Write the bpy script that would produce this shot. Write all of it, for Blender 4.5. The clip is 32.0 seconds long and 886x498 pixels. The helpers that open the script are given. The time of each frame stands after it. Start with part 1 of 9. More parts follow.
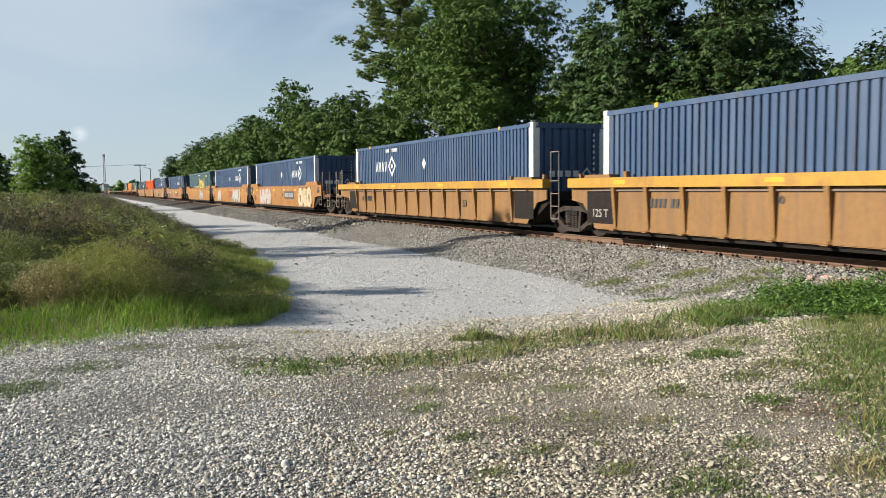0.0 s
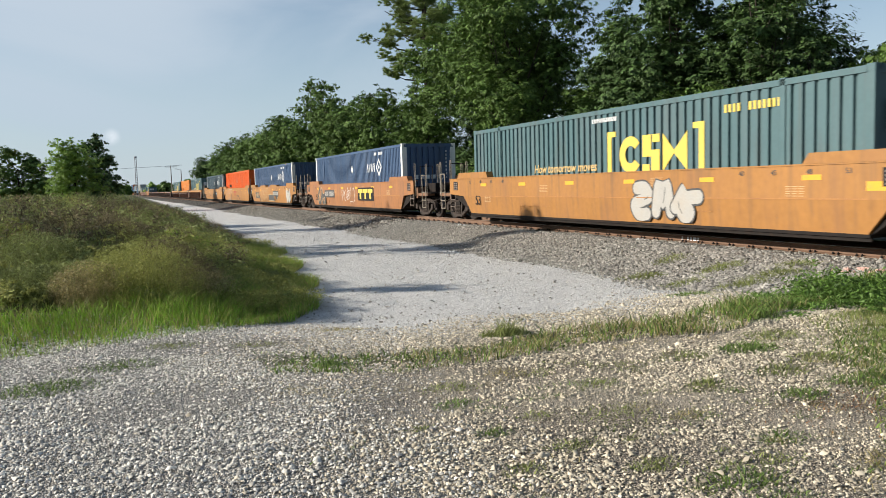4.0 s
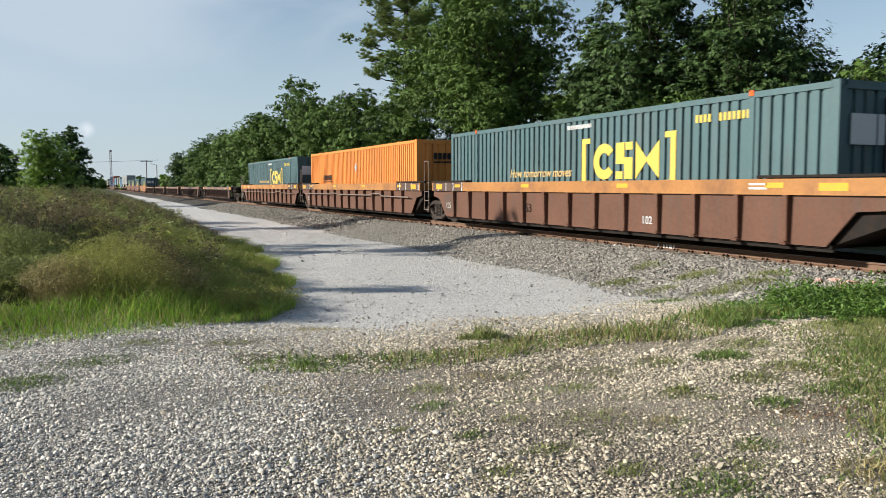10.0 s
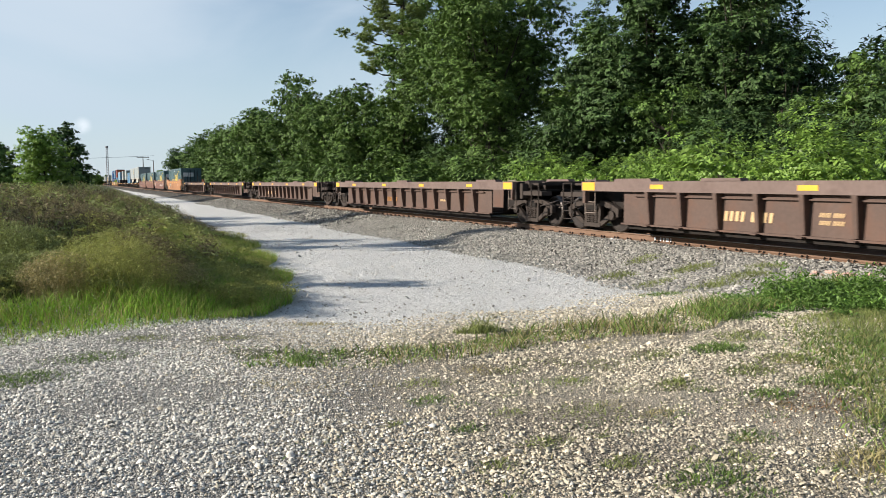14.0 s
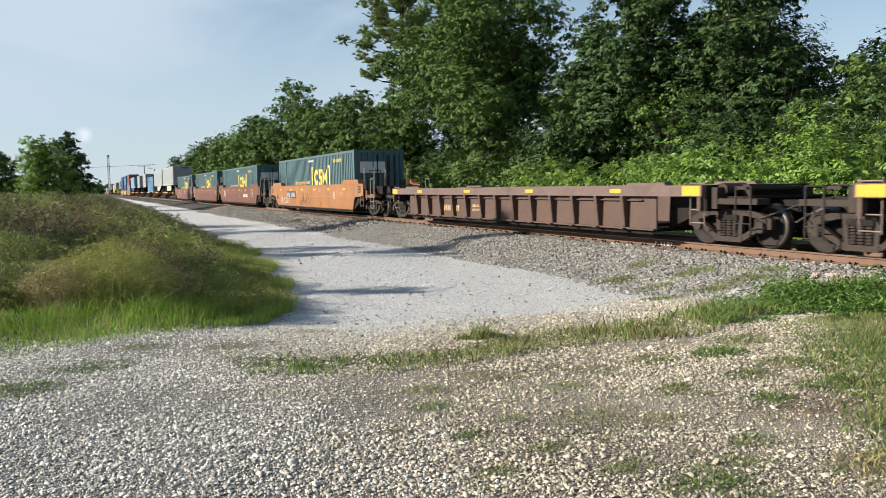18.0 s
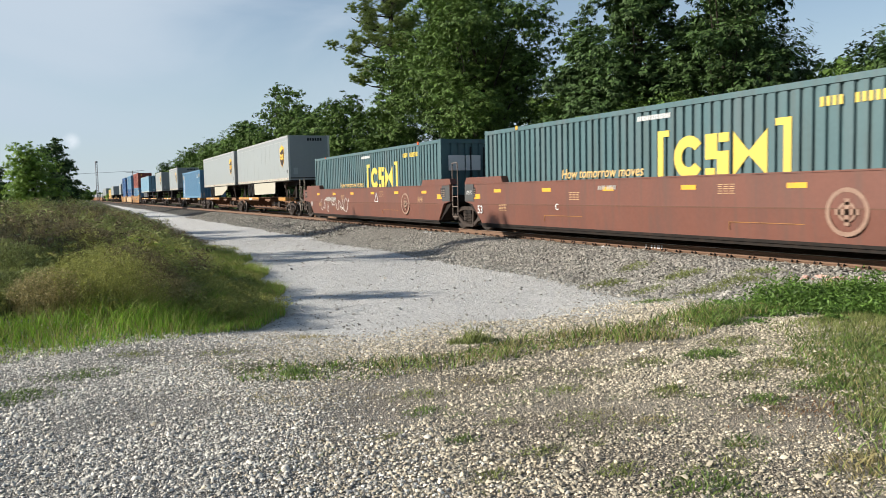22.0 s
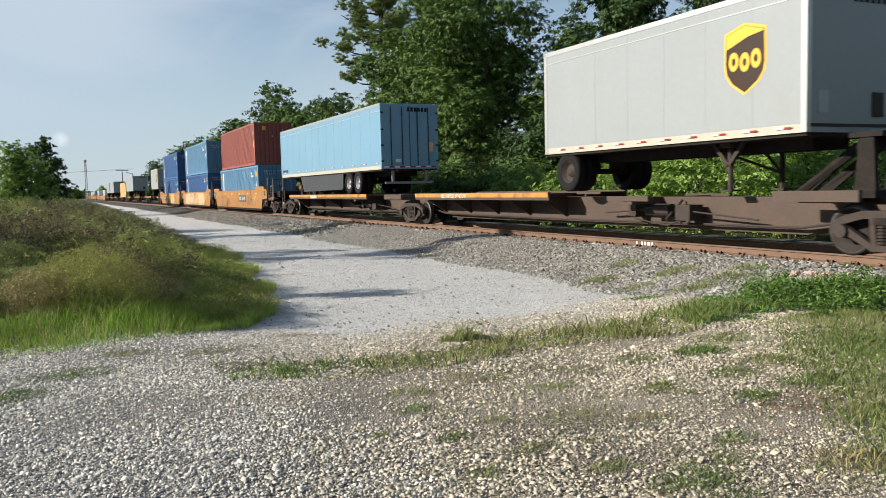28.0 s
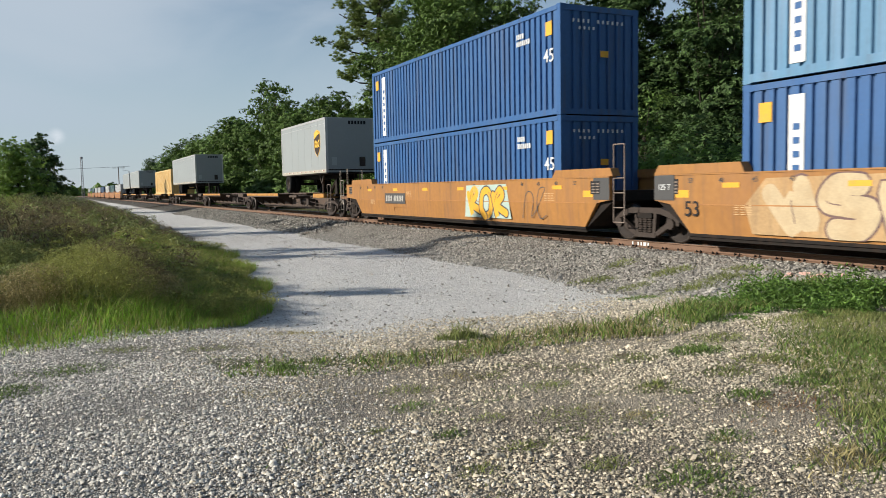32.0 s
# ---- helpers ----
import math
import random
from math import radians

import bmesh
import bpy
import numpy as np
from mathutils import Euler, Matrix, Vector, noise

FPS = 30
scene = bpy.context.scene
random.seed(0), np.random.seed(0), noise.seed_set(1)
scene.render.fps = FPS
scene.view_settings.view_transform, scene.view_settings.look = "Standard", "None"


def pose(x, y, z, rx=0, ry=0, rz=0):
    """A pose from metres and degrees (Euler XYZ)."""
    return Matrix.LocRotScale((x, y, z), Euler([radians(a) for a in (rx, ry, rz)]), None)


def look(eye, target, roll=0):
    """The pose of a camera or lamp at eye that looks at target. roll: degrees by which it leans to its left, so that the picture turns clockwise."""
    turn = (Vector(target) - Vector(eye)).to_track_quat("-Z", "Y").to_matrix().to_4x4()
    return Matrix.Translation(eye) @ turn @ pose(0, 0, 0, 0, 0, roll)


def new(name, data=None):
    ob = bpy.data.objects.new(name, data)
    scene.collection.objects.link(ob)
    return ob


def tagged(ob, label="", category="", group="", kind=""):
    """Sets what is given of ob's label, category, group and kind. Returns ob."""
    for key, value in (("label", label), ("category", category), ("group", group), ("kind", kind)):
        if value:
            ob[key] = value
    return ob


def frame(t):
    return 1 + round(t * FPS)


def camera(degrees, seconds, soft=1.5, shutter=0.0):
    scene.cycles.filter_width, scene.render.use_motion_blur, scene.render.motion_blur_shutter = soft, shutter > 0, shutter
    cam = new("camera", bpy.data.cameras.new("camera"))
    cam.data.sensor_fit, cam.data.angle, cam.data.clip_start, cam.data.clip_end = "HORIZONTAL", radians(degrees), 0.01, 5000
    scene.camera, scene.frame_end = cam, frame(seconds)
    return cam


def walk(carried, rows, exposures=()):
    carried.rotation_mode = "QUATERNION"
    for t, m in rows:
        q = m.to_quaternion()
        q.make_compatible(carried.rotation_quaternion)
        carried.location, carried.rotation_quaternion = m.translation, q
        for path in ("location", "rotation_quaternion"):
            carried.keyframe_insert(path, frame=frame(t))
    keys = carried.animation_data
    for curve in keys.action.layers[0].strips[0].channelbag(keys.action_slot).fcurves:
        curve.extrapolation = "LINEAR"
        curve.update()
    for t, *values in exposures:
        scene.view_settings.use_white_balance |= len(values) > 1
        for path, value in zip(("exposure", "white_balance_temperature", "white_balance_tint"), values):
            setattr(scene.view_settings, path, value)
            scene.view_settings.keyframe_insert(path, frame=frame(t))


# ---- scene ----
# Camera: held by hand at the edge of a gravel lot, 1.6 m above it.
# time, heading from the track's direction, pitch, roll (degrees), x, y, z
PATH = [
    (0, 24.64, -4.48, -0.68, 0.000, -0.017, 1.604), (0.5, 24.71, -4.61, -0.66, -0.004, -0.019, 1.602),
    (1, 24.67, -4.70, -0.70, -0.009, -0.021, 1.602), (1.5, 24.40, -4.74, -0.84, -0.007, -0.025, 1.602),
    (2, 23.93, -4.74, -1.07, -0.003, -0.020, 1.596), (2.5, 23.39, -4.74, -1.30, -0.001, -0.010, 1.593),
    (3, 22.94, -4.75, -1.49, 0.002, -0.007, 1.595), (3.5, 22.66, -4.70, -1.65, 0.004, -0.006, 1.596),
    (5.5, 22.47, -4.62, -1.18, 0.001, 0.012, 1.594), (6, 22.58, -4.56, -1.05, -0.001, 0.009, 1.593),
    (6.5, 22.79, -4.45, -0.99, -0.001, 0.001, 1.597), (7, 23.07, -4.33, -0.97, -0.007, -0.008, 1.600),
    (7.5, 23.37, -4.28, -0.95, -0.016, 0.000, 1.598), (8, 23.63, -4.35, -0.93, -0.023, 0.002, 1.597),
    (8.5, 23.88, -4.47, -0.88, -0.025, -0.005, 1.599), (9, 24.12, -4.55, -0.69, -0.025, -0.004, 1.599),
    (9.5, 24.26, -4.58, -0.41, -0.027, -0.002, 1.601), (10, 24.29, -4.56, -0.13, -0.027, 0.005, 1.598),
    (10.5, 24.21, -4.56, 0.07, -0.031, -0.000, 1.598), (11, 24.15, -4.60, 0.13, -0.035, 0.000, 1.595),
    (11.5, 24.16, -4.69, 0.04, -0.032, 0.003, 1.593), (12, 24.26, -4.83, -0.13, -0.030, -0.002, 1.596),
    (12.5, 24.40, -4.94, -0.29, -0.025, -0.009, 1.599), (13, 24.54, -5.00, -0.35, -0.022, -0.012, 1.601),
    (13.5, 24.57, -5.00, -0.39, -0.016, -0.012, 1.599), (14, 24.46, -4.96, -0.40, -0.017, -0.006, 1.597),
    (14.5, 24.26, -4.91, -0.52, -0.008, 0.003, 1.593), (16.5, 23.97, -4.51, -0.92, -0.025, -0.006, 1.601),
    (17, 24.07, -4.50, -0.93, -0.021, -0.016, 1.601), (17.5, 24.19, -4.54, -0.93, -0.015, -0.022, 1.602),
    (18, 24.35, -4.54, -0.94, -0.011, -0.029, 1.604), (18.5, 24.53, -4.50, -0.97, -0.006, -0.023, 1.602),
    (19, 24.70, -4.42, -1.02, -0.007, -0.025, 1.606), (19.5, 24.86, -4.33, -1.09, -0.008, -0.027, 1.607),
    (20, 25.01, -4.25, -1.12, -0.017, -0.031, 1.607), (20.5, 25.12, -4.21, -1.19, -0.022, -0.027, 1.605),
    (21, 25.18, -4.21, -1.27, -0.021, -0.023, 1.604), (21.5, 25.15, -4.23, -1.29, -0.020, -0.022, 1.604),
    (22, 25.06, -4.23, -1.26, -0.024, -0.019, 1.603), (22.5, 24.94, -4.22, -1.21, -0.024, -0.017, 1.601),
    (23, 24.88, -4.22, -1.18, -0.021, -0.013, 1.601), (23.5, 24.90, -4.22, -1.16, -0.017, -0.012, 1.601),
    (24, 25.02, -4.25, -1.12, -0.013, -0.008, 1.600), (24.5, 25.21, -4.28, -1.06, -0.009, -0.001, 1.597),
    (25, 25.40, -4.32, -1.02, -0.010, -0.011, 1.599), (25.5, 25.59, -4.38, -1.02, -0.013, -0.009, 1.599),
    (27.5, 25.77, -4.49, -1.39, -0.018, -0.008, 1.604), (28, 25.70, -4.42, -1.43, -0.020, -0.014, 1.603),
    (28.5, 25.64, -4.36, -1.44, -0.023, -0.016, 1.603), (29, 25.62, -4.32, -1.41, -0.026, -0.022, 1.602),
    (29.5, 25.64, -4.31, -1.37, -0.024, -0.031, 1.603), (30, 25.68, -4.31, -1.37, -0.023, -0.039, 1.604),
    (30.5, 25.75, -4.32, -1.34, -0.027, -0.050, 1.605), (31, 25.83, -4.36, -1.26, -0.033, -0.051, 1.606),
    (31.5, 25.90, -4.41, -1.19, -0.034, -0.049, 1.603), (32, 25.96, -4.47, -1.07, -0.038, -0.044, 1.600),
]

cam = camera(58.5, 32.0, soft=0.5, shutter=0.1)
rows = []
for t, yaw, pitch, roll, x, y, z in PATH:
    a, b = radians(yaw), radians(pitch)
    eye = Vector((x, y, z))
    rows.append((t, look(eye, eye + Vector((math.sin(a) * math.cos(b), math.cos(a) * math.cos(b), math.sin(b))), roll)))
walk(cam, rows, ((0.0, 0.56), (3.0, 0.55), (9.0, 0.56), (11.0, 0.60), (14.0, 0.74), (18.0, 0.72), (20.0, 0.57), (22.0, 0.60), (24.0, 0.54), (25.0, 0.46), (28.0, 0.60), (30.0, 0.55), (32.0, 0.38)))

# ---- light: a low sun over the far left, thin high cloud ----
SUN_ELEV, SUN_AZ = radians(22.5), radians(-73)
SUN_DIR = Vector((math.sin(SUN_AZ) * math.cos(SUN_ELEV), math.cos(SUN_AZ) * math.cos(SUN_ELEV), math.sin(SUN_ELEV)))
sun = new("sun", bpy.data.lights.new("sun", "SUN"))
sun.data.energy, sun.data.angle, sun.data.color = 5.0, radians(0.6), (1.0, 0.935, 0.845)
sun.matrix_world = look(SUN_DIR * 100, (0, 0, 0))

world = bpy.data.worlds.new("sky")
scene.world = world
world.use_nodes = True


def sky_nodes():
    nt = world.node_tree
    nt.nodes.clear()
    n, link = nt.nodes.new, nt.links.new
    out, bg, sky = n("ShaderNodeOutputWorld"), n("ShaderNodeBackground"), n("ShaderNodeTexSky")
    sky.sky_type, sky.sun_disc = "NISHITA", False
    sky.sun_elevation, sky.sun_rotation = SUN_ELEV, SUN_AZ
    sky.air_density, sky.dust_density, sky.ozone_density = 1.0, 0.12, 1.6
    co, mp, noise, sep = n("ShaderNodeTexCoord"), n("ShaderNodeMapping"), n("ShaderNodeTexNoise"), n("ShaderNodeSeparateXYZ")
    link(co.outputs["Generated"], sep.inputs["Vector"])

    def span(value, a, b, c, d):
        r = n("ShaderNodeMapRange")
        r.interpolation_type = "SMOOTHSTEP"
        for k, v in (("From Min", a), ("From Max", b), ("To Min", c), ("To Max", d)):
            r.inputs[k].default_value = v
        link(value, r.inputs["Value"])
        return r.outputs["Result"]

    def calc(op, a, b):
        m = n("ShaderNodeMath")
        m.operation = op
        for k, v in enumerate((a, b)):
            if isinstance(v, float):
                m.inputs[k].default_value = v
            else:
                link(v, m.inputs[k])
        return m.outputs["Value"]

    def near(direction, inner, outer):
        d = n("ShaderNodeVectorMath")
        d.operation = "DISTANCE"
        d.inputs[1].default_value = Vector(direction).normalized()
        link(co.outputs["Generated"], d.inputs[0])
        return span(d.outputs["Value"], inner, outer, 1.0, 0.0)

    def blend(fac, a, b):
        m = n("ShaderNodeMixRGB")
        link(fac, m.inputs["Fac"])
        link(a, m.inputs["Color1"])
        m.inputs["Color2"].default_value = (*b, 1)
        return m.outputs["Color"]

    # thin streaks of high cloud, thickest low in the north, thinning out overhead
    mp.inputs["Scale"].default_value = (1.2, 1.2, 4.0)
    noise.inputs["Scale"].default_value, noise.inputs["Detail"].default_value, noise.inputs["Distortion"].default_value = 1.7, 7, 0.6
    link(co.outputs["Generated"], mp.inputs["Vector"])
    link(mp.outputs["Vector"], noise.inputs["Vector"])
    veil = calc("ADD", noise.outputs["Fac"], calc("MULTIPLY", near((-0.02, 1.0, 0.24), 0.02, 0.26), 0.22))
    cover = calc("MULTIPLY", span(veil, 0.45, 0.76, 0.15, 0.9), span(sep.outputs["Z"], 0.25, 0.75, 1.0, 0.35))
    col = blend(cover, sky.outputs["Color"], (4.8, 5.55, 6.4))
    # pale haze low over the horizon, all round
    col = blend(span(sep.outputs["Z"], 0.0, 0.28, 0.8, 0.0), col, (4.1, 5.05, 5.95))
    # one small bright cloud low over the line
    puff = n("ShaderNodeTexNoise")
    puff.inputs["Scale"].default_value, puff.inputs["Detail"].default_value = 70.0, 3
    link(co.outputs["Generated"], puff.inputs["Vector"])
    col = blend(calc("MULTIPLY", near((0.004, 1.0, 0.065), 0.0, 0.012), span(puff.outputs["Fac"], 0.3, 0.6, 0.4, 1.0)), col, (6.6, 7.2, 7.8))
    bg.inputs["Strength"].default_value = 0.081
    link(col, bg.inputs["Color"])
    link(bg.outputs["Background"], out.inputs["Surface"])


sky_nodes()

# ---- materials ----


RUST = (0.13, 0.06, 0.035)
GRIME = (0.075, 0.062, 0.05)


def material(name, colour, rough=0.6, metal=0.0, vary=0.12, scale=3.0, bump=0.0, bump_scale=40.0, dirt=None, dirt_amount=0.0,
             dirt_scale=2.0, streak=False, spec=0.32, island=0.0, translucent=0.0, per_object=0.0):
    """A surface with variation at two scales, optional stains (dirt) and fine relief."""
    m = bpy.data.materials.new(name)
    m.use_nodes = True
    nt = m.node_tree
    n, link = nt.nodes.new, nt.links.new
    bsdf = nt.nodes["Principled BSDF"]
    bsdf.inputs["Roughness"].default_value, bsdf.inputs["Metallic"].default_value = rough, metal
    bsdf.inputs["Specular IOR Level"].default_value = spec
    co = n("ShaderNodeTexCoord")
    big, fine = n("ShaderNodeTexNoise"), n("ShaderNodeTexNoise")
    big.inputs["Scale"].default_value, big.inputs["Detail"].default_value = scale, 5
    fine.inputs["Scale"].default_value, fine.inputs["Detail"].default_value = scale * 14, 4
    link(co.outputs["Object"], big.inputs["Vector"])
    link(co.outputs["Object"], fine.inputs["Vector"])
    add = n("ShaderNodeMath")
    add.operation = "ADD"
    link(big.outputs["Fac"], add.inputs[0])
    link(fine.outputs["Fac"], add.inputs[1])
    span = n("ShaderNodeMapRange")
    span.inputs["From Min"].default_value, span.inputs["From Max"].default_value = 0.6, 1.4
    span.inputs["To Min"].default_value, span.inputs["To Max"].default_value = 1 - vary, 1 + vary
    link(add.outputs["Value"], span.inputs["Value"])
    value = span.outputs["Result"]
    for amount, node_type, socket in ((island, "ShaderNodeNewGeometry", "Random Per Island"), (per_object, "ShaderNodeObjectInfo", "Random")):
        if amount:
            g, r, mul = n(node_type), n("ShaderNodeMapRange"), n("ShaderNodeMath")
            r.inputs["To Min"].default_value, r.inputs["To Max"].default_value = 1 - amount, 1 + amount
            link(g.outputs[socket], r.inputs["Value"])
            mul.operation = "MULTIPLY"
            link(value, mul.inputs[0])
            link(r.outputs["Result"], mul.inputs[1])
            value = mul.outputs["Value"]
    scale_node = n("ShaderNodeVectorMath")
    scale_node.operation = "SCALE"
    scale_node.inputs[0].default_value = colour
    link(value, scale_node.inputs["Scale"])
    col = scale_node.outputs["Vector"]
    if dirt is not None:
        dn, mp, ramp, mix = n("ShaderNodeTexNoise"), n("ShaderNodeMapping"), n("ShaderNodeMapRange"), n("ShaderNodeMixRGB")
        mp.inputs["Scale"].default_value = (1, 1, 0.16) if streak else (1, 1, 1)
        dn.inputs["Scale"].default_value, dn.inputs["Detail"].default_value, dn.inputs["Roughness"].default_value = dirt_scale, 8, 0.65
        link(co.outputs["Object"], mp.inputs["Vector"])
        link(mp.outputs["Vector"], dn.inputs["Vector"])
        ramp.inputs["From Min"].default_value, ramp.inputs["From Max"].default_value = 0.48, 0.72
        ramp.inputs["To Max"].default_value = dirt_amount
        link(dn.outputs["Fac"], ramp.inputs["Value"])
        link(ramp.outputs["Result"], mix.inputs["Fac"])
        link(col, mix.inputs["Color1"])
        mix.inputs["Color2"].default_value = (*dirt, 1)
        col = mix.outputs["Color"]
        if streak:
            # fine dark runs of grime and small scuffs
            for sc, zs, lo, hi, amount, tint in ((5.0, 0.06, 0.52, 0.75, 0.42, GRIME), (22.0, 1.0, 0.66, 0.74, 0.5, tuple(0.5 * k + 0.06 for k in dirt))):
                n2, m2, r2, x2 = n("ShaderNodeTexNoise"), n("ShaderNodeMapping"), n("ShaderNodeMapRange"), n("ShaderNodeMixRGB")
                m2.inputs["Scale"].default_value = (1, 1, zs)
                n2.inputs["Scale"].default_value, n2.inputs["Detail"].default_value = sc, 6
                link(co.outputs["Object"], m2.inputs["Vector"])
                link(m2.outputs["Vector"], n2.inputs["Vector"])
                r2.inputs["From Min"].default_value, r2.inputs["From Max"].default_value, r2.inputs["To Max"].default_value = lo, hi, amount
                link(n2.outputs["Fac"], r2.inputs["Value"])
                link(r2.outputs["Result"], x2.inputs["Fac"])
                link(col, x2.inputs["Color1"])
                x2.inputs["Color2"].default_value = (*tint, 1)
                col = x2.outputs["Color"]
    link(col, bsdf.inputs["Base Color"])
    if bump:
        bn, b = n("ShaderNodeTexNoise"), n("ShaderNodeBump")
        bn.inputs["Scale"].default_value, bn.inputs["Detail"].default_value = bump_scale, 4
        b.inputs["Strength"].default_value, b.inputs["Distance"].default_value = bump, 0.02
        link(co.outputs["Object"], bn.inputs["Vector"])
        link(bn.outputs["Fac"], b.inputs["Height"])
        link(b.outputs["Normal"], bsdf.inputs["Normal"])
    if translucent:
        tr, ms = n("ShaderNodeBsdfTranslucent"), n("ShaderNodeMixShader")
        link(col, tr.inputs["Color"])
        ms.inputs["Fac"].default_value = translucent
        link(bsdf.outputs["BSDF"], ms.inputs[1])
        link(tr.outputs["BSDF"], ms.inputs[2])
        link(ms.outputs["Shader"], nt.nodes["Material Output"].inputs["Surface"])
    return m


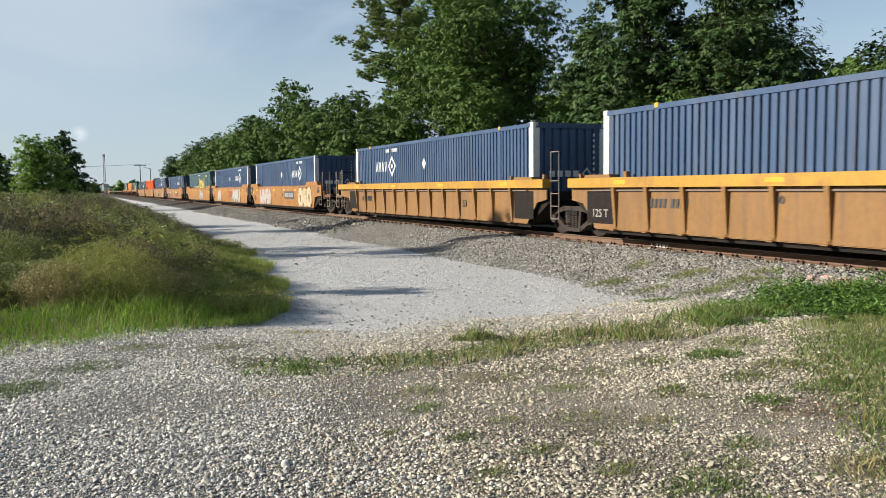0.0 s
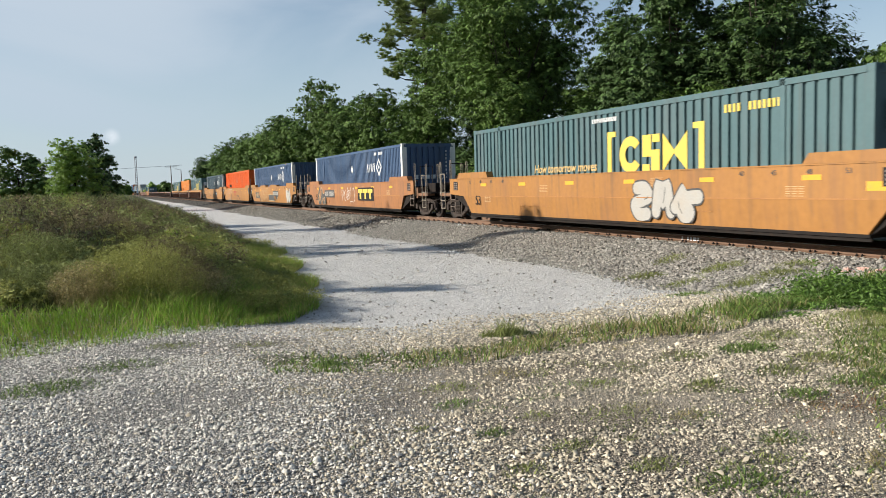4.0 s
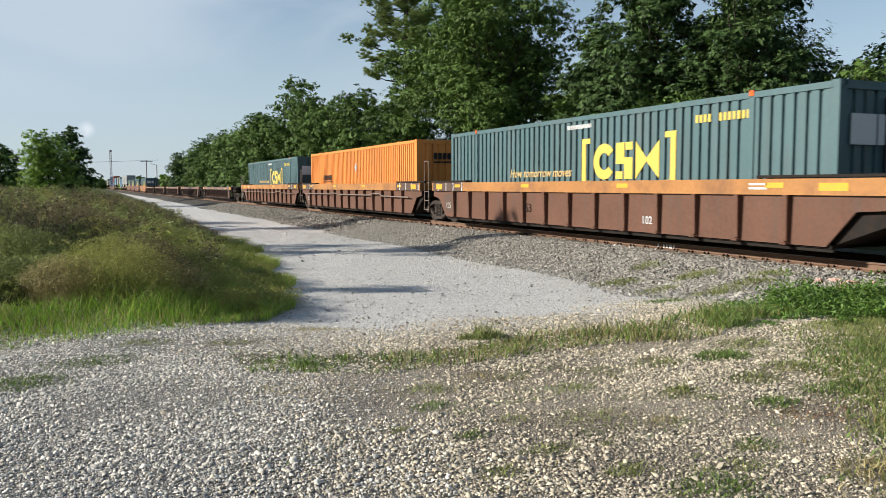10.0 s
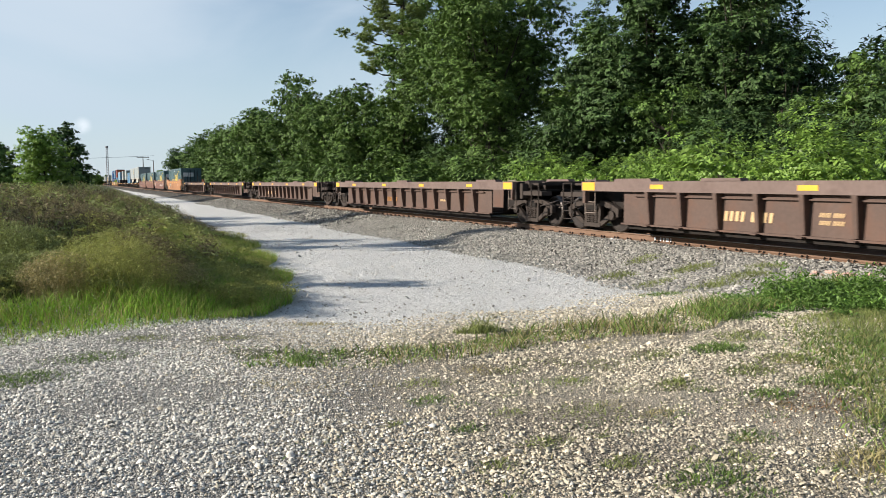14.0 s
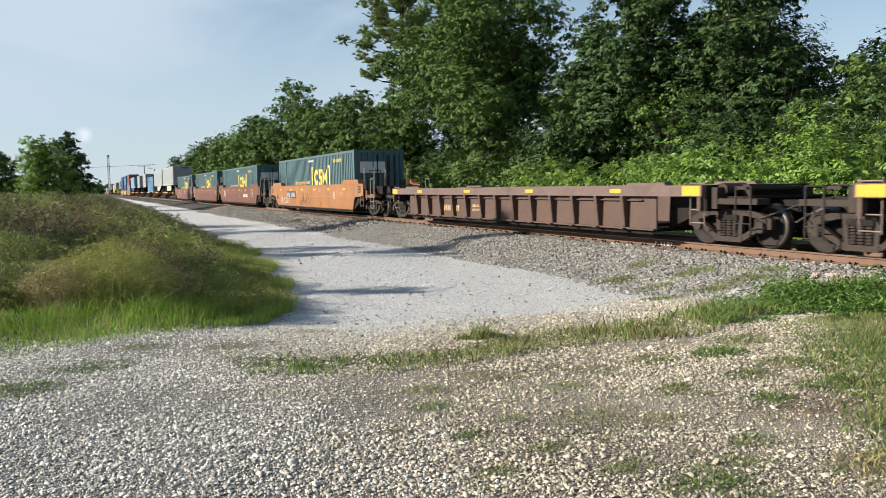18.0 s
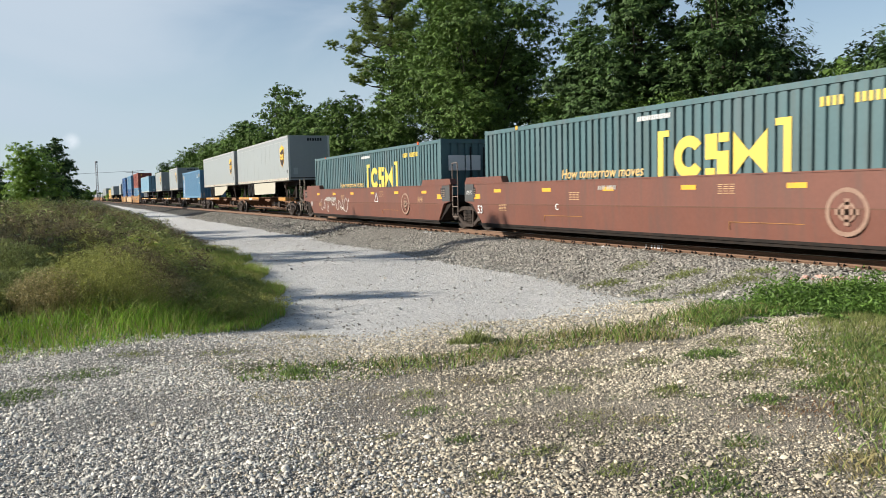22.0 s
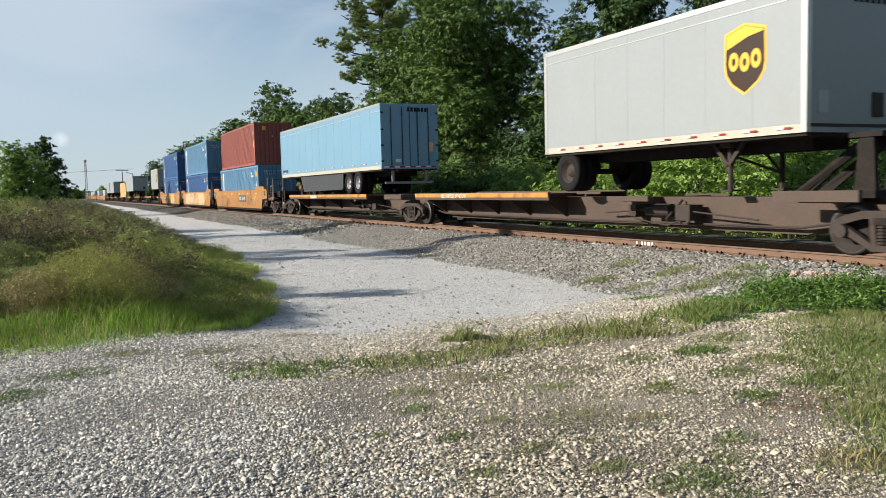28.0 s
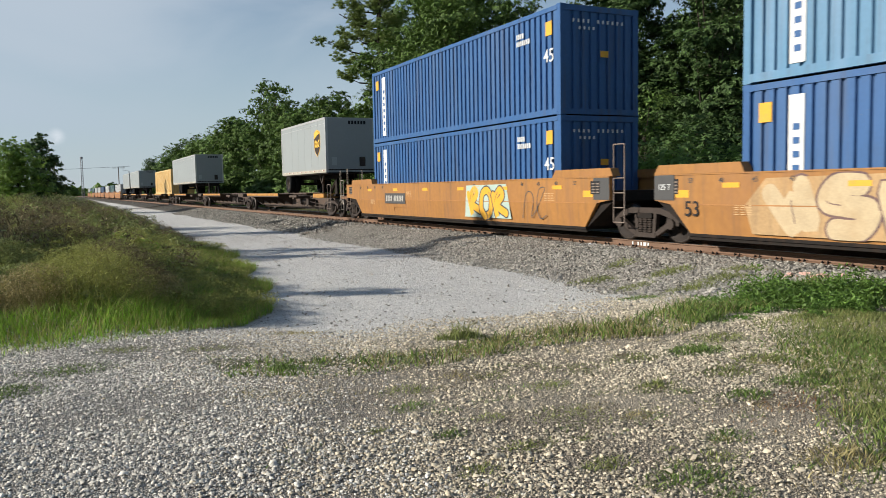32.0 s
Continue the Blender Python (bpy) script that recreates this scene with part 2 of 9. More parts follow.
M = dict(
    yellow=material("yellow_car_paint", (0.325, 0.15, 0.040), 0.55, vary=0.16, scale=0.5, dirt=(0.25, 0.12, 0.05), dirt_amount=0.75, dirt_scale=0.9, streak=True, bump=0.05),
    old_yellow=material("old_yellow_car_paint", (0.245, 0.128, 0.043), 0.6, vary=0.18, scale=0.6, dirt=(0.17, 0.095, 0.045), dirt_amount=0.8, dirt_scale=0.9, streak=True, bump=0.05),
    dusty_chord=material("dusty_rose_brown_steel", (0.145, 0.10, 0.083), 0.7, vary=0.2, scale=0.8, dirt=(0.08, 0.05, 0.04), dirt_amount=0.7, dirt_scale=1.6),
    gold=material("golden_chord_paint", (0.43, 0.235, 0.035), 0.55, vary=0.16, scale=0.5, dirt=(0.22, 0.11, 0.045), dirt_amount=0.7, dirt_scale=1.2),
    ochre=material("faded_ochre_paint", (0.31, 0.135, 0.05), 0.6, vary=0.16, scale=0.6, dirt=(0.20, 0.10, 0.06), dirt_amount=0.8, dirt_scale=0.8, streak=True, bump=0.05),
    maroon=material("red_brown_car_paint", (0.15, 0.060, 0.041), 0.5, vary=0.12, scale=0.8, dirt=(0.10, 0.055, 0.045), dirt_amount=0.6, dirt_scale=1.0, streak=True),
    brown=material("rusty_brown_car_paint", (0.115, 0.053, 0.032), 0.7, vary=0.28, scale=1.0, dirt=RUST, dirt_amount=0.7, dirt_scale=1.4, streak=True),
    chord=material("orange_faded_chord_paint", (0.36, 0.165, 0.05), 0.6, vary=0.2, scale=0.8, dirt=RUST, dirt_amount=0.7, dirt_scale=1.2),
    grey_brown=material("weathered_grey_brown_steel", (0.092, 0.058, 0.044), 0.7, vary=0.2, scale=1.0, dirt=RUST, dirt_amount=0.6, dirt_scale=1.2),
    navy=material("navy_container_paint", (0.046, 0.084, 0.155), 0.5, vary=0.10, scale=0.9, dirt=(0.12, 0.15, 0.20), dirt_amount=0.45, dirt_scale=1.3, streak=True),
    slate=material("dark_slate_container_paint", (0.042, 0.072, 0.088), 0.5, vary=0.10, scale=0.9, dirt=(0.10, 0.10, 0.11), dirt_amount=0.4, dirt_scale=1.3, streak=True),
    teal=material("grey_green_container_paint", (0.07, 0.128, 0.135), 0.5, vary=0.10, scale=0.9, dirt=(0.12, 0.14, 0.14), dirt_amount=0.45, dirt_scale=1.3, streak=True),
    orange=material("bright_orange_container_paint", (0.62, 0.098, 0.005), 0.5, vary=0.08, scale=0.9, dirt=(0.30, 0.06, 0.02), dirt_amount=0.3, dirt_scale=1.2, streak=True),
    amber=material("faded_amber_container_paint", (0.62, 0.225, 0.045), 0.55, vary=0.08, scale=0.9, dirt=(0.36, 0.14, 0.05), dirt_amount=0.4, dirt_scale=1.2, streak=True),
    blue=material("royal_blue_container_paint", (0.028, 0.094, 0.235), 0.5, vary=0.12, scale=0.8, dirt=(0.08, 0.14, 0.25), dirt_amount=0.5, dirt_scale=1.0, streak=True),
    sky_blue=material("pale_blue_container_paint", (0.092, 0.21, 0.325), 0.5, vary=0.12, scale=0.8, dirt=(0.20, 0.29, 0.40), dirt_amount=0.5, dirt_scale=1.0, streak=True),
    red=material("brick_red_container_paint", (0.265, 0.073, 0.053), 0.55, vary=0.12, scale=0.8, dirt=(0.22, 0.09, 0.07), dirt_amount=0.5, dirt_scale=1.0, streak=True),
    white=material("off_white_trailer_skin", (0.275, 0.295, 0.29), 0.4, vary=0.05, scale=0.5, dirt=(0.26, 0.265, 0.25), dirt_amount=0.4, dirt_scale=0.9),
    ice_blue=material("ice_blue_trailer_skin", (0.15, 0.275, 0.365), 0.4, vary=0.05, scale=0.5, dirt=(0.2, 0.29, 0.35), dirt_amount=0.35, dirt_scale=0.7),
    tan=material("tan_container_paint", (0.62, 0.42, 0.17), 0.5, vary=0.06, scale=0.7),
    grey=material("light_grey_container_paint", (0.45, 0.46, 0.45), 0.5, vary=0.06, scale=0.7),
    pale_post=material("pale_corner_post_paint", (0.66, 0.65, 0.60), 0.5, vary=0.08, dirt=(0.35, 0.33, 0.28), dirt_amount=0.5),
    lettering=material("white_lettering", (0.62, 0.62, 0.60), 0.6, vary=0.06, dirt=(0.45, 0.45, 0.44), dirt_amount=0.4, dirt_scale=6),
    yellow_mark=material("yellow_reflector", (0.68, 0.35, 0.03), 0.5, vary=0.1, dirt=(0.45, 0.25, 0.08), dirt_amount=0.6, dirt_scale=6),
    logo_yellow=material("logo_yellow_paint", (0.60, 0.44, 0.085), 0.5, vary=0.08),
    black=material("black_paint", (0.016, 0.016, 0.017), 0.6, vary=0.2, spec=0.2),
    shield_brown=material("shield_brown_paint", (0.036, 0.019, 0.010), 0.4, vary=0.05),
    shield_gold=material("shield_gold_paint", (0.74, 0.43, 0.05), 0.4, vary=0.05),
    reflect_red=material("red_reflective_tape", (0.27, 0.025, 0.025), 0.4, vary=0.05),
    # running-gear steel, near black to carry the shade under and between cars
    sooty=material("sooty_and_shade_dark_steel", (0.018, 0.015, 0.013), 0.8, spec=0.15, vary=0.3, scale=4, dirt=(0.05, 0.03, 0.02), dirt_amount=0.5, dirt_scale=5, bump=0.1),
    wheel_steel=material("dusty_wheel_steel", (0.026, 0.020, 0.017), 0.7, spec=0.2, vary=0.3, scale=4, dirt=(0.025, 0.018, 0.014), dirt_amount=0.7, dirt_scale=3),
    truck_steel=material("dusty_cast_steel", (0.050, 0.038, 0.031), 0.7, spec=0.2, vary=0.35, scale=5, dirt=(0.03, 0.022, 0.017), dirt_amount=0.8, dirt_scale=5, bump=0.1),
    tread=material("worn_wheel_tread", (0.15, 0.13, 0.115), 0.42, metal=0.9, vary=0.1),
    rail_side=material("rusty_rail_steel", (0.165, 0.098, 0.062), 0.75, vary=0.25, scale=3, dirt=(0.13, 0.075, 0.05), dirt_amount=0.6, dirt_scale=4),
    rail_top=material("polished_rail_head", (0.46, 0.43, 0.40), 0.28, metal=0.9, vary=0.08),
    pale_pipe=material("dusty_pipe_steel", (0.20, 0.155, 0.125), 0.6, vary=0.2, scale=4),
    faint_mark=material("faded_brown_white_paint", (0.27, 0.17, 0.12), 0.6, vary=0.2, scale=3, dirt=(0.17, 0.08, 0.055), dirt_amount=0.7, dirt_scale=5),
    pale_rail=material("pale_worn_rail_paint", (0.27, 0.235, 0.185), 0.55, vary=0.2, scale=4, dirt=(0.2, 0.13, 0.08), dirt_amount=0.6, dirt_scale=5),
    panel_grey=material("dark_grey_panel_paint", (0.065, 0.064, 0.062), 0.6, vary=0.15, spec=0.3),
    buff=material("buff_spray_paint", (0.52, 0.35, 0.18), 0.7, vary=0.15, scale=2.0, dirt=(0.40, 0.24, 0.12), dirt_amount=0.6),
    cream=material("cream_spray_paint", (0.46, 0.36, 0.22), 0.7, vary=0.2, scale=2.0, dirt=(0.36, 0.25, 0.13), dirt_amount=0.7, dirt_scale=1.5),
    wash=material("washed_out_spray_paint", (0.41, 0.265, 0.125), 0.7, vary=0.25, scale=1.2, dirt=(0.33, 0.17, 0.06), dirt_amount=0.8, dirt_scale=0.9, streak=True),
    lilac_grey=material("dull_purple_brown_spray_paint", (0.125, 0.075, 0.072), 0.7, vary=0.25, scale=2.0, dirt=(0.25, 0.15, 0.09), dirt_amount=0.4),
    mint=material("pale_mint_spray_paint", (0.36, 0.46, 0.40), 0.7, vary=0.12, scale=2.0, dirt=(0.4, 0.35, 0.25), dirt_amount=0.5),
    ash=material("grey_white_spray_paint", (0.36, 0.345, 0.31), 0.7, vary=0.15, scale=2.0, dirt=(0.33, 0.27, 0.2), dirt_amount=0.6),
    dusty_red=material("dusty_red_paint", (0.34, 0.07, 0.05), 0.6, vary=0.15, dirt=(0.3, 0.14, 0.07), dirt_amount=0.5),
    tie=material("weathered_tie_wood", (0.115, 0.095, 0.08), 0.85, vary=0.3, scale=5, per_object=0.25),
    rubber=material("tyre_rubber", (0.012, 0.012, 0.012), 0.85, vary=0.2, spec=0.15),
    aluminium=material("dull_aluminium", (0.50, 0.49, 0.46), 0.4, metal=0.6, vary=0.1),
    skirt=material("cream_side_skirt", (0.42, 0.39, 0.31), 0.45, vary=0.06, dirt=(0.36, 0.33, 0.27), dirt_amount=0.4, dirt_scale=2),
    dark_skirt=material("charcoal_side_skirt", (0.045, 0.047, 0.05), 0.5, vary=0.1),
    deck_yellow=material("worn_yellow_deck_edge", (0.42, 0.205, 0.045), 0.6, vary=0.25, scale=2.0, dirt=RUST, dirt_amount=0.95, dirt_scale=2.2),
    spine=material("brown_spine_steel", (0.072, 0.050, 0.036), 0.65, vary=0.15, scale=1.2, dirt=RUST, dirt_amount=0.5, dirt_scale=2),
    rust_spine=material("rust_brown_spine_steel", (0.18, 0.092, 0.048), 0.7, vary=0.2, scale=1.0, dirt=(0.09, 0.05, 0.033), dirt_amount=0.7, dirt_scale=1.5, streak=True),
    glass_grey=material("grey_placard", (0.36, 0.38, 0.38), 0.3, vary=0.1),
    bark=material("grey_brown_bark", (0.048, 0.038, 0.029), 0.9, vary=0.3, scale=3, bump=0.5, bump_scale=12),
    pole_wood=material("weathered_pole_wood", (0.16, 0.13, 0.11), 0.9, vary=0.2),
    mast=material("galvanised_mast", (0.22, 0.21, 0.22), 0.5, metal=0.3, vary=0.1),
    leaf=material("oak_leaf", (0.096, 0.160, 0.034), 0.65, vary=0.3, scale=0.35, island=0.55, translucent=0.07, spec=0.25),
    # darker copy of the leaf; the wood's inner shade is put into its colour
    leaf_dark=material("shade_dark_leaf", (0.056, 0.100, 0.027), 0.65, vary=0.3, scale=0.35, island=0.55, translucent=0.06, spec=0.25),
    leaf_bright=material("bright_shrub_leaf", (0.21, 0.325, 0.06), 0.5, vary=0.2, scale=0.4, island=0.35, translucent=0.35, spec=0.35),
    needle=material("pine_needle", (0.19, 0.25, 0.07), 0.6, vary=0.2, scale=0.5, island=0.35, translucent=0.2),
    grass=material("green_grass_blade", (0.21, 0.37, 0.04), 0.6, vary=0.25, scale=0.8, island=0.4, translucent=0.45),
    dry_grass=material("dry_grass_blade", (0.34, 0.29, 0.13), 0.7, vary=0.25, scale=0.9, island=0.4, translucent=0.3),
    weed=material("dull_weed_blade", (0.215, 0.245, 0.078), 0.7, vary=0.3, scale=0.5, island=0.45, translucent=0.3),
    # seeding weeds; the tone also carries the shade high on the bank
    brown_weed=material("brown_seeding_weed", (0.165, 0.135, 0.07), 0.8, vary=0.3, scale=0.5, island=0.5, translucent=0.2),
    pale_weed=material("yellow_green_weed", (0.31, 0.32, 0.088), 0.8, vary=0.3, scale=0.8, island=0.4, translucent=0.3),
    clump_leaf=material("green_clump_leaf", (0.120, 0.21, 0.040), 0.55, vary=0.35, scale=2.5, island=0.5, translucent=0.3, spec=0.3),
    broad_weed=material("broad_weed_leaf", (0.130, 0.195, 0.045), 0.55, vary=0.3, scale=1.5, island=0.5, translucent=0.3, spec=0.3),
    rust_weed=material("red_brown_weed", (0.23, 0.115, 0.05), 0.8, vary=0.3, scale=2.0, island=0.4, translucent=0.2),
    pink_stone=material("pink_survey_paint", (0.55, 0.34, 0.27), 0.8, vary=0.2, scale=3, island=0.3),
    stone=material("limestone_chip", (0.50, 0.435, 0.32), 0.9, vary=0.22, scale=0.8, island=0.5, spec=0.2),
    grey_stone=material("pale_grey_limestone_chip", (0.55, 0.52, 0.45), 0.9, vary=0.22, scale=0.8, island=0.48, spec=0.2),
    ballast=material("granite_ballast_stone", (0.31, 0.288, 0.245), 0.85, vary=0.2, scale=0.6, island=0.5),
)

# ---- mesh helpers ----


class Geo:
    """Collects vertices and faces of one mesh."""

    def __init__(self):
        self.v, self.f = [], []

    def add(self, verts, faces):
        k = len(self.v)
        self.v += [tuple(p) for p in verts]
        self.f += [tuple(i + k for i in f) for f in faces]
        return self

    def box(self, x0, x1, y0, y1, z0, z1):
        v = [(x, y, z) for x in (x0, x1) for y in (y0, y1) for z in (z0, z1)]
        return self.add(v, [(0, 1, 3, 2), (4, 6, 7, 5), (0, 4, 5, 1), (2, 3, 7, 6), (0, 2, 6, 4), (1, 5, 7, 3)])

    def prism(self, pts, a0, a1, axis=0):
        """A polygon (counter-clockwise in the other two axes, in cyclic order) drawn out along an axis."""
        def put(p, a):
            return ((a, p[0], p[1]), (p[1], a, p[0]), (p[0], p[1], a))[axis]
        n = len(pts)
        v = [put(p, a0) for p in pts] + [put(p, a1) for p in pts]
        f = [tuple(range(n))[::-1], tuple(range(n, 2 * n))]
        f += [(i, (i + 1) % n, n + (i + 1) % n, n + i) for i in range(n)]
        return self.add(v, f)

    def cyl(self, c, r, half, axis=0, n=16, r2=None):
        r2 = r if r2 is None else r2
        v = []
        for s, rr in ((-half, r), (half, r2)):
            for i in range(n):
                a = 2 * math.pi * i / n
                p = [rr * math.cos(a), rr * math.sin(a)]
                q = ((s, p[0], p[1]), (p[1], s, p[0]), (p[0], p[1], s))[axis]
                v.append((c[0] + q[0], c[1] + q[1], c[2] + q[2]))
        f = [tuple(range(n))[::-1], tuple(range(n, 2 * n))]
        f += [(i, (i + 1) % n, n + (i + 1) % n, n + i) for i in range(n)]
        return self.add(v, f)

    def rod(self, a, b, r, n=6):
        """A straight round bar from a to b."""
        a, b = Vector(a), Vector(b)
        d = (b - a).normalized()
        u = d.cross(Vector((0, 0, 1)) if abs(d.z) < 0.9 else Vector((1, 0, 0))).normalized()
        w = d.cross(u)
        v = [p + (u * math.cos(2 * math.pi * i / n) + w * math.sin(2 * math.pi * i / n)) * r for p in (a, b) for i in range(n)]
        f = [tuple(range(n))[::-1], tuple(range(n, 2 * n))]
        f += [(i, (i + 1) % n, n + (i + 1) % n, n + i) for i in range(n)]
        return self.add(v, f)

    def path(self, pts, r, n=6):
        for a, b in zip(pts, pts[1:]):
            self.rod(a, b, r, n)
        return self

    def mesh(self, name, mat, smooth=False, weld=False):
        me = bpy.data.meshes.new(name)
        me.from_pydata(self.v, [], self.f)
        me.materials.append(mat)
        if smooth:
            me.polygons.foreach_set("use_smooth", [True] * len(me.polygons))
        me.update()
        bm = bmesh.new()
        bm.from_mesh(me)
        if weld:
            bmesh.ops.remove_doubles(bm, verts=bm.verts, dist=0.0005)
        bmesh.ops.recalc_face_normals(bm, faces=bm.faces)
        bm.to_mesh(me)
        bm.free()
        return me


CACHE = {}


def cached(key, make):
    if key not in CACHE:
        CACHE[key] = make()
    return CACHE[key]


def part(name, me, parent, label="", loc=None):
    """Links a mesh as one part under a thing or under a part."""
    ob = new(name, me)
    ob.parent = parent
    if loc is not None:
        ob.location = loc
    if label:
        tagged(ob, label)
    return ob


def thing(name, label, category, group="", kind=""):
    ob = new(name)
    ob.empty_display_size = 0.3
    return tagged(ob, label, category, group, kind)


def big_mesh(name, verts, quads, mat, flat=False):
    """A mesh from numpy arrays, for scatters."""
    verts, quads = np.asarray(verts, np.float32), np.asarray(quads, np.int32)
    me = bpy.data.meshes.new(name)
    k = quads.shape[1]
    me.vertices.add(len(verts))
    me.vertices.foreach_set("co", verts.ravel())
    me.loops.add(quads.size)
    me.loops.foreach_set("vertex_index", quads.ravel())
    me.polygons.add(len(quads))
    me.polygons.foreach_set("loop_start", np.arange(0, quads.size, k, dtype=np.int32))
    me.materials.append(mat)
    me.update(calc_edges=True)
    if flat:
        me.shade_flat()
    return me


# ---- the lie of the land: x across the track, y along it, z up ----
TRACK_X, RAIL_Z = 13.36, 0.237
GAUGE = 1.435


def smooth(a, b, x):
    t = np.clip((x - a) / (b - a), 0.0, 1.0)
    return t * t * (3 - 2 * t)


def wavy(x, y, k, seed=0.0):
    return (np.sin(x * k + seed) * np.cos(y * k * 0.83 + 1.7 * seed) + np.sin((x + y) * k * 0.57 + 2.3 * seed)
            + 0.5 * np.sin((x * 1.9 - y * 1.3) * k + seed * 3.1)) / 2.5


def lot_edge(x):
    """Where the near gravel lot ends and the ground falls to the road (the grass strip runs here)."""
    return 6.78 + 0.13 * np.sin(x * 2.2 - 1.6) + np.clip(x - 5, 0, 9) * 0.2 + np.clip(1.9 - x, 0, 9) * 0.6


def bank_edge(y):
    """The left edge of the road, where the weeds begin."""
    return np.interp(y, (8.4, 9.2, 10.4, 12.6, 16, 23.5, 35, 58, 118, 435), (-3, 0.7, 2.1, 2.8, 3.5, 4.3, 5.0, 5.75, 7.2, 13)) + 0.15 * np.sin(y * 1.7) * np.clip((y - 9) / 3, 0, 1)


def toe(y):
    """The foot of the ballast."""
    return 8.3 + np.clip(y - 9, 0, 6) * 0.16 + 0.12 * np.sin(y * 0.6) + np.clip(y - 60, 0, 400) * 0.002


def lot_limit(x):
    """How far the lot's gravel reaches before the dusty road takes over."""
    return np.maximum(lot_edge(x) + 0.75, 9.8 - np.clip(x - 0.8, 0, 9) * 0.95)


def ground_z(x, y):
    x, y = np.asarray(x, float), np.asarray(y, float)
    lot = 1 - smooth(0.2, 4.4, y - lot_edge(x)) * smooth(-0.6, 4.0, x)
    z = -0.30 * (1 - lot)
    z = z + 0.02 * wavy(x, y, 1.1) * (0.3 + lot) + 0.012 * wavy(x, y, 3.1, 1.0)
    side = smooth(9.0, 15.0, y)
    bank = smooth(0.0, 6.0, bank_edge(y) - x) * side
    z = z + bank * (0.75 + 0.12 * wavy(x, y, 0.5, 2.0))
    bed = smooth(0.0, 2.6, x - toe(y)) * (1 - smooth(17.0, 19.5, x))
    z = z * (1 - bed) + bed * (0.035 + 0.012 * wavy(x, y, 2.3, 4.0))
    far = smooth(17.0, 21.0, x)
    z = np.where(x > 17, z * (1 - far) + far * (-0.25 + 0.1 * wavy(x, y, 0.4, 5.0)), z)
    return z


def line_points(breaks):
    out = []
    for a, b, step in breaks:
        out.append(np.arange(a, b, step))
    return np.unique(np.concatenate(out).round(4))


def make_ground():
    xs = line_points([(-1500, -60, 120), (-60, -12, 4), (-12, -3, 0.5), (-3, 13, 0.115), (13, 24, 0.4), (24, 60, 4), (60, 1501, 120)])
    ys = line_points([(-300, -20, 40), (-20, 2, 1.5), (2, 18, 0.115), (18, 40, 0.25), (40, 120, 1.2), (120, 400, 8), (400, 3001, 130)])
    X, Y = np.meshgrid(xs, ys)
    Z = ground_z(X, Y)
    nx, ny = len(xs), len(ys)
    v = np.stack([X.ravel(), Y.ravel(), Z.ravel()], 1)
    i = (np.arange(ny - 1)[:, None] * nx + np.arange(nx - 1)[None, :]).ravel()
    q = np.stack([i, i + 1, i + nx + 1, i + nx], 1)
    me = big_mesh("ground", v, q, ground_material())
    me.polygons.foreach_set("use_smooth", np.ones(len(q), bool))
    # what covers the ground where: dusty road, ballast, green
    x, y = X.ravel(), Y.ravel()
    n1 = 0.45 * wavy(x, y, 0.9, 7) + 0.3 * wavy(x, y, 2.7, 8) + 0.2 * wavy(x, y, 7.0, 9)
    road = smooth(-0.5, 0.7, y - lot_limit(x) + n1) * smooth(-0.3, 0.5, x - bank_edge(y) + 0.5 * n1) * (1 - smooth(-0.35, 0.45, x - toe(y) - 0.3 + 0.6 * n1))
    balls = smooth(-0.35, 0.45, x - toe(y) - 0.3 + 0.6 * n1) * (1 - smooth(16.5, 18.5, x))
    green = smooth(-0.2, 0.8, bank_edge(y) - x + n1 * 0.7) * smooth(8.6, 9.6, y + n1)
    green = np.maximum(green, smooth(17.5, 19.5, x + n1))
    green = np.maximum(green, smooth(-2.5, -5, x + n1) * smooth(5, 8, y))
    green = np.maximum(green, 0.75 * smooth(0.40, 0.12, np.abs(y - lot_edge(x) - 0.1) + 0.25 * n1) * smooth(0.7, 1.4, x))
    green = np.maximum(green, smooth(0.0, 1.2, 0.75 * (x - 5.9) + 0.45 * (5.6 - y) + n1) * (1 - smooth(6.4, 8.6, y)))
    earthy = smooth(0.4, 3.6, x + 1.6 * n1 + 0.25 * (7 - y))
    col = np.stack([road, balls, green, earthy], 1).astype(np.float32)
    at = me.color_attributes.new("cover", "FLOAT_COLOR", "POINT")
    at.data.foreach_set("color", col.ravel())
    return tagged(new("ground", me), "pale gravel and dusty ground with green verges", "ground", kind="structure")


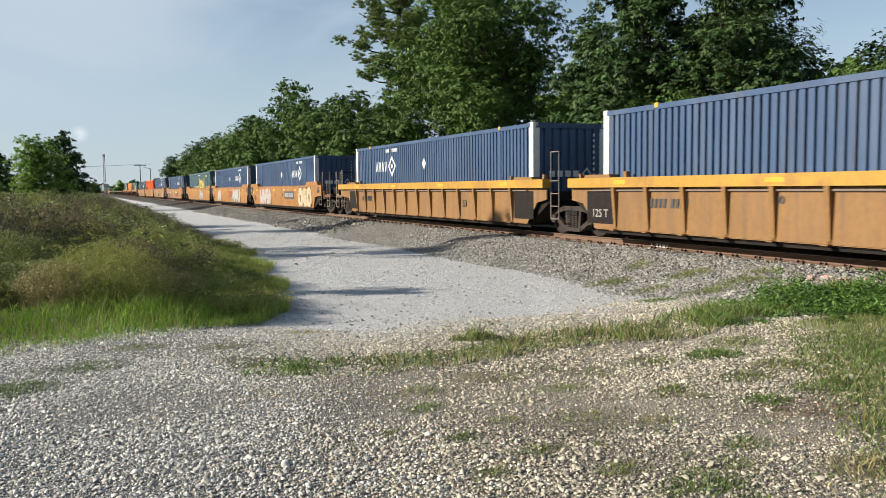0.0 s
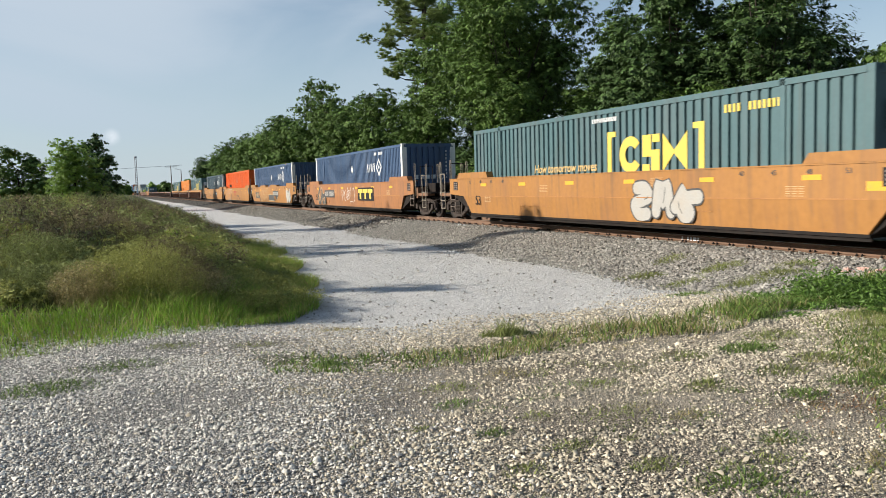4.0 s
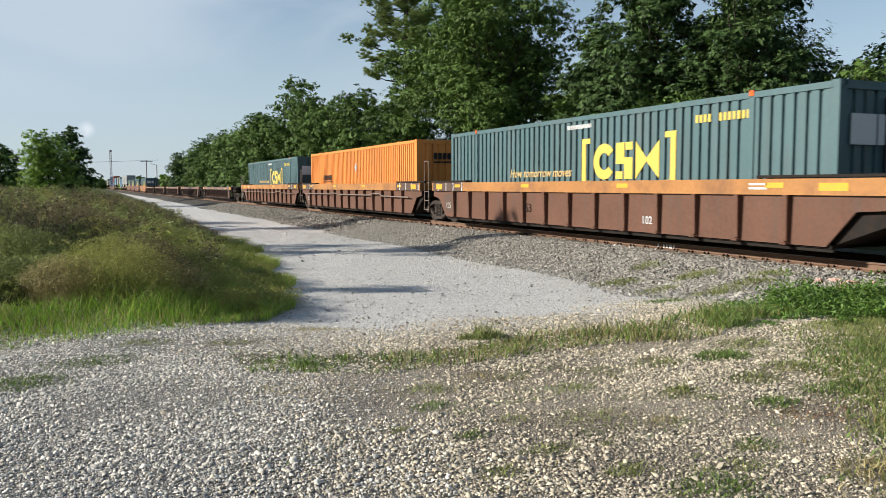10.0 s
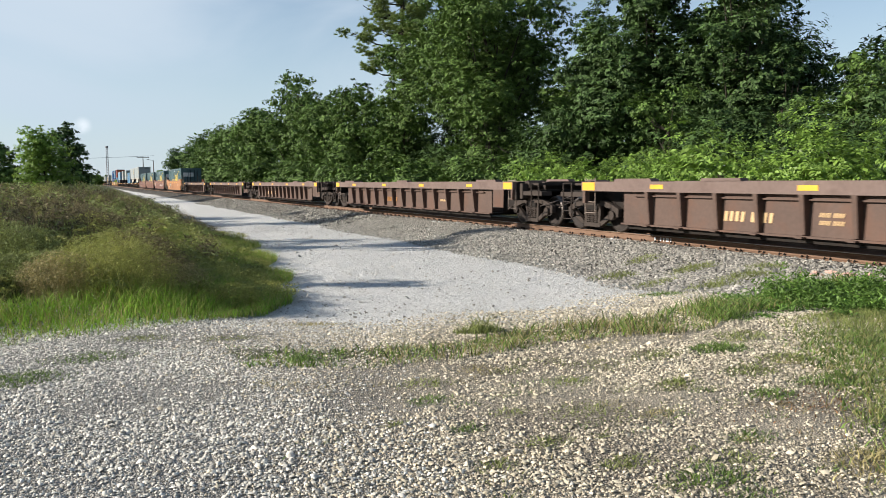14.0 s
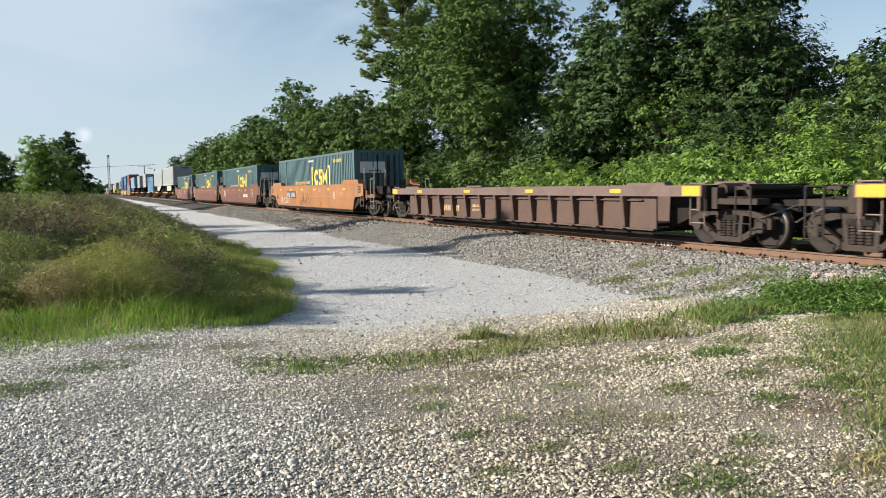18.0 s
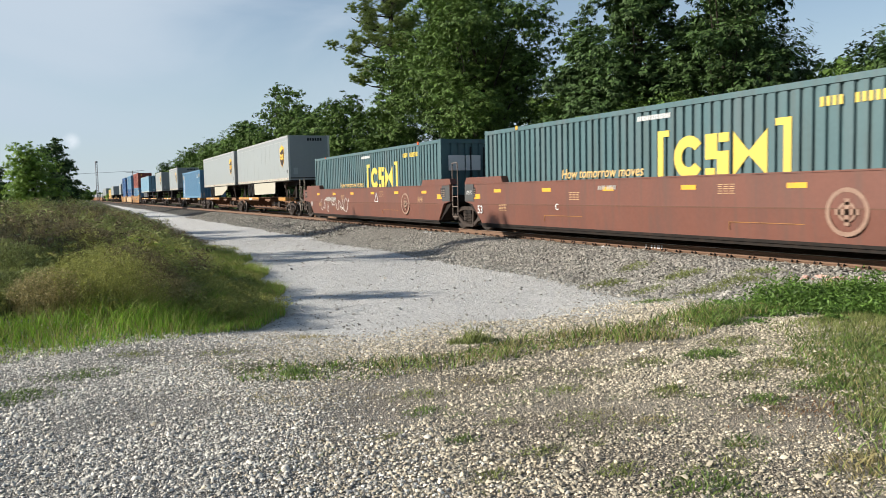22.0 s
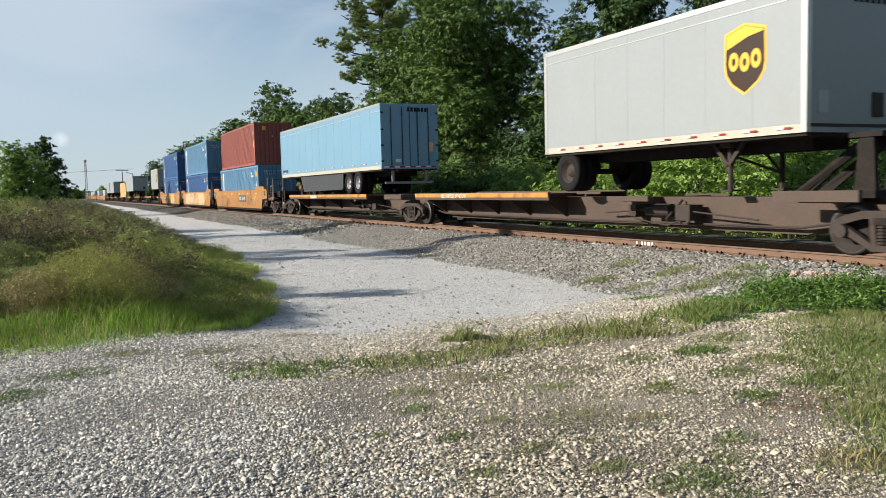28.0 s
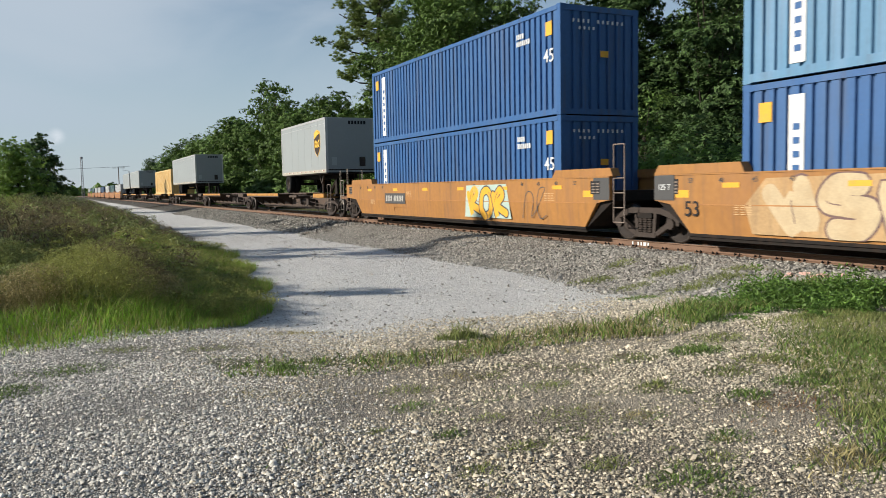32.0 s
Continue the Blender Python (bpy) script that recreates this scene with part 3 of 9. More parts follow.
def ground_material():
    m = bpy.data.materials.new("gravel_dust_and_soil")
    m.use_nodes = True
    nt = m.node_tree
    n, link = nt.nodes.new, nt.links.new
    bsdf = nt.nodes["Principled BSDF"]
    bsdf.inputs["Roughness"].default_value, bsdf.inputs["Specular IOR Level"].default_value = 0.95, 0.2
    co, at, sep = n("ShaderNodeTexCoord"), n("ShaderNodeAttribute"), n("ShaderNodeSeparateColor")
    at.attribute_name = "cover"
    link(at.outputs["Color"], sep.inputs["Color"])

    def speckle(scale, low, high, detail=3):
        vo, ramp = n("ShaderNodeTexVoronoi"), n("ShaderNodeMixRGB")
        vo.inputs["Scale"].default_value = scale
        link(co.outputs["Object"], vo.inputs["Vector"])
        sp = n("ShaderNodeSeparateColor")
        link(vo.outputs["Color"], sp.inputs["Color"])
        link(sp.outputs["Red"], ramp.inputs["Fac"])
        ramp.inputs["Color1"].default_value, ramp.inputs["Color2"].default_value = (*low, 1), (*high, 1)
        return ramp.outputs["Color"], vo.outputs["Distance"]

    def blotch(scale, lo, hi):
        no, mr = n("ShaderNodeTexNoise"), n("ShaderNodeMapRange")
        no.inputs["Scale"].default_value, no.inputs["Detail"].default_value = scale, 6
        link(co.outputs["Object"], no.inputs["Vector"])
        mr.inputs["From Min"].default_value, mr.inputs["From Max"].default_value = lo, hi
        link(no.outputs["Fac"], mr.inputs["Value"])
        return mr.outputs["Result"]

    def mix(fac, a, b):
        x = n("ShaderNodeMixRGB")
        for s, val in (("Fac", fac), ("Color1", a), ("Color2", b)):
            if isinstance(val, tuple):
                x.inputs[s].default_value = (*val, 1)
            elif isinstance(val, float):
                x.inputs[s].default_value = val
            else:
                link(val, x.inputs[s])
        return x.outputs["Color"]

    # the low tones carry the shade in the gaps between the gravel stones
    pale, d_lot = speckle(75, (0.10, 0.093, 0.08), (0.42, 0.395, 0.345))
    earth, d_earth = speckle(80, (0.075, 0.06, 0.043), (0.40, 0.345, 0.262))
    earth = mix(blotch(0.9, 0.42, 0.68), earth, (0.38, 0.33, 0.25))
    lot = mix(at.outputs["Alpha"], pale, earth)
    road, d_road = speckle(48, (0.42, 0.41, 0.38), (0.78, 0.76, 0.71))
    road = mix(blotch(1.3, 0.5, 0.75), road, (0.66, 0.64, 0.60))
    # near-black tones put the shade between ballast stones into the ground colour
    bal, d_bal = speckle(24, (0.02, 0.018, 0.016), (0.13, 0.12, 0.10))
    soil, d_soil = speckle(40, (0.055, 0.06, 0.025), (0.12, 0.12, 0.05))
    c = mix(sep.outputs["Red"], lot, road)
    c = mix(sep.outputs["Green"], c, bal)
    c = mix(sep.outputs["Blue"], c, soil)
    link(c, bsdf.inputs["Base Color"])
    h = mix(sep.outputs["Green"], d_lot, d_bal)
    b = n("ShaderNodeBump")
    b.inputs["Strength"].default_value, b.inputs["Distance"].default_value = 0.7, 0.03
    link(h, b.inputs["Height"])
    link(b.outputs["Normal"], bsdf.inputs["Normal"])
    return m


make_ground()


# ---- the track: ties and two rails ----
def make_track():
    y0, y1 = -60.0, 900.0
    prof = [(-0.07, 0), (0.07, 0), (0.07, 0.012), (0.012, 0.03), (0.010, 0.125), (0.036, 0.14), (0.036, 0.166), (-0.036, 0.166), (-0.036, 0.14), (-0.010, 0.125), (-0.012, 0.03), (-0.07, 0.012)]
    track = thing("railway_track", "rusty steel rails on weathered timber ties", "railway track", kind="structure")
    track.location = (TRACK_X, 0, RAIL_Z - 0.17)
    for side in (-1, 1):
        c = side * (GAUGE / 2 + 0.036)
        g = Geo()
        ys = np.arange(y0, y1 + 1, 24.0)
        for a, b in zip(ys, ys[1:]):
            g.add(
                [(c + p, yy, q) for yy in (a, b - 0.006) for p, q in prof],
                [tuple(range(12)), tuple(range(12, 24))[::-1]] + [(i, 12 + i, 12 + (i + 1) % 12, (i + 1) % 12) for i in range(12)])
        rail = part("rail", g.mesh("rail", M["rail_side"]), track, "rust-brown steel rail")
        part("rail_head", Geo().box(c - 0.034, c + 0.034, y0, y1, 0.1662, 0.170).mesh("rail_head", M["rail_top"]), rail, "polished running surface")
    tie_me = Geo().box(-1.3, 1.3, -0.115, 0.115, -0.16, 0.0).mesh("tie", M["tie"])
    plate_me = Geo().box(-0.16, 0.16, -0.09, 0.09, 0.0, 0.012).mesh("tie_plate", M["rail_side"])
    spike_me = Geo().box(-0.02, 0.03, -0.014, 0.014, 0.0, 0.03).box(-0.012, 0.008, -0.01, 0.01, 0.0, 0.05).mesh("spike", M["sooty"])
    y, k = 4.0, 0
    while k < 150:
        ob = part("tie", tie_me, track, loc=(random.uniform(-0.04, 0.04), y + random.uniform(-0.03, 0.03), -0.004))
        ob.rotation_euler[2] = random.uniform(-0.012, 0.012)
        for s in (-1, 1):
            part("tie_plate", plate_me, ob, loc=(s * (GAUGE / 2 + 0.036), 0, 0.0))
        if 6 < k < 90:
            for dy in (-0.06, 0.06):
                part("spike", spike_me, ob, loc=(-(GAUGE / 2 + 0.036) - 0.085, dy, 0.012))
        y += 0.53
        k += 1
    g = Geo()
    while y < 400:
        g.box(-1.3, 1.3, y - 0.115, y + 0.115, -0.16, -0.004)
        y += 0.53
    tagged(part("far_ties", g.mesh("far_ties", M["tie"]), track), kind="stuff")


make_track()
# ---- the train: how far it has gone at t seconds (it gathers a little speed) ----
MOVERS = []


def run(t):
    return 18.1 * t + 0.000317 * t ** 3


def moving(ob, u, z=0.0):
    """Puts a thing on the track, u metres down the line at the start, and lists it to be moved."""
    MOVERS.append((ob, u, z))
    ob.location = (TRACK_X, u, RAIL_Z + z)
    return ob


def bar(x0, x1, y0, y1, z0, z1, mat, name="panel"):
    return Geo().box(x0, x1, y0, y1, z0, z1).mesh(name, mat)


# -- lettering: readable words and figures in the built-in font, on the side that faces -x --
def words(text, size, mat, depth=0.006, shear=0.0):
    def make():
        cu = bpy.data.curves.new("lettering", "FONT")
        cu.body, cu.size, cu.extrude, cu.align_x, cu.align_y = text, size, depth / 2, "CENTER", "CENTER"
        cu.offset, cu.shear, cu.resolution_u = size * 0.004, shear, 4
        ob = bpy.data.objects.new("lettering", cu)
        scene.collection.objects.link(ob)
        bpy.context.view_layer.update()
        me = bpy.data.meshes.new_from_object(ob.evaluated_get(bpy.context.evaluated_depsgraph_get()))
        bpy.data.objects.remove(ob)
        bpy.data.curves.remove(cu)
        me.materials.clear()
        me.materials.append(mat)
        return me
    return cached(("words", text, size, mat.name), make)


def letter_side(parent, text, x, y, z, size, mat, label="painted figures", shear=0.0):
    ob = part("lettering", words(text, size, mat, 0.006, shear), parent, label, (x, y, z))
    ob.rotation_euler = (radians(90), 0, radians(-90))
    return ob


def side_shape(parent, name, polys, x, mat, label="", proud=0.006, key=None):
    """Flat painted shapes on the side facing -x. A poly is a list of (y, z)."""
    def make():
        g = Geo()
        for poly in polys:
            g.prism([(p[0], p[1]) for p in poly], -proud, 0.0, axis=0)
        return g.mesh(name, mat, weld="emblem" in name)
    if name in ("number_bars", "caution_bars"):
        for poly in polys:
            flat = tuple((round(p[0] - poly[0][0], 4), round(p[1] - poly[0][1], 4)) for p in poly)
            me = cached(("bar", flat, proud, mat.name), lambda: Geo().prism(list(flat), -proud, 0.0, axis=0).mesh("mark_bar", mat))
            part("mark_bar", me, parent, label, (x, poly[0][0], poly[0][1]))
        return None
    me = cached(key, make) if key else make()
    return part(name, me, parent, label, (x, 0, 0))


def oblong(y0, y1, z0, z1):
    return [(y0, z0), (y1, z0), (y1, z1), (y0, z1)]


def ring(cy, cz, r0, r1, n=28, ky=1.0):
    out = []
    for i in range(n):
        a, b = 2 * math.pi * i / n, 2 * math.pi * (i + 1) / n
        out.append([(cy + ky * r0 * math.cos(a), cz + r0 * math.sin(a)), (cy + ky * r1 * math.cos(a), cz + r1 * math.sin(a)),
                    (cy + ky * r1 * math.cos(b), cz + r1 * math.sin(b)), (cy + ky * r0 * math.cos(b), cz + r0 * math.sin(b))])
    return out


def disc(cy, cz, r, n=24):
    return [(cy + r * math.cos(2 * math.pi * i / n), cz + r * math.sin(2 * math.pi * i / n)) for i in range(n)]


def stroke(pts, w):
    """A brush line through (y, z) points as flat quads."""
    out = []
    for (a, b), (c, d) in zip(pts, pts[1:]):
        ln = math.hypot(c - a, d - b) or 1e-6
        ny, nz = -(d - b) / ln * w / 2, (c - a) / ln * w / 2
        ey, ez = (c - a) / ln * w * 0.3, (d - b) / ln * w * 0.3
        out.append([(a - ey + ny, b - ez + nz), (a - ey - ny, b - ez - nz), (c + ey - ny, d + ez - nz), (c + ey + ny, d + ez + nz)])
    return out


def bars_row(y, z, size, n, gap=0.35, lean=0.0):
    """Unreadable or private marks as plain bars; y falls as the writing runs on."""
    out = []
    for i in range(n):
        a = y - i * size * (0.62 + gap * 0.35)
        out.append([(a, z), (a + lean, z + size), (a - size * 0.45 + lean, z + size), (a - size * 0.45, z)])
    return out


# -- running gear --
def truck(parent, y, wheel_r=0.44, half_base=0.89):
    """A two-axle freight truck under a car at y."""
    g = Geo().box(-0.95, 0.95, -0.2, 0.2, 0.42, 0.66).box(-0.3, 0.3, -0.3, 0.3, 0.62, 0.78)
    tr = part("truck", cached("bolster", lambda: g.mesh("bolster", M["sooty"])), parent, "cast steel wheel truck", (0, y, 0))

    def frame_mesh():
        f = Geo()
        top = [(-1.12, 0.40), (-1.12, 0.60), (-0.88, 0.70), (-0.5, 0.80), (0.5, 0.80), (0.88, 0.70), (1.12, 0.60), (1.12, 0.40), (0.98, 0.40), (0.9, 0.55), (0.5, 0.66), (-0.5, 0.66), (-0.9, 0.55), (-0.98, 0.40)]
        f.prism(top, -0.06, 0.06)
        for s in (-1, 1):
            f.prism([(s * 0.92, 0.42), (s * 0.92, 0.58), (s * 0.34, 0.24), (s * 0.34, 0.12)][:: s], -0.055, 0.055)
            f.prism([(s * 0.24, 0.2), (s * 0.34, 0.2), (s * 0.38, 0.72), (s * 0.28, 0.72)][:: s], -0.055, 0.055)
            f.cyl((-0.07, s * 0.89, 0.44), 0.12, 0.05, 0, 10)
        f.box(-0.07, 0.07, -0.36, 0.36, 0.11, 0.22)
        return f.mesh("side_frame", M["truck_steel"])

    def spring_mesh():
        n, prof = 8, []
        for j in range(6):
            prof += [(0.052, 0.225 + j * 0.055), (0.078, 0.24 + j * 0.055), (0.078, 0.262 + j * 0.055)]
        prof.append((0.052, 0.56))
        m = len(prof)
        v = [(r * math.cos(2 * math.pi * i / n), r * math.sin(2 * math.pi * i / n), z) for i in range(n) for r, z in prof]
        f = [(i * m + j, ((i + 1) % n) * m + j, ((i + 1) % n) * m + j + 1, i * m + j + 1) for i in range(n) for j in range(m - 1)]
        return Geo().add(v, f).mesh("spring", M["truck_steel"])

    def wheel_mesh():
        w, n = Geo(), 26
        prof = [(-0.07, 0.06), (-0.10, 0.10), (-0.03, 0.13), (-0.03, 0.33), (-0.065, 0.36), (-0.065, 0.435), (0.055, 0.445), (0.075, 0.475), (0.09, 0.465), (0.09, 0.36), (0.03, 0.33), (0.03, 0.13), (0.10, 0.10), (0.10, 0.06)]
        verts = [(p[0], p[1] * wheel_r / 0.44 * math.cos(2 * math.pi * i / n), p[1] * wheel_r / 0.44 * math.sin(2 * math.pi * i / n)) for i in range(n) for p in prof]
        m = len(prof)
        faces = [(i * m + j, i * m + j + 1, ((i + 1) % n) * m + j + 1, ((i + 1) % n) * m + j) for i in range(n) for j in range(m - 1)]
        w.add(verts, faces)
        return w.mesh("wheel", M["wheel_steel"], True)

    def tread_mesh():
        w, n = Geo(), 26
        k = wheel_r / 0.44
        prof = [(-0.068, 0.395 * k), (-0.068, 0.437 * k), (0.053, 0.447 * k), (0.05, 0.44 * k)]
        verts = [(p[0], p[1] * math.cos(2 * math.pi * i / n), p[1] * math.sin(2 * math.pi * i / n)) for i in range(n) for p in prof]
        faces = [(i * 4 + j, i * 4 + j + 1, ((i + 1) % n) * 4 + j + 1, ((i + 1) % n) * 4 + j) for i in range(n) for j in range(3)]
        return w.add(verts, faces).mesh("tread", M["tread"], True)

    for sx in (-1, 1):
        part("side_frame", cached("side_frame", frame_mesh), tr, "dusty cast side frame", (sx * 1.0, 0, 0)).scale[0] = -sx if sx > 0 else 1
        for k in (-0.16, 0.0, 0.16):
            part("spring", cached("springs", spring_mesh), tr, "coil spring", (sx * 1.02, k, 0))
        part("spring_cap", cached("spring_cap", lambda: Geo().box(-0.08, 0.08, -0.27, 0.27, 0.56, 0.68).mesh("spring_cap", M["sooty"])), tr, loc=(sx * 1.02, 0, 0))
        for sy in (-1, 1):
            wh = part("wheel", cached("wheel", wheel_mesh), tr, "steel wheel with a bright worn tread", (sx * 0.76, sy * half_base, wheel_r))
            if sx > 0:
                wh.rotation_euler[2] = math.pi
    tread = cached("tread", tread_mesh)
    for sx in (-1, 1):
        for sy in (-1, 1):
            o = part("wheel_tread", tread, tr, "bright worn tread", (sx * 0.76, sy * half_base, wheel_r))
            if sx > 0:
                o.rotation_euler[2] = math.pi
    for sy in (-1, 1):
        part("axle", cached("axle", lambda: Geo().cyl((0, 0, 0), 0.08, 0.78, 0, 10).mesh("axle", M["sooty"])), tr, loc=(0, sy * half_base, wheel_r))
    return tr


def coupler(parent, y, s):
    """Draft gear, knuckle and hose at the end y; s is the way it points."""
    def make():
        g = Geo().box(-0.12, 0.12, -1.2, -0.1, 0.72, 0.95).box(-0.16, 0.16, -0.28, 0.0, 0.68, 1.0).box(-0.05, 0.2, -0.08, 0.10, 0.72, 0.96)
        g.path([(-0.35, -0.4, 0.75), (-0.38, -0.2, 0.5), (-0.3, 0.0, 0.35), (-0.2, 0.1, 0.5)], 0.03)
        return g.mesh("coupler", M["sooty"])
    ob = part("coupler", cached("coupler", make), parent, loc=(0, y, 0))
    if s < 0:
        ob.rotation_euler[2] = math.pi
    return ob


def end_platform(parent, y, s, mat, low=False):
    """Walkway, brake gear, grab irons and step at a car's end; y is the sill's end, s points outwards."""
    def make():
        g = Geo().box(-0.4, 0.4, -0.6, 1.5, 0.72, 0.98)
        g.box(-1.45, 1.45, -0.1, 0.02, 0.75, 1.30)
        g.box(-1.2, 1.2, 0.35, 0.95, 1.02, 1.06)
        return g.mesh("end_platform", M["sooty"])

    def step_iron():
        g = Geo().path([(0, 0.2, 0.42), (0, 0.2, 1.75), (0, -0.2, 1.75), (0, -0.2, 0.42), (0, 0.2, 0.42)], 0.018)
        return g.rod((0, 0.2, 0.72), (0, -0.2, 0.72), 0.016).rod((0, 0.2, 1.05), (0, -0.2, 1.05), 0.016).mesh("step_iron", M["truck_steel"] if low else M["pale_rail"])

    def grab_iron():
        return Geo().path([(-0.27, 0, 0), (-0.27, 0, 1.08), (0.27, 0, 1.08), (0.27, 0, 0)], 0.018).mesh("grab_iron", M["sooty"])

    def tank():
        g = Geo().cyl((-0.2, 0.35, 1.45), 0.24, 0.5, 0, 16)
        g.cyl((0.75, 0.6, 1.65), 0.28, 0.03, 1, 16)
        g.rod((0.75, 0.3, 1.0), (0.75, 0.6, 1.65), 0.04)
        g.box(-0.9, -0.6, 0.1, 0.5, 1.06, 1.5)
        return g.mesh("brake_gear", M["sooty"])
    def ladder():
        g = Geo()
        for zz in (0.5, 0.78, 1.06, 1.34):
            g.rod((0, -0.21, zz), (0, 0.21, zz), 0.014)
        return g.rod((0, -0.21, 0.45), (0, -0.21, 1.4), 0.014).rod((0, 0.21, 0.45), (0, 0.21, 1.4), 0.014).mesh("ladder", M["pale_pipe"])
    for x, yy, z1 in () if low else ((-1.42, 0.05, 2.25), (-0.55, 0.5, 2.2), (0.55, 0.5, 2.2), (-1.36, 1.2, 2.2)):
        part("stanchion", cached(("stanchion", z1), lambda: Geo().path([(0, -0.07, 0.9), (0, -0.07, z1), (0, 0.07, z1), (0, 0.07, 0.9)], 0.012).mesh("stanchion", M["pale_rail"])), parent, "pale looped stanchion", (x, y + s * yy, 0))
    part("ladder", cached("ladder", ladder), parent, "thin steel ladder", (-1.47, y - s * 0.24, 0))
    part("uncoupling_lever", cached("lever", lambda: Geo().rod((-1.42, 0, 0.6), (-0.1, 0.25, 0.98), 0.015).mesh("uncoupling_lever", M["pale_pipe"])), parent, "thin lever", (0, y + s * 1.3, 0)).scale[1] = s
    part("brake_hose", cached("brake_hose", lambda: Geo().path([(-0.8, 0, 0.6), (-0.6, 0.1, 0.48), (-0.3, 0.2, 0.42), (0.1, 0.4, 0.5)], 0.02).mesh("brake_hose", M["rubber"])), parent, "black rubber hose", (0, y + s * 1.3, 0)).scale[1] = s
    if not low:
        # dark gear blocks that also stand in for the deep shade between cars
        part("brake_rigging", cached("brake_rigging", lambda: Geo().box(-1.25, 1.25, -0.05, 1.45, 0.99, 1.03).box(-0.85, 0.7, 0.05, 0.95, 1.03, 1.42).box(-0.3, 0.3, -0.6, 0.1, 1.0, 1.34)
             .cyl((0.1, 1.15, 1.25), 0.19, 0.75, 0, 14).box(-0.95, -0.5, -0.5, 1.3, 0.62, 0.86).box(0.5, 0.95, -0.5, 1.3, 0.62, 0.86).mesh("brake_rigging", M["sooty"])), parent, "dark brake gear blocks, also standing in for shade between cars", (0, y, 0)).scale[1] = s
    turn = 0 if s > 0 else math.pi
    a = part("end_platform", cached("platform", make), parent, loc=(0, y, 0))
    for x in (-1.2, 1.2):
        part("side_beam", cached(("side_beam", mat.name), lambda: Geo().box(-0.17, 0.17, -0.55, 0.65, 0.90, 1.02).box(-0.19, 0.19, -0.55, -0.4, 0.8, 1.25).mesh("side_beam", M["rust_spine"] if mat in (M["yellow"], M["ochre"], M["old_yellow"]) else M["truck_steel"])), parent, "painted beam under the walkway", (x, y + s * 0.65, 0)).scale[1] = s
    for x in (-1.0, 1.0):
        if not low:
            part("grab_iron", cached("grab_iron", grab_iron), parent, loc=(x, y + s * 0.35, 1.06))
        ob = part("step_iron", cached(("step_iron", low), step_iron), parent, loc=(x * 1.38, y + s * 0.95, 0))
        if low:
            ob.scale[2] = 0.72
    c = part("brake_gear", cached("tank", tank), parent, loc=(0, y, -0.25 if low else 0)) if s > 0 and not low else None
    if low:
        part("valve_box", cached("valve_box", lambda: Geo().box(-0.75, 0.75, 0.0, 0.5, 1.02, 1.3).box(-1.2, 1.2, 0.55, 0.85, 1.2, 1.26).cyl((-0.9, 0.2, 1.2), 0.14, 0.3, 0, 12).mesh("valve_box", M["truck_steel"])), parent, "low dark brake valve box", (0, y, 0)).scale[1] = s
    for o in (a, c):
        if o:
            o.rotation_euler[2] = turn


# -- well cars --
def bent_pipe(h):
    """A pipe along the side that swerves round the ribs here and there."""
    pts = [(-0.165, -h, -0.02), (-0.165, -h * 0.62, 0.0), (-0.165, -h * 0.58, 0.09), (-0.165, -h * 0.5, 0.1), (-0.165, -h * 0.38, 0.02), (-0.165, h * 0.2, 0.02), (-0.165, h * 0.24, 0.07), (-0.165, h * 0.34, 0.07), (-0.165, h * 0.38, 0.02), (-0.165, h, 0.02)]
    return Geo().path(pts, 0.026, 7)


def small_print():
    g = Geo()
    for i in range(5):
        for j in range(3):
            g.box(-0.003, 0.0, -0.24 + j * 0.16 + 0.02 * (i % 2), -0.11 + j * 0.16, i * 0.045, i * 0.045 + 0.013)
    return g.mesh("small_print", M["buff"])


def stencil_bars():
    g = Geo()
    for i in range(4):
        for j in range(2):
            g.box(-0.004, 0.0, -0.16 + j * 0.17, -0.03 + j * 0.17, 1.15 + i * 0.07, 1.185 + i * 0.07)
    return g.mesh("stencil_bars", M["pale_pipe"])


SLOT = 16.3
SIDE = 1.49


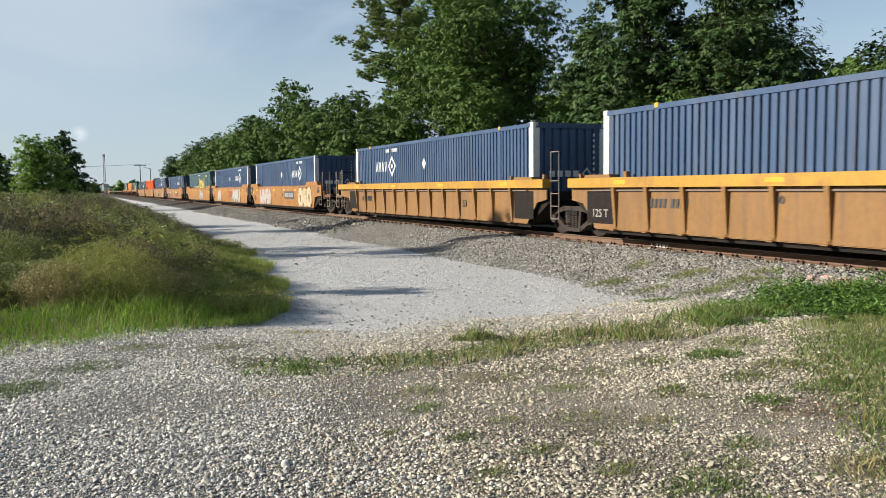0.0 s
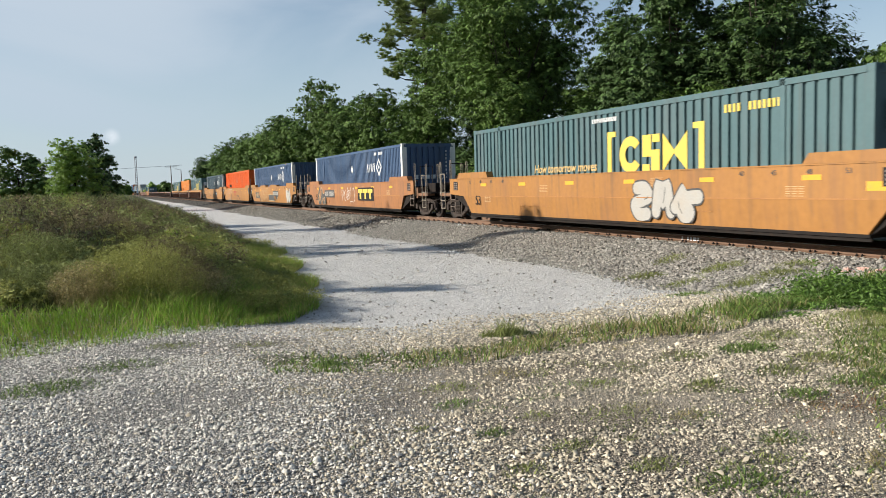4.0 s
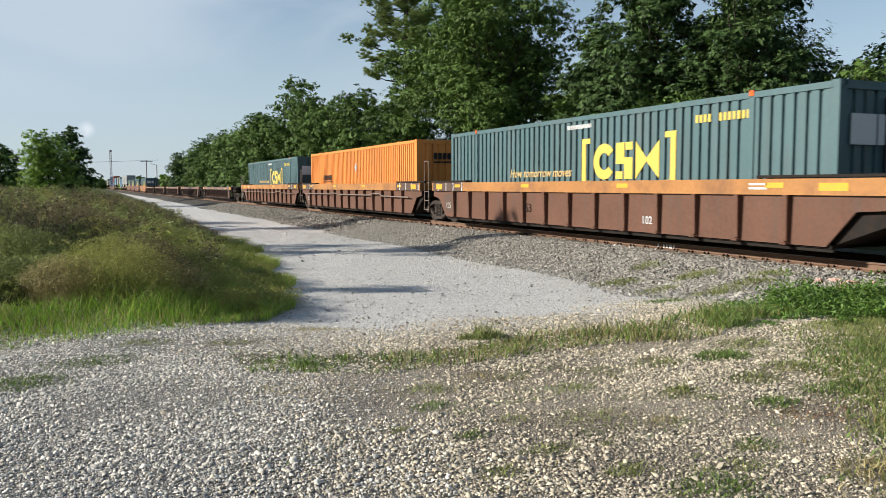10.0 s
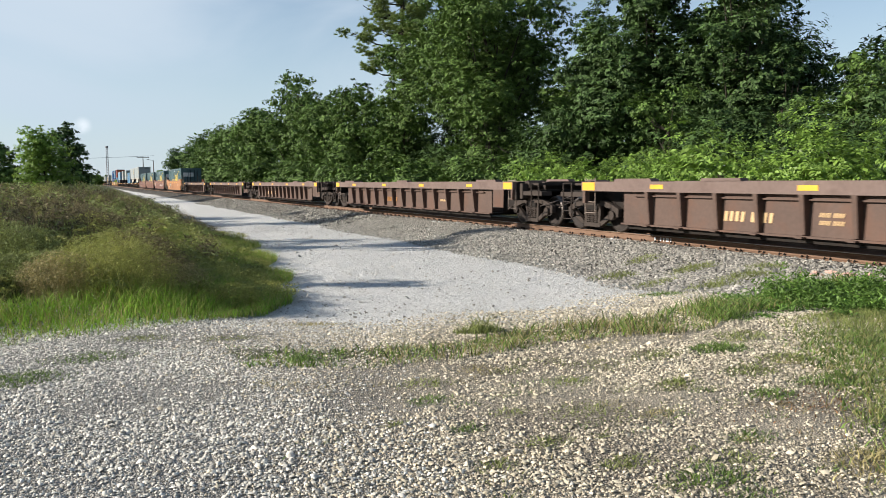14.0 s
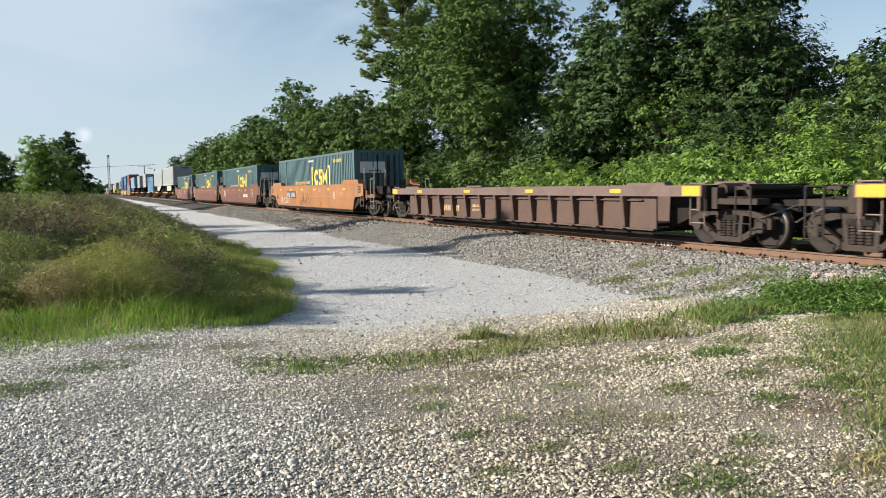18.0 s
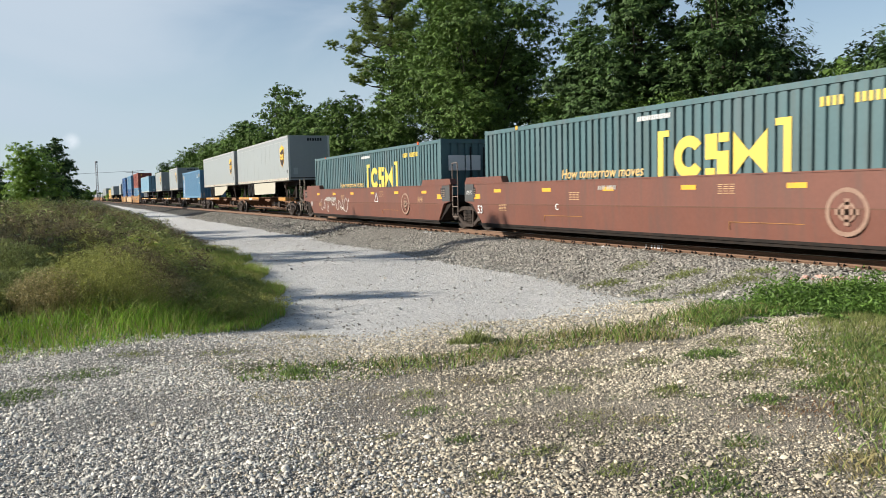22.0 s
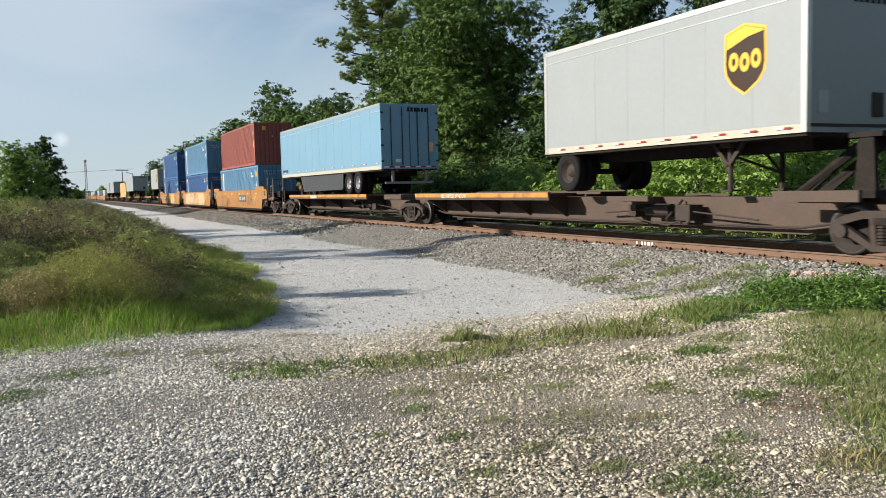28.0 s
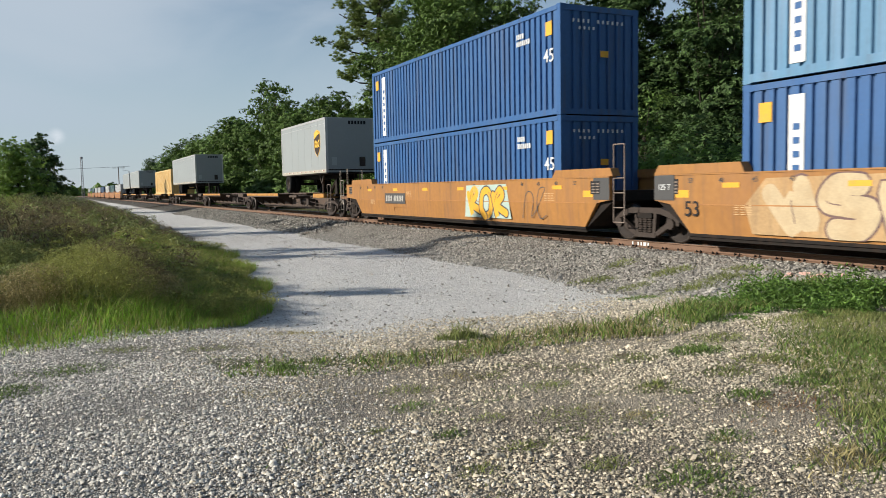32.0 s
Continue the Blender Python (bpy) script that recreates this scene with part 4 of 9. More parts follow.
def well_unit(u_mid, style, front_end, rear_end, label, group, tags=(), top=1.55, pitch=19.45, slot=SLOT):
    """One unit of a well car, its slot centred u_mid metres down the line.
    front_end and rear_end: 'free' has a coupler and its own truck, 'joint' shares the truck with the next unit, 'hang' leaves it to the neighbour."""
    car = thing("well_car", label, "railcar", group)
    paint = {"yellow": M["yellow"], "ochre": M["ochre"], "maroon": M["maroon"], "rib_yellow": M["old_yellow"], "rib_brown": M["brown"], "empty": M["grey_brown"]}[style]
    ribbed = style.startswith("rib") or style == "empty"
    chord = {"rib_brown": M["chord"], "rib_yellow": M["gold"], "empty": M["dusty_chord"]}.get(style, paint)
    h = slot / 2
    ext = [(1.75 if e == "free" else 1.0) for e in (front_end, rear_end)]
    a, b = -h - ext[0], h + ext[1]

    def side(sx):
        g = Geo()
        poly = [(a, 0.98), (a + ext[0] - 0.5, 0.9), (a + ext[0] + 0.08, 0.27), (b - ext[1] - 0.08, 0.27), (b - ext[1] + 0.5, 0.9), (b, 0.98), (b, top), (a, top)]
        if ribbed:
            if style == "empty":
                g.box(0.05, 0.09, -h - 0.15, h + 0.15, 0.27, top - 0.05).box(-0.04, 0.05, -h - 0.15, h + 0.15, 0.27, 0.31)
            else:
                g.prism([(p, q) for p, q in poly[:6]] + [(b, top - 0.05), (a, top - 0.05)], -0.02, 0.02)
        else:
            # smooth side: upright above, folded in below
            v = []
            for off in (0.0, 0.09):
                v += [(off, a, top), (off, b, top), (off, b, 0.98), (off, a, 0.98), (off + 0.06, b - ext[1] - 0.08, 0.27), (off + 0.06, a + ext[0] + 0.08, 0.27),
                      (off, b - ext[1] + 0.5, 0.9), (off, a + ext[0] - 0.5, 0.9)]
            g.add(v, [(0, 1, 2, 6, 7, 3), (7, 6, 4, 5), (8, 11, 15, 14, 10, 9), (15, 13, 12, 14), (0, 8, 9, 1), (5, 4, 12, 13), (0, 3, 11, 8), (3, 7, 15, 11), (7, 5, 13, 15), (1, 9, 10, 2), (2, 10, 14, 6), (6, 14, 12, 4)])
            g.box(-0.015, 0.20, a, b, top - 0.03, top)
        return g.mesh("side_sill", paint)
    key = (style, front_end, rear_end, top, slot)
    for sx in (-1, 1):
        me = cached(("side", key), lambda: side(-1))
        o = part("side_sill", me, car, "", (sx * SIDE, 0, 0))
        if sx > 0:
            o.scale[0] = -1
        if ribbed:
            ch = cached(("chord", key), lambda: Geo().box(-0.16 if style == "rib_yellow" else -0.09, 0.12, a, b, top - (0.24 if style != "rib_brown" else 0.3), top).mesh("top_chord", chord))
            o2 = part("top_chord", ch, car, "", (sx * SIDE, 0, 0))
            o2.scale[0] = -sx if sx > 0 else 1
    # ribs on the outer side
    if ribbed:
        lo = top - (0.24 if style != "rib_brown" else 0.3)
        back = 0.05 if style == "empty" else -0.02
        rib = cached(("rib", style, top), lambda: Geo().add(
            [(back, -0.055, lo), (back, 0.055, lo), (-0.15, 0.055, lo), (-0.15, -0.055, lo), (back, -0.04, 0.29), (back, 0.04, 0.29), (-0.06 if style != "rib_brown" else -0.115, 0.04, 0.33), (-0.06 if style != "rib_brown" else -0.115, -0.04, 0.33)],
            [(0, 1, 2, 3), (4, 7, 6, 5), (3, 2, 6, 7), (0, 3, 7, 4), (1, 5, 6, 2), (0, 4, 5, 1)]).box(-0.15, back, -0.05, 0.10, 0.265, 0.295).mesh("rib", paint))
        n = 13
        for i in range(n):
            y = -h + 0.9 + (slot - 1.8) * i / (n - 1)
            part("rib", rib, car, loc=(-SIDE, y, 0))
        if style == "empty":
            for zz in (0.95,):
                part("side_rail", cached(("side_rail", slot), lambda: Geo().box(0.0, 0.05, -h + 0.3, h - 0.3, 0, 0.03).mesh("side_rail", paint)), car, loc=(-SIDE - 0.02, 0, zz))
        if style == "rib_brown" and front_end != "free":
            part("pipe", cached(("pipe", style, slot), lambda: bent_pipe(h).mesh("pipe", M["pale_pipe"])), car, loc=(-SIDE, 0, 0.93))
        if style == "rib_yellow":
            part("pipe", cached(("under_pipe", slot), lambda: Geo().rod((-0.06, -h, 1.235), (-0.06, h, 1.235), 0.022, 7).mesh("pipe", M["pale_pipe"])), car, "pale pipe under the top chord", (-SIDE, 0, 0))
            part("lower_flange", cached(("lower_flange", slot), lambda: Geo().box(-0.032, -0.02, -h, h, 0.29, 0.38).mesh("lower_flange", M["old_yellow"])), car, "dirty yellow lower flange", (-SIDE, 0, 0))
            for s in (-1, 1):
                part("end_zone", cached(("rib_end_zone", slot), lambda: Geo().box(-0.026, -0.02, -0.55, 0.55, 0.41, 1.22).mesh("end_zone", M["sooty"] if rear_end == "joint" else M["maroon"])), car, "dark dirty end bay", (-SIDE, s * (h - 0.25), 0))
    # plates, stencils and fittings at the ends of the sills
    if style == "rib_brown":
        for s in (-1, 1):
            x = -SIDE - 0.09
            if (front_end if s < 0 else rear_end) == "free":
                part("end_plate", cached(("free_end_plate", top), lambda: Geo().box(-0.009, 0.0, -0.3, 0.3, top - 0.22, top - 0.08).mesh("end_plate", M["yellow_mark"])), car, "yellow plate", (x, s * (h + 0.1), 0))
                part("end_mark", cached(("free_end_mark", top), lambda: Geo().box(-0.006, 0.0, -0.22, 0.22, top - 0.2, top - 0.16).box(-0.006, 0.0, -0.22, 0.22, top - 0.12, top - 0.08).mesh("end_mark", M["lettering"])), car, "faint white mark", (x, s * (h - 1.6), 0))
                continue
            part("chord_end", cached(("chord_end", top), lambda: Geo().box(-0.004, 0.0, -1.25, 1.25, top - 0.3, top).mesh("chord_end", M["grey_brown"])), car, "grey end of the top chord", (x, s * (h - 0.35), 0))
            for k in (-1.2, -0.5, 0.1, 0.8):
                part("white_strip", cached(("strip", top), lambda: Geo().box(-0.008, -0.004, -0.02, 0.02, top - 0.29, top - 0.01).mesh("white_strip", M["lettering"])), car, "white stripe", (x, s * (h - 0.35) + k, 0))
            part("end_plate", cached(("brown_end_plate", top), lambda: Geo().box(-0.009, -0.004, -0.26, 0.26, top - 0.24, top - 0.06).mesh("end_plate", M["yellow_mark"])), car, "yellow plate", (x, s * (h + 0.35), 0))
    if style == "empty":
        for s, e2 in ((-1, a), (1, b)):
            part("end_plate", cached(("empty_end_plate", top), lambda: Geo().box(-0.006, 0.0, -0.27, 0.27, top - 0.22, top - 0.02).mesh("end_plate", M["yellow_mark"])), car, "yellow plate", (-SIDE - 0.09, e2 - s * 0.32, 0))
            part("end_post", cached(("empty_end_post", top), lambda: Geo().box(-0.08, 0.06, -0.05, 0.05, 0.75, top - 0.24).mesh("end_post", paint)), car, "", (-SIDE, e2 - s * 0.1, 0))
    elif style in ("yellow", "ochre", "maroon"):
        for s, e2 in ((-1, a), (1, b)):
            pl = part("stencil_plate", cached("stencil_plate", lambda: Geo().box(-0.005, 0.0, -0.19, 0.19, 1.12, 1.44).mesh("stencil_plate", M["black"])), car, "dark stencil panel", (-SIDE - 0.001, e2 - s * 0.55, 0))
            part("stencil_bars", cached("stencil_bars", stencil_bars), pl, "pale bars of small print", (-0.005, 0, 0))
            part("lower_hatch", cached("lower_hatch", lambda: Geo().box(-0.012, 0.0, -0.9, 0.9, -0.012, 0.0).box(-0.012, 0, 0.888, 0.9, -0.16, 0).mesh("lower_hatch", paint)), car, "welded seam", (-SIDE + 0.024, s * h * 0.42, 0.62))
    if style == "yellow":
        for k, txt in enumerate(("53", "48", "45", "40")):
            letter_side(car, txt, -SIDE - 0.004, h - 0.1 - k * 0.85, top - 0.15, 0.14, M["panel_grey"])
            letter_side(car, txt, -SIDE - 0.004, -h + 0.4 + k * 0.85, top - 0.15, 0.14, M["panel_grey"])
    if style in ("yellow", "ochre", "maroon"):
        for k, (yy, zz) in enumerate(((h - 1.5, 0.72), (-h + 1.6, 0.95), (h * 0.35, 1.05), (-h * 0.3, 1.18))):
            part("small_print", cached("small_print", small_print), car, "faint bars of small print", (-SIDE - 0.001, yy, zz))
    for zz in (0.905,) if not ribbed else ():
        part("fold_line", cached(("fold_line", slot, paint.name), lambda: Geo().box(-0.004, 0.0, -h, h, -0.012, 0.012).mesh("fold_line", M["brown"] if style == "maroon" else M["chord"])), car, "crease along the side", (-SIDE - 0.0, 0, zz))
    # floor and cross members
    def floor():
        g = Geo()
        for k in range(9):
            y = -h + 0.4 + (slot - 0.8) * k / 8
            g.box(-1.40, 1.40, y - 0.2, y + 0.2, 0.22, 0.30)
        # dark edge strips standing in for the black shadow under the side
        g.box(-1.41, -1.37, -h, h, 0.17, 0.30).box(1.37, 1.41, -h, h, 0.17, 0.30)
        g.box(-1.45, -1.1, -h, h, 0.24, 0.30).box(1.1, 1.45, -h, h, 0.24, 0.30)
        return g.mesh("well_floor", M["sooty"])
    part("well_floor", cached(("well_floor", slot), floor), car)
    # end bulkheads over the trucks; their near-black steel carries the openings' shade
    for s, e, x in ((-1, front_end, ext[0]), (1, rear_end, ext[1])):
        w = 0.95 if style == "empty" else 1.38
        key2 = ("bulk", e, w)
        me = cached(key2, lambda: Geo().add(
            [(-w, 0, 0.3), (w, 0, 0.3), (w, 0.05, 1.2), (-w, 0.05, 1.2), (-w, x, 0.95), (w, x, 0.95), (w, x, 1.2), (-w, x, 1.2)],
            [(0, 1, 2, 3), (3, 2, 6, 7), (4, 7, 6, 5), (0, 4, 5, 1), (0, 3, 7, 4), (1, 5, 6, 2)]).mesh("end_bulkhead", M["sooty"]))
        o = part("end_bulkhead", me, car, loc=(0, s * h, 0))
        if s < 0:
            o.rotation_euler[2] = math.pi
        # guard plates standing on the sills at the ends
        if style == "rib_brown":
            gp = cached(("guard", style), lambda: Geo().box(-0.03, 0.24, -1.5, 1.5, 0.02, 0.07).box(0.0, 0.05, -1.5, -1.4, 0, 0.02).box(0.0, 0.05, 1.4, 1.5, 0, 0.02).mesh("sill_walkway", M["sooty"]))
        elif style == "rib_yellow":
            gp = cached(("guard", style), lambda: Geo().prism([(-0.5, 0), (0.6, 0), (0.55, 0.08), (-0.45, 0.08)], -0.06, 0.2).box(-0.04, 0.06, -1.1, -1.0, 0.0, 0.14).box(-0.02, 0.05, 0.8, 0.88, 0.0, 0.12).mesh("sill_guard", paint))
        elif style != "empty":
            gp = cached(("guard", chord.name, style), lambda: Geo().prism([(-1.35, 0), (1.2, 0), (1.05, 0.2), (-1.25, 0.2)], -0.02, 0.22).mesh("sill_guard", chord))
        else:
            gp = cached(("guard", style), lambda: Geo().prism([(-0.7, 0), (0.7, 0), (0.65, 0.07), (-0.65, 0.07)], 0.0, 0.25).mesh("sill_guard", chord))
        for sx in (-1, 1):
            o = part("sill_guard", gp, car, loc=(sx * SIDE, s * (h - 0.2), top))
            if sx > 0:
                o.rotation_euler[2] = math.pi
        if e == "free":
            end_platform(car, s * (h + 1.75), s, paint, style == "empty")
            truck(car, s * (h + 2.0))
            coupler(car, s * (h + 3.55), s)
        elif e == "joint":
            truck(car, s * (pitch / 2))
        # end plate with a dark board at the corner
        bd = cached(("board", e, style), lambda: Geo().box(-0.13, -0.10, -0.31, 0.31, 1.0, top - 0.02).mesh("corner_board", M["panel_grey"]))
        if not ribbed and e != "free":
            part("end_zone", cached(("end_zone", top), lambda: Geo().box(-0.004, 0.0, -0.31, 0.31, 0.985, top - 0.02).mesh("end_zone", M["panel_grey"])), car, "dark grey end of the side", (-SIDE - 0.001, s * (h + x - 0.315), 0))
            part("end_plate", cached("end_sticker", lambda: Geo().box(-0.004, 0.0, -0.2, 0.2, 0, 0.16).mesh("end_plate", M["yellow_mark"])), car, "yellow plate", (-SIDE - 0.001, s * (h + x - 0.85), top - 0.5))
        if s > 0 and e == "joint" and style in ("rib_yellow", "rib_brown"):
            if style == "rib_brown":
                part("end_bay", cached(("grey_end_bay", slot), lambda: Geo().box(-0.026, -0.018, -0.55, 0.42, 0.45, 1.08).mesh("end_bay", M["grey_brown"])), car, "dark grey end bay of the side", (-SIDE, h - 0.45, 0))
            letter_side(car, "125 T", -SIDE - 0.03, h - (0.25 if style == "rib_yellow" else 0.45), 0.66, 0.28, M["ash"])
        elif s > 0 and e == "joint":
            part("corner_board", bd, car, "dark board with white figures", (-SIDE + 0.11 - (0.08 if ribbed else 0), s * (h + x - 0.32), 0))
            letter_side(car, "125 T", -SIDE - 0.026 - (0.08 if ribbed else 0), h + x - 0.32, 1.27, 0.17, M["lettering"])
        if s < 0 and e == "hang":
            part("step_iron", cached("step_iron_side", lambda: Geo().path([(0, 0.2, 0.45), (0, 0.2, 2.3), (0, -0.2, 2.3), (0, -0.2, 0.45), (0, 0.2, 0.45)], 0.016).rod((0, 0.2, 0.8), (0, -0.2, 0.8), 0.014).rod((0, 0.2, 1.15), (0, -0.2, 1.15), 0.014).rod((0, 0.2, 1.5), (0, -0.2, 1.5), 0.014).mesh("step_iron", M["pale_pipe"])), car, loc=(-1.40, -h - x - 0.25, 0))
    # yellow reflector plates along the sill
    n = 4 if ribbed else 6
    for i in range(n):
        y = -h + 1.2 + (slot - 2.4) * i / (n - 1)
        z0 = top - 0.17 if ribbed else top - 0.30
        part("reflector", cached(("reflector", ribbed), lambda: Geo().box(-0.006, 0, -0.22, 0.22, 0, 0.1).mesh("reflector", M["yellow_mark"])), car, "yellow reflector plate", (-SIDE - (0.16 if style == "rib_yellow" else 0.09 if ribbed else 0.0), y, z0))
    moving(car, u_mid)
    for f in tags:
        f(car)
    return car


# -- paint on the cars --
def plate_bars(y, z, size=0.26, n=10, dark=True, mat="ash", out=0.0):
    """The car's mark and number, on a dark panel."""
    def put(car):
        w = n * size * 0.74
        if dark:
            side_shape(car, "number_panel", [oblong(y - w - 0.12, y + 0.12, z - 0.09, z + size + 0.09)], -SIDE - 0.002 - out, M["panel_grey"], "dark grey number panel")
        side_shape(car, "number_bars", bars_row(y, z, size, 4, lean=-0.03) + bars_row(y - 4.8 * size * 0.74, z, size, n - 5, lean=-0.03), -SIDE - 0.007 - out, M[mat], "pale stencilled marks")
    return put


def figure(text, y, z, size=0.3, mat="black", out=0.0):
    def put(car):
        letter_side(car, text, -SIDE - 0.008 - out, y, z, size, M[mat])
    return put


def glide(pts, k=5):
    """A smooth line through the points."""
    out = []
    n = len(pts)
    for i in range(n - 1):
        p0, p1, p2, p3 = pts[max(i - 1, 0)], pts[i], pts[i + 1], pts[min(i + 2, n - 1)]
        for j in range(k):
            t = j / k
            out.append(tuple(0.5 * (2 * p1[c] + (p2[c] - p0[c]) * t + (2 * p0[c] - 5 * p1[c] + 4 * p2[c] - p3[c]) * t * t + (3 * p1[c] - p0[c] - 3 * p2[c] + p3[c]) * t ** 3) for c in (0, 1)))
    return out + [pts[-1]]


def ribbon(g, pts, w, depth):
    """A brush line with round ends, laid as one band that rises by a hair along its way."""
    n = len(pts)
    v = []
    for i, (a, b) in enumerate(pts):
        (p, q), (r, t) = pts[max(i - 1, 0)], pts[min(i + 1, n - 1)]
        ln = math.hypot(r - p, t - q) or 1e-6
        ny, nz = -(t - q) / ln * w / 2, (r - p) / ln * w / 2
        d = -(depth + i * 4e-5)
        v += [(d, a + ny, b + nz), (d, a - ny, b - nz)]
    g.add(v, [(2 * i, 2 * i + 1, 2 * i + 3, 2 * i + 2) for i in range(n - 1)])
    for k, (a, b) in ((0, pts[0]), (n, pts[-1])):
        g.add([(-(depth + k * 4e-5 + 3e-5), p, q) for p, q in disc(a, b, w / 2, 12)], [tuple(range(12))])


FORMS = (((0.8, 0.75), (-0.1, 1.0), (-0.7, 0.55), (0.0, 0.05), (0.75, -0.45), (0.1, -1.0), (-0.8, -0.7)),
         ((0.75, -1.0), (0.65, 0.5), (0.0, 1.0), (-0.65, 0.5), (-0.75, -1.0)),
         ((0.75, 1.0), (0.65, -0.5), (0.0, -1.0), (-0.65, -0.5), (-0.75, 1.0)),
         ((0.8, 1.0), (0.4, -0.95), (0.0, 0.3), (-0.4, -0.95), (-0.8, 1.0)),
         ((0.0, 1.0), (0.75, 0.5), (0.75, -0.5), (0.0, -1.0), (-0.75, -0.5), (-0.75, 0.5), (0.0, 1.0)),
         ((0.6, 1.0), (0.65, -0.9), (-0.3, -1.0), (-0.75, -0.4), (0.2, 0.05)),
         ((0.7, 0.9), (0.7, -1.0), (0.6, 0.4), (-0.4, 0.9), (-0.7, 0.3), (0.3, 0.0), (-0.8, -1.0)))


def tag(y, z, w, h, fill, line, n=4, seed=1, style="bubble"):
    """Spray-painted forms, not words: tumbled swollen or narrow bands with outlines, or one quick running line."""
    def put(car):
        rnd = random.Random(seed)
        run_on, forms = [], []
        for i in range(n):
            cy = y - w * (i + 0.5) / n
            cz = z + rnd.uniform(-0.05, 0.05) * h
            ry, rz = w / n * 0.58, h / 2
            turn, flip, flop = rnd.uniform(-0.7, 0.7), rnd.choice((-1, 1)), rnd.choice((-1, 1))
            form = [(p * flip, q * flop) for p, q in FORMS[(seed + 3 * i + rnd.randrange(3)) % len(FORMS)]]
            form = [(p * math.cos(turn) - q * math.sin(turn), min(1, max(-1, (p * math.sin(turn) + q * math.cos(turn)) * 1.1))) for p, q in form]
            if style == "line":
                run_on += [(cy + ry * 0.8 * p, cz + rz * q * rnd.uniform(0.6, 1.0)) for p, q in form[:5]]
                continue
            fw = (0.85 if style == "bubble" else 0.55) * min(ry, rz * 0.8)
            pts = glide([(cy + (ry - fw * 0.42) * p, cz + (rz - fw * 0.45) * q) for p, q in form], 7)
            fills, rims, lines = Geo(), Geo(), Geo()
            forms += [(rims, line, "spray_rim", "spray-painted outline"), (fills, fill, "spray_fill", "spray-painted fill"), (lines, line, "spray_stroke", "spray-painted stroke")]
            ribbon(fills, pts, fw, 0.004 + i * 0.0022)
            ribbon(rims, pts, fw + 0.085, 0.0028 + i * 0.0022)
            ribbon(lines, pts[len(pts) // 3: len(pts) // 3 + 6], 0.02, 0.0062 + i * 0.0022)
        if run_on:
            forms.append((Geo(), line, "spray_stroke", "spray-painted running line"))
            ribbon(forms[0][0], glide(run_on, 5), 0.028, 0.004)
        for g, mat, name, label in forms:
            if g.v:
                g.v = [(a, b, min(max(c, 0.34), 1.5)) for a, b, c in g.v]
                part(name, g.mesh(name, M[mat]), car, label, (-SIDE + 0.001, 0, 0))
    return put


def sill_plates(*spans):
    """Low plates standing along the top of the side."""
    def put(car):
        for y0, y1 in spans:
            part("sill_plate", Geo().prism([(y0, 1.55), (y1, 1.55), (y1 - 0.1, 1.67), (y0 + 0.1, 1.67)], -0.02, 0.2).mesh("sill_plate", M["yellow"]), car, "low plate on the sill", (-SIDE, 0, 0))
    return put


def sweep_line(pts, w, mat):
    """One broad curving stroke of paint."""
    def put(car):
        g = Geo()
        ribbon(g, glide(list(pts), 6), w, 0.004)
        g.v = [(a, b, min(max(c, 0.32), 1.52)) for a, b, c in g.v]
        part("spray_stroke", g.mesh("spray_stroke", M[mat]), car, "broad curving paint stroke", (-SIDE, 0, 0))
    return put


def patch(pts, mat, rim=None):
    """A flat painted panel with an optional outline."""
    def put(car):
        side_shape(car, "paint_panel", [list(pts)], -SIDE - 0.0, M[mat], "painted-over panel", proud=0.003)
        if rim:
            side_shape(car, "spray_stroke", stroke(list(pts) + list(pts[:1]), 0.035), -SIDE - 0.003, M[rim], "pale outline", proud=0.003)
    return put


def block_logo(y, z, w, hgt, mat, panel=None):
    """Three plain slanting blocks with a notch between them."""
    def put(car):
        q = []
        for i in range(3):
            a = y - i * w / 3
            q += [oblong(a - w * 0.30, a, z + hgt * 0.62, z + hgt), oblong(a - w * 0.20, a - w * 0.10, z, z + hgt * 0.62)]
        if panel:
            side_shape(car, "logo_panel", [oblong(y - w - 0.1, y + 0.1, z - 0.08, z + hgt + 0.08)], -SIDE - 0.002, M[panel], "dark panel")
        for i in range(3):
            side_shape(car, "block_emblem", q[2 * i: 2 * i + 2], -SIDE - 0.007, M[mat], "faded block emblem")
    return put


# -- containers --
def corrugated(length, height, deep=0.05, pitch=0.278, axis="y"):
    """One corrugated wall as an open strip with depth, facing -x (or -y for ends)."""
    n = max(2, round(length / pitch))
    p = length / n
    prof = []
    for i in range(n):
        y = -length / 2 + i * p
        prof += [(y, 0.0), (y + p * 0.64, 0.0), (y + p * 0.70, deep), (y + p * 0.96, deep)]
    prof.append((length / 2, 0.0))
    k = len(prof)
    v, f = [], []
    for z in (0.0, height):
        for y, d in prof:
            v.append((d, y, z) if axis == "y" else (y, d, z))
    for i in range(k - 1):
        f.append((i, i + 1, k + i + 1, k + i))
    v += [(0.06, -length / 2, 0), (0.06, length / 2, 0), (0.06, -length / 2, height), (0.06, length / 2, height)] if axis == "y" else \
         [(-length / 2, 0.06, 0), (length / 2, 0.06, 0), (-length / 2, 0.06, height), (length / 2, 0.06, height)]
    f.append((2 * k, 2 * k + 2, 2 * k + 3, 2 * k + 1))
    return v, f


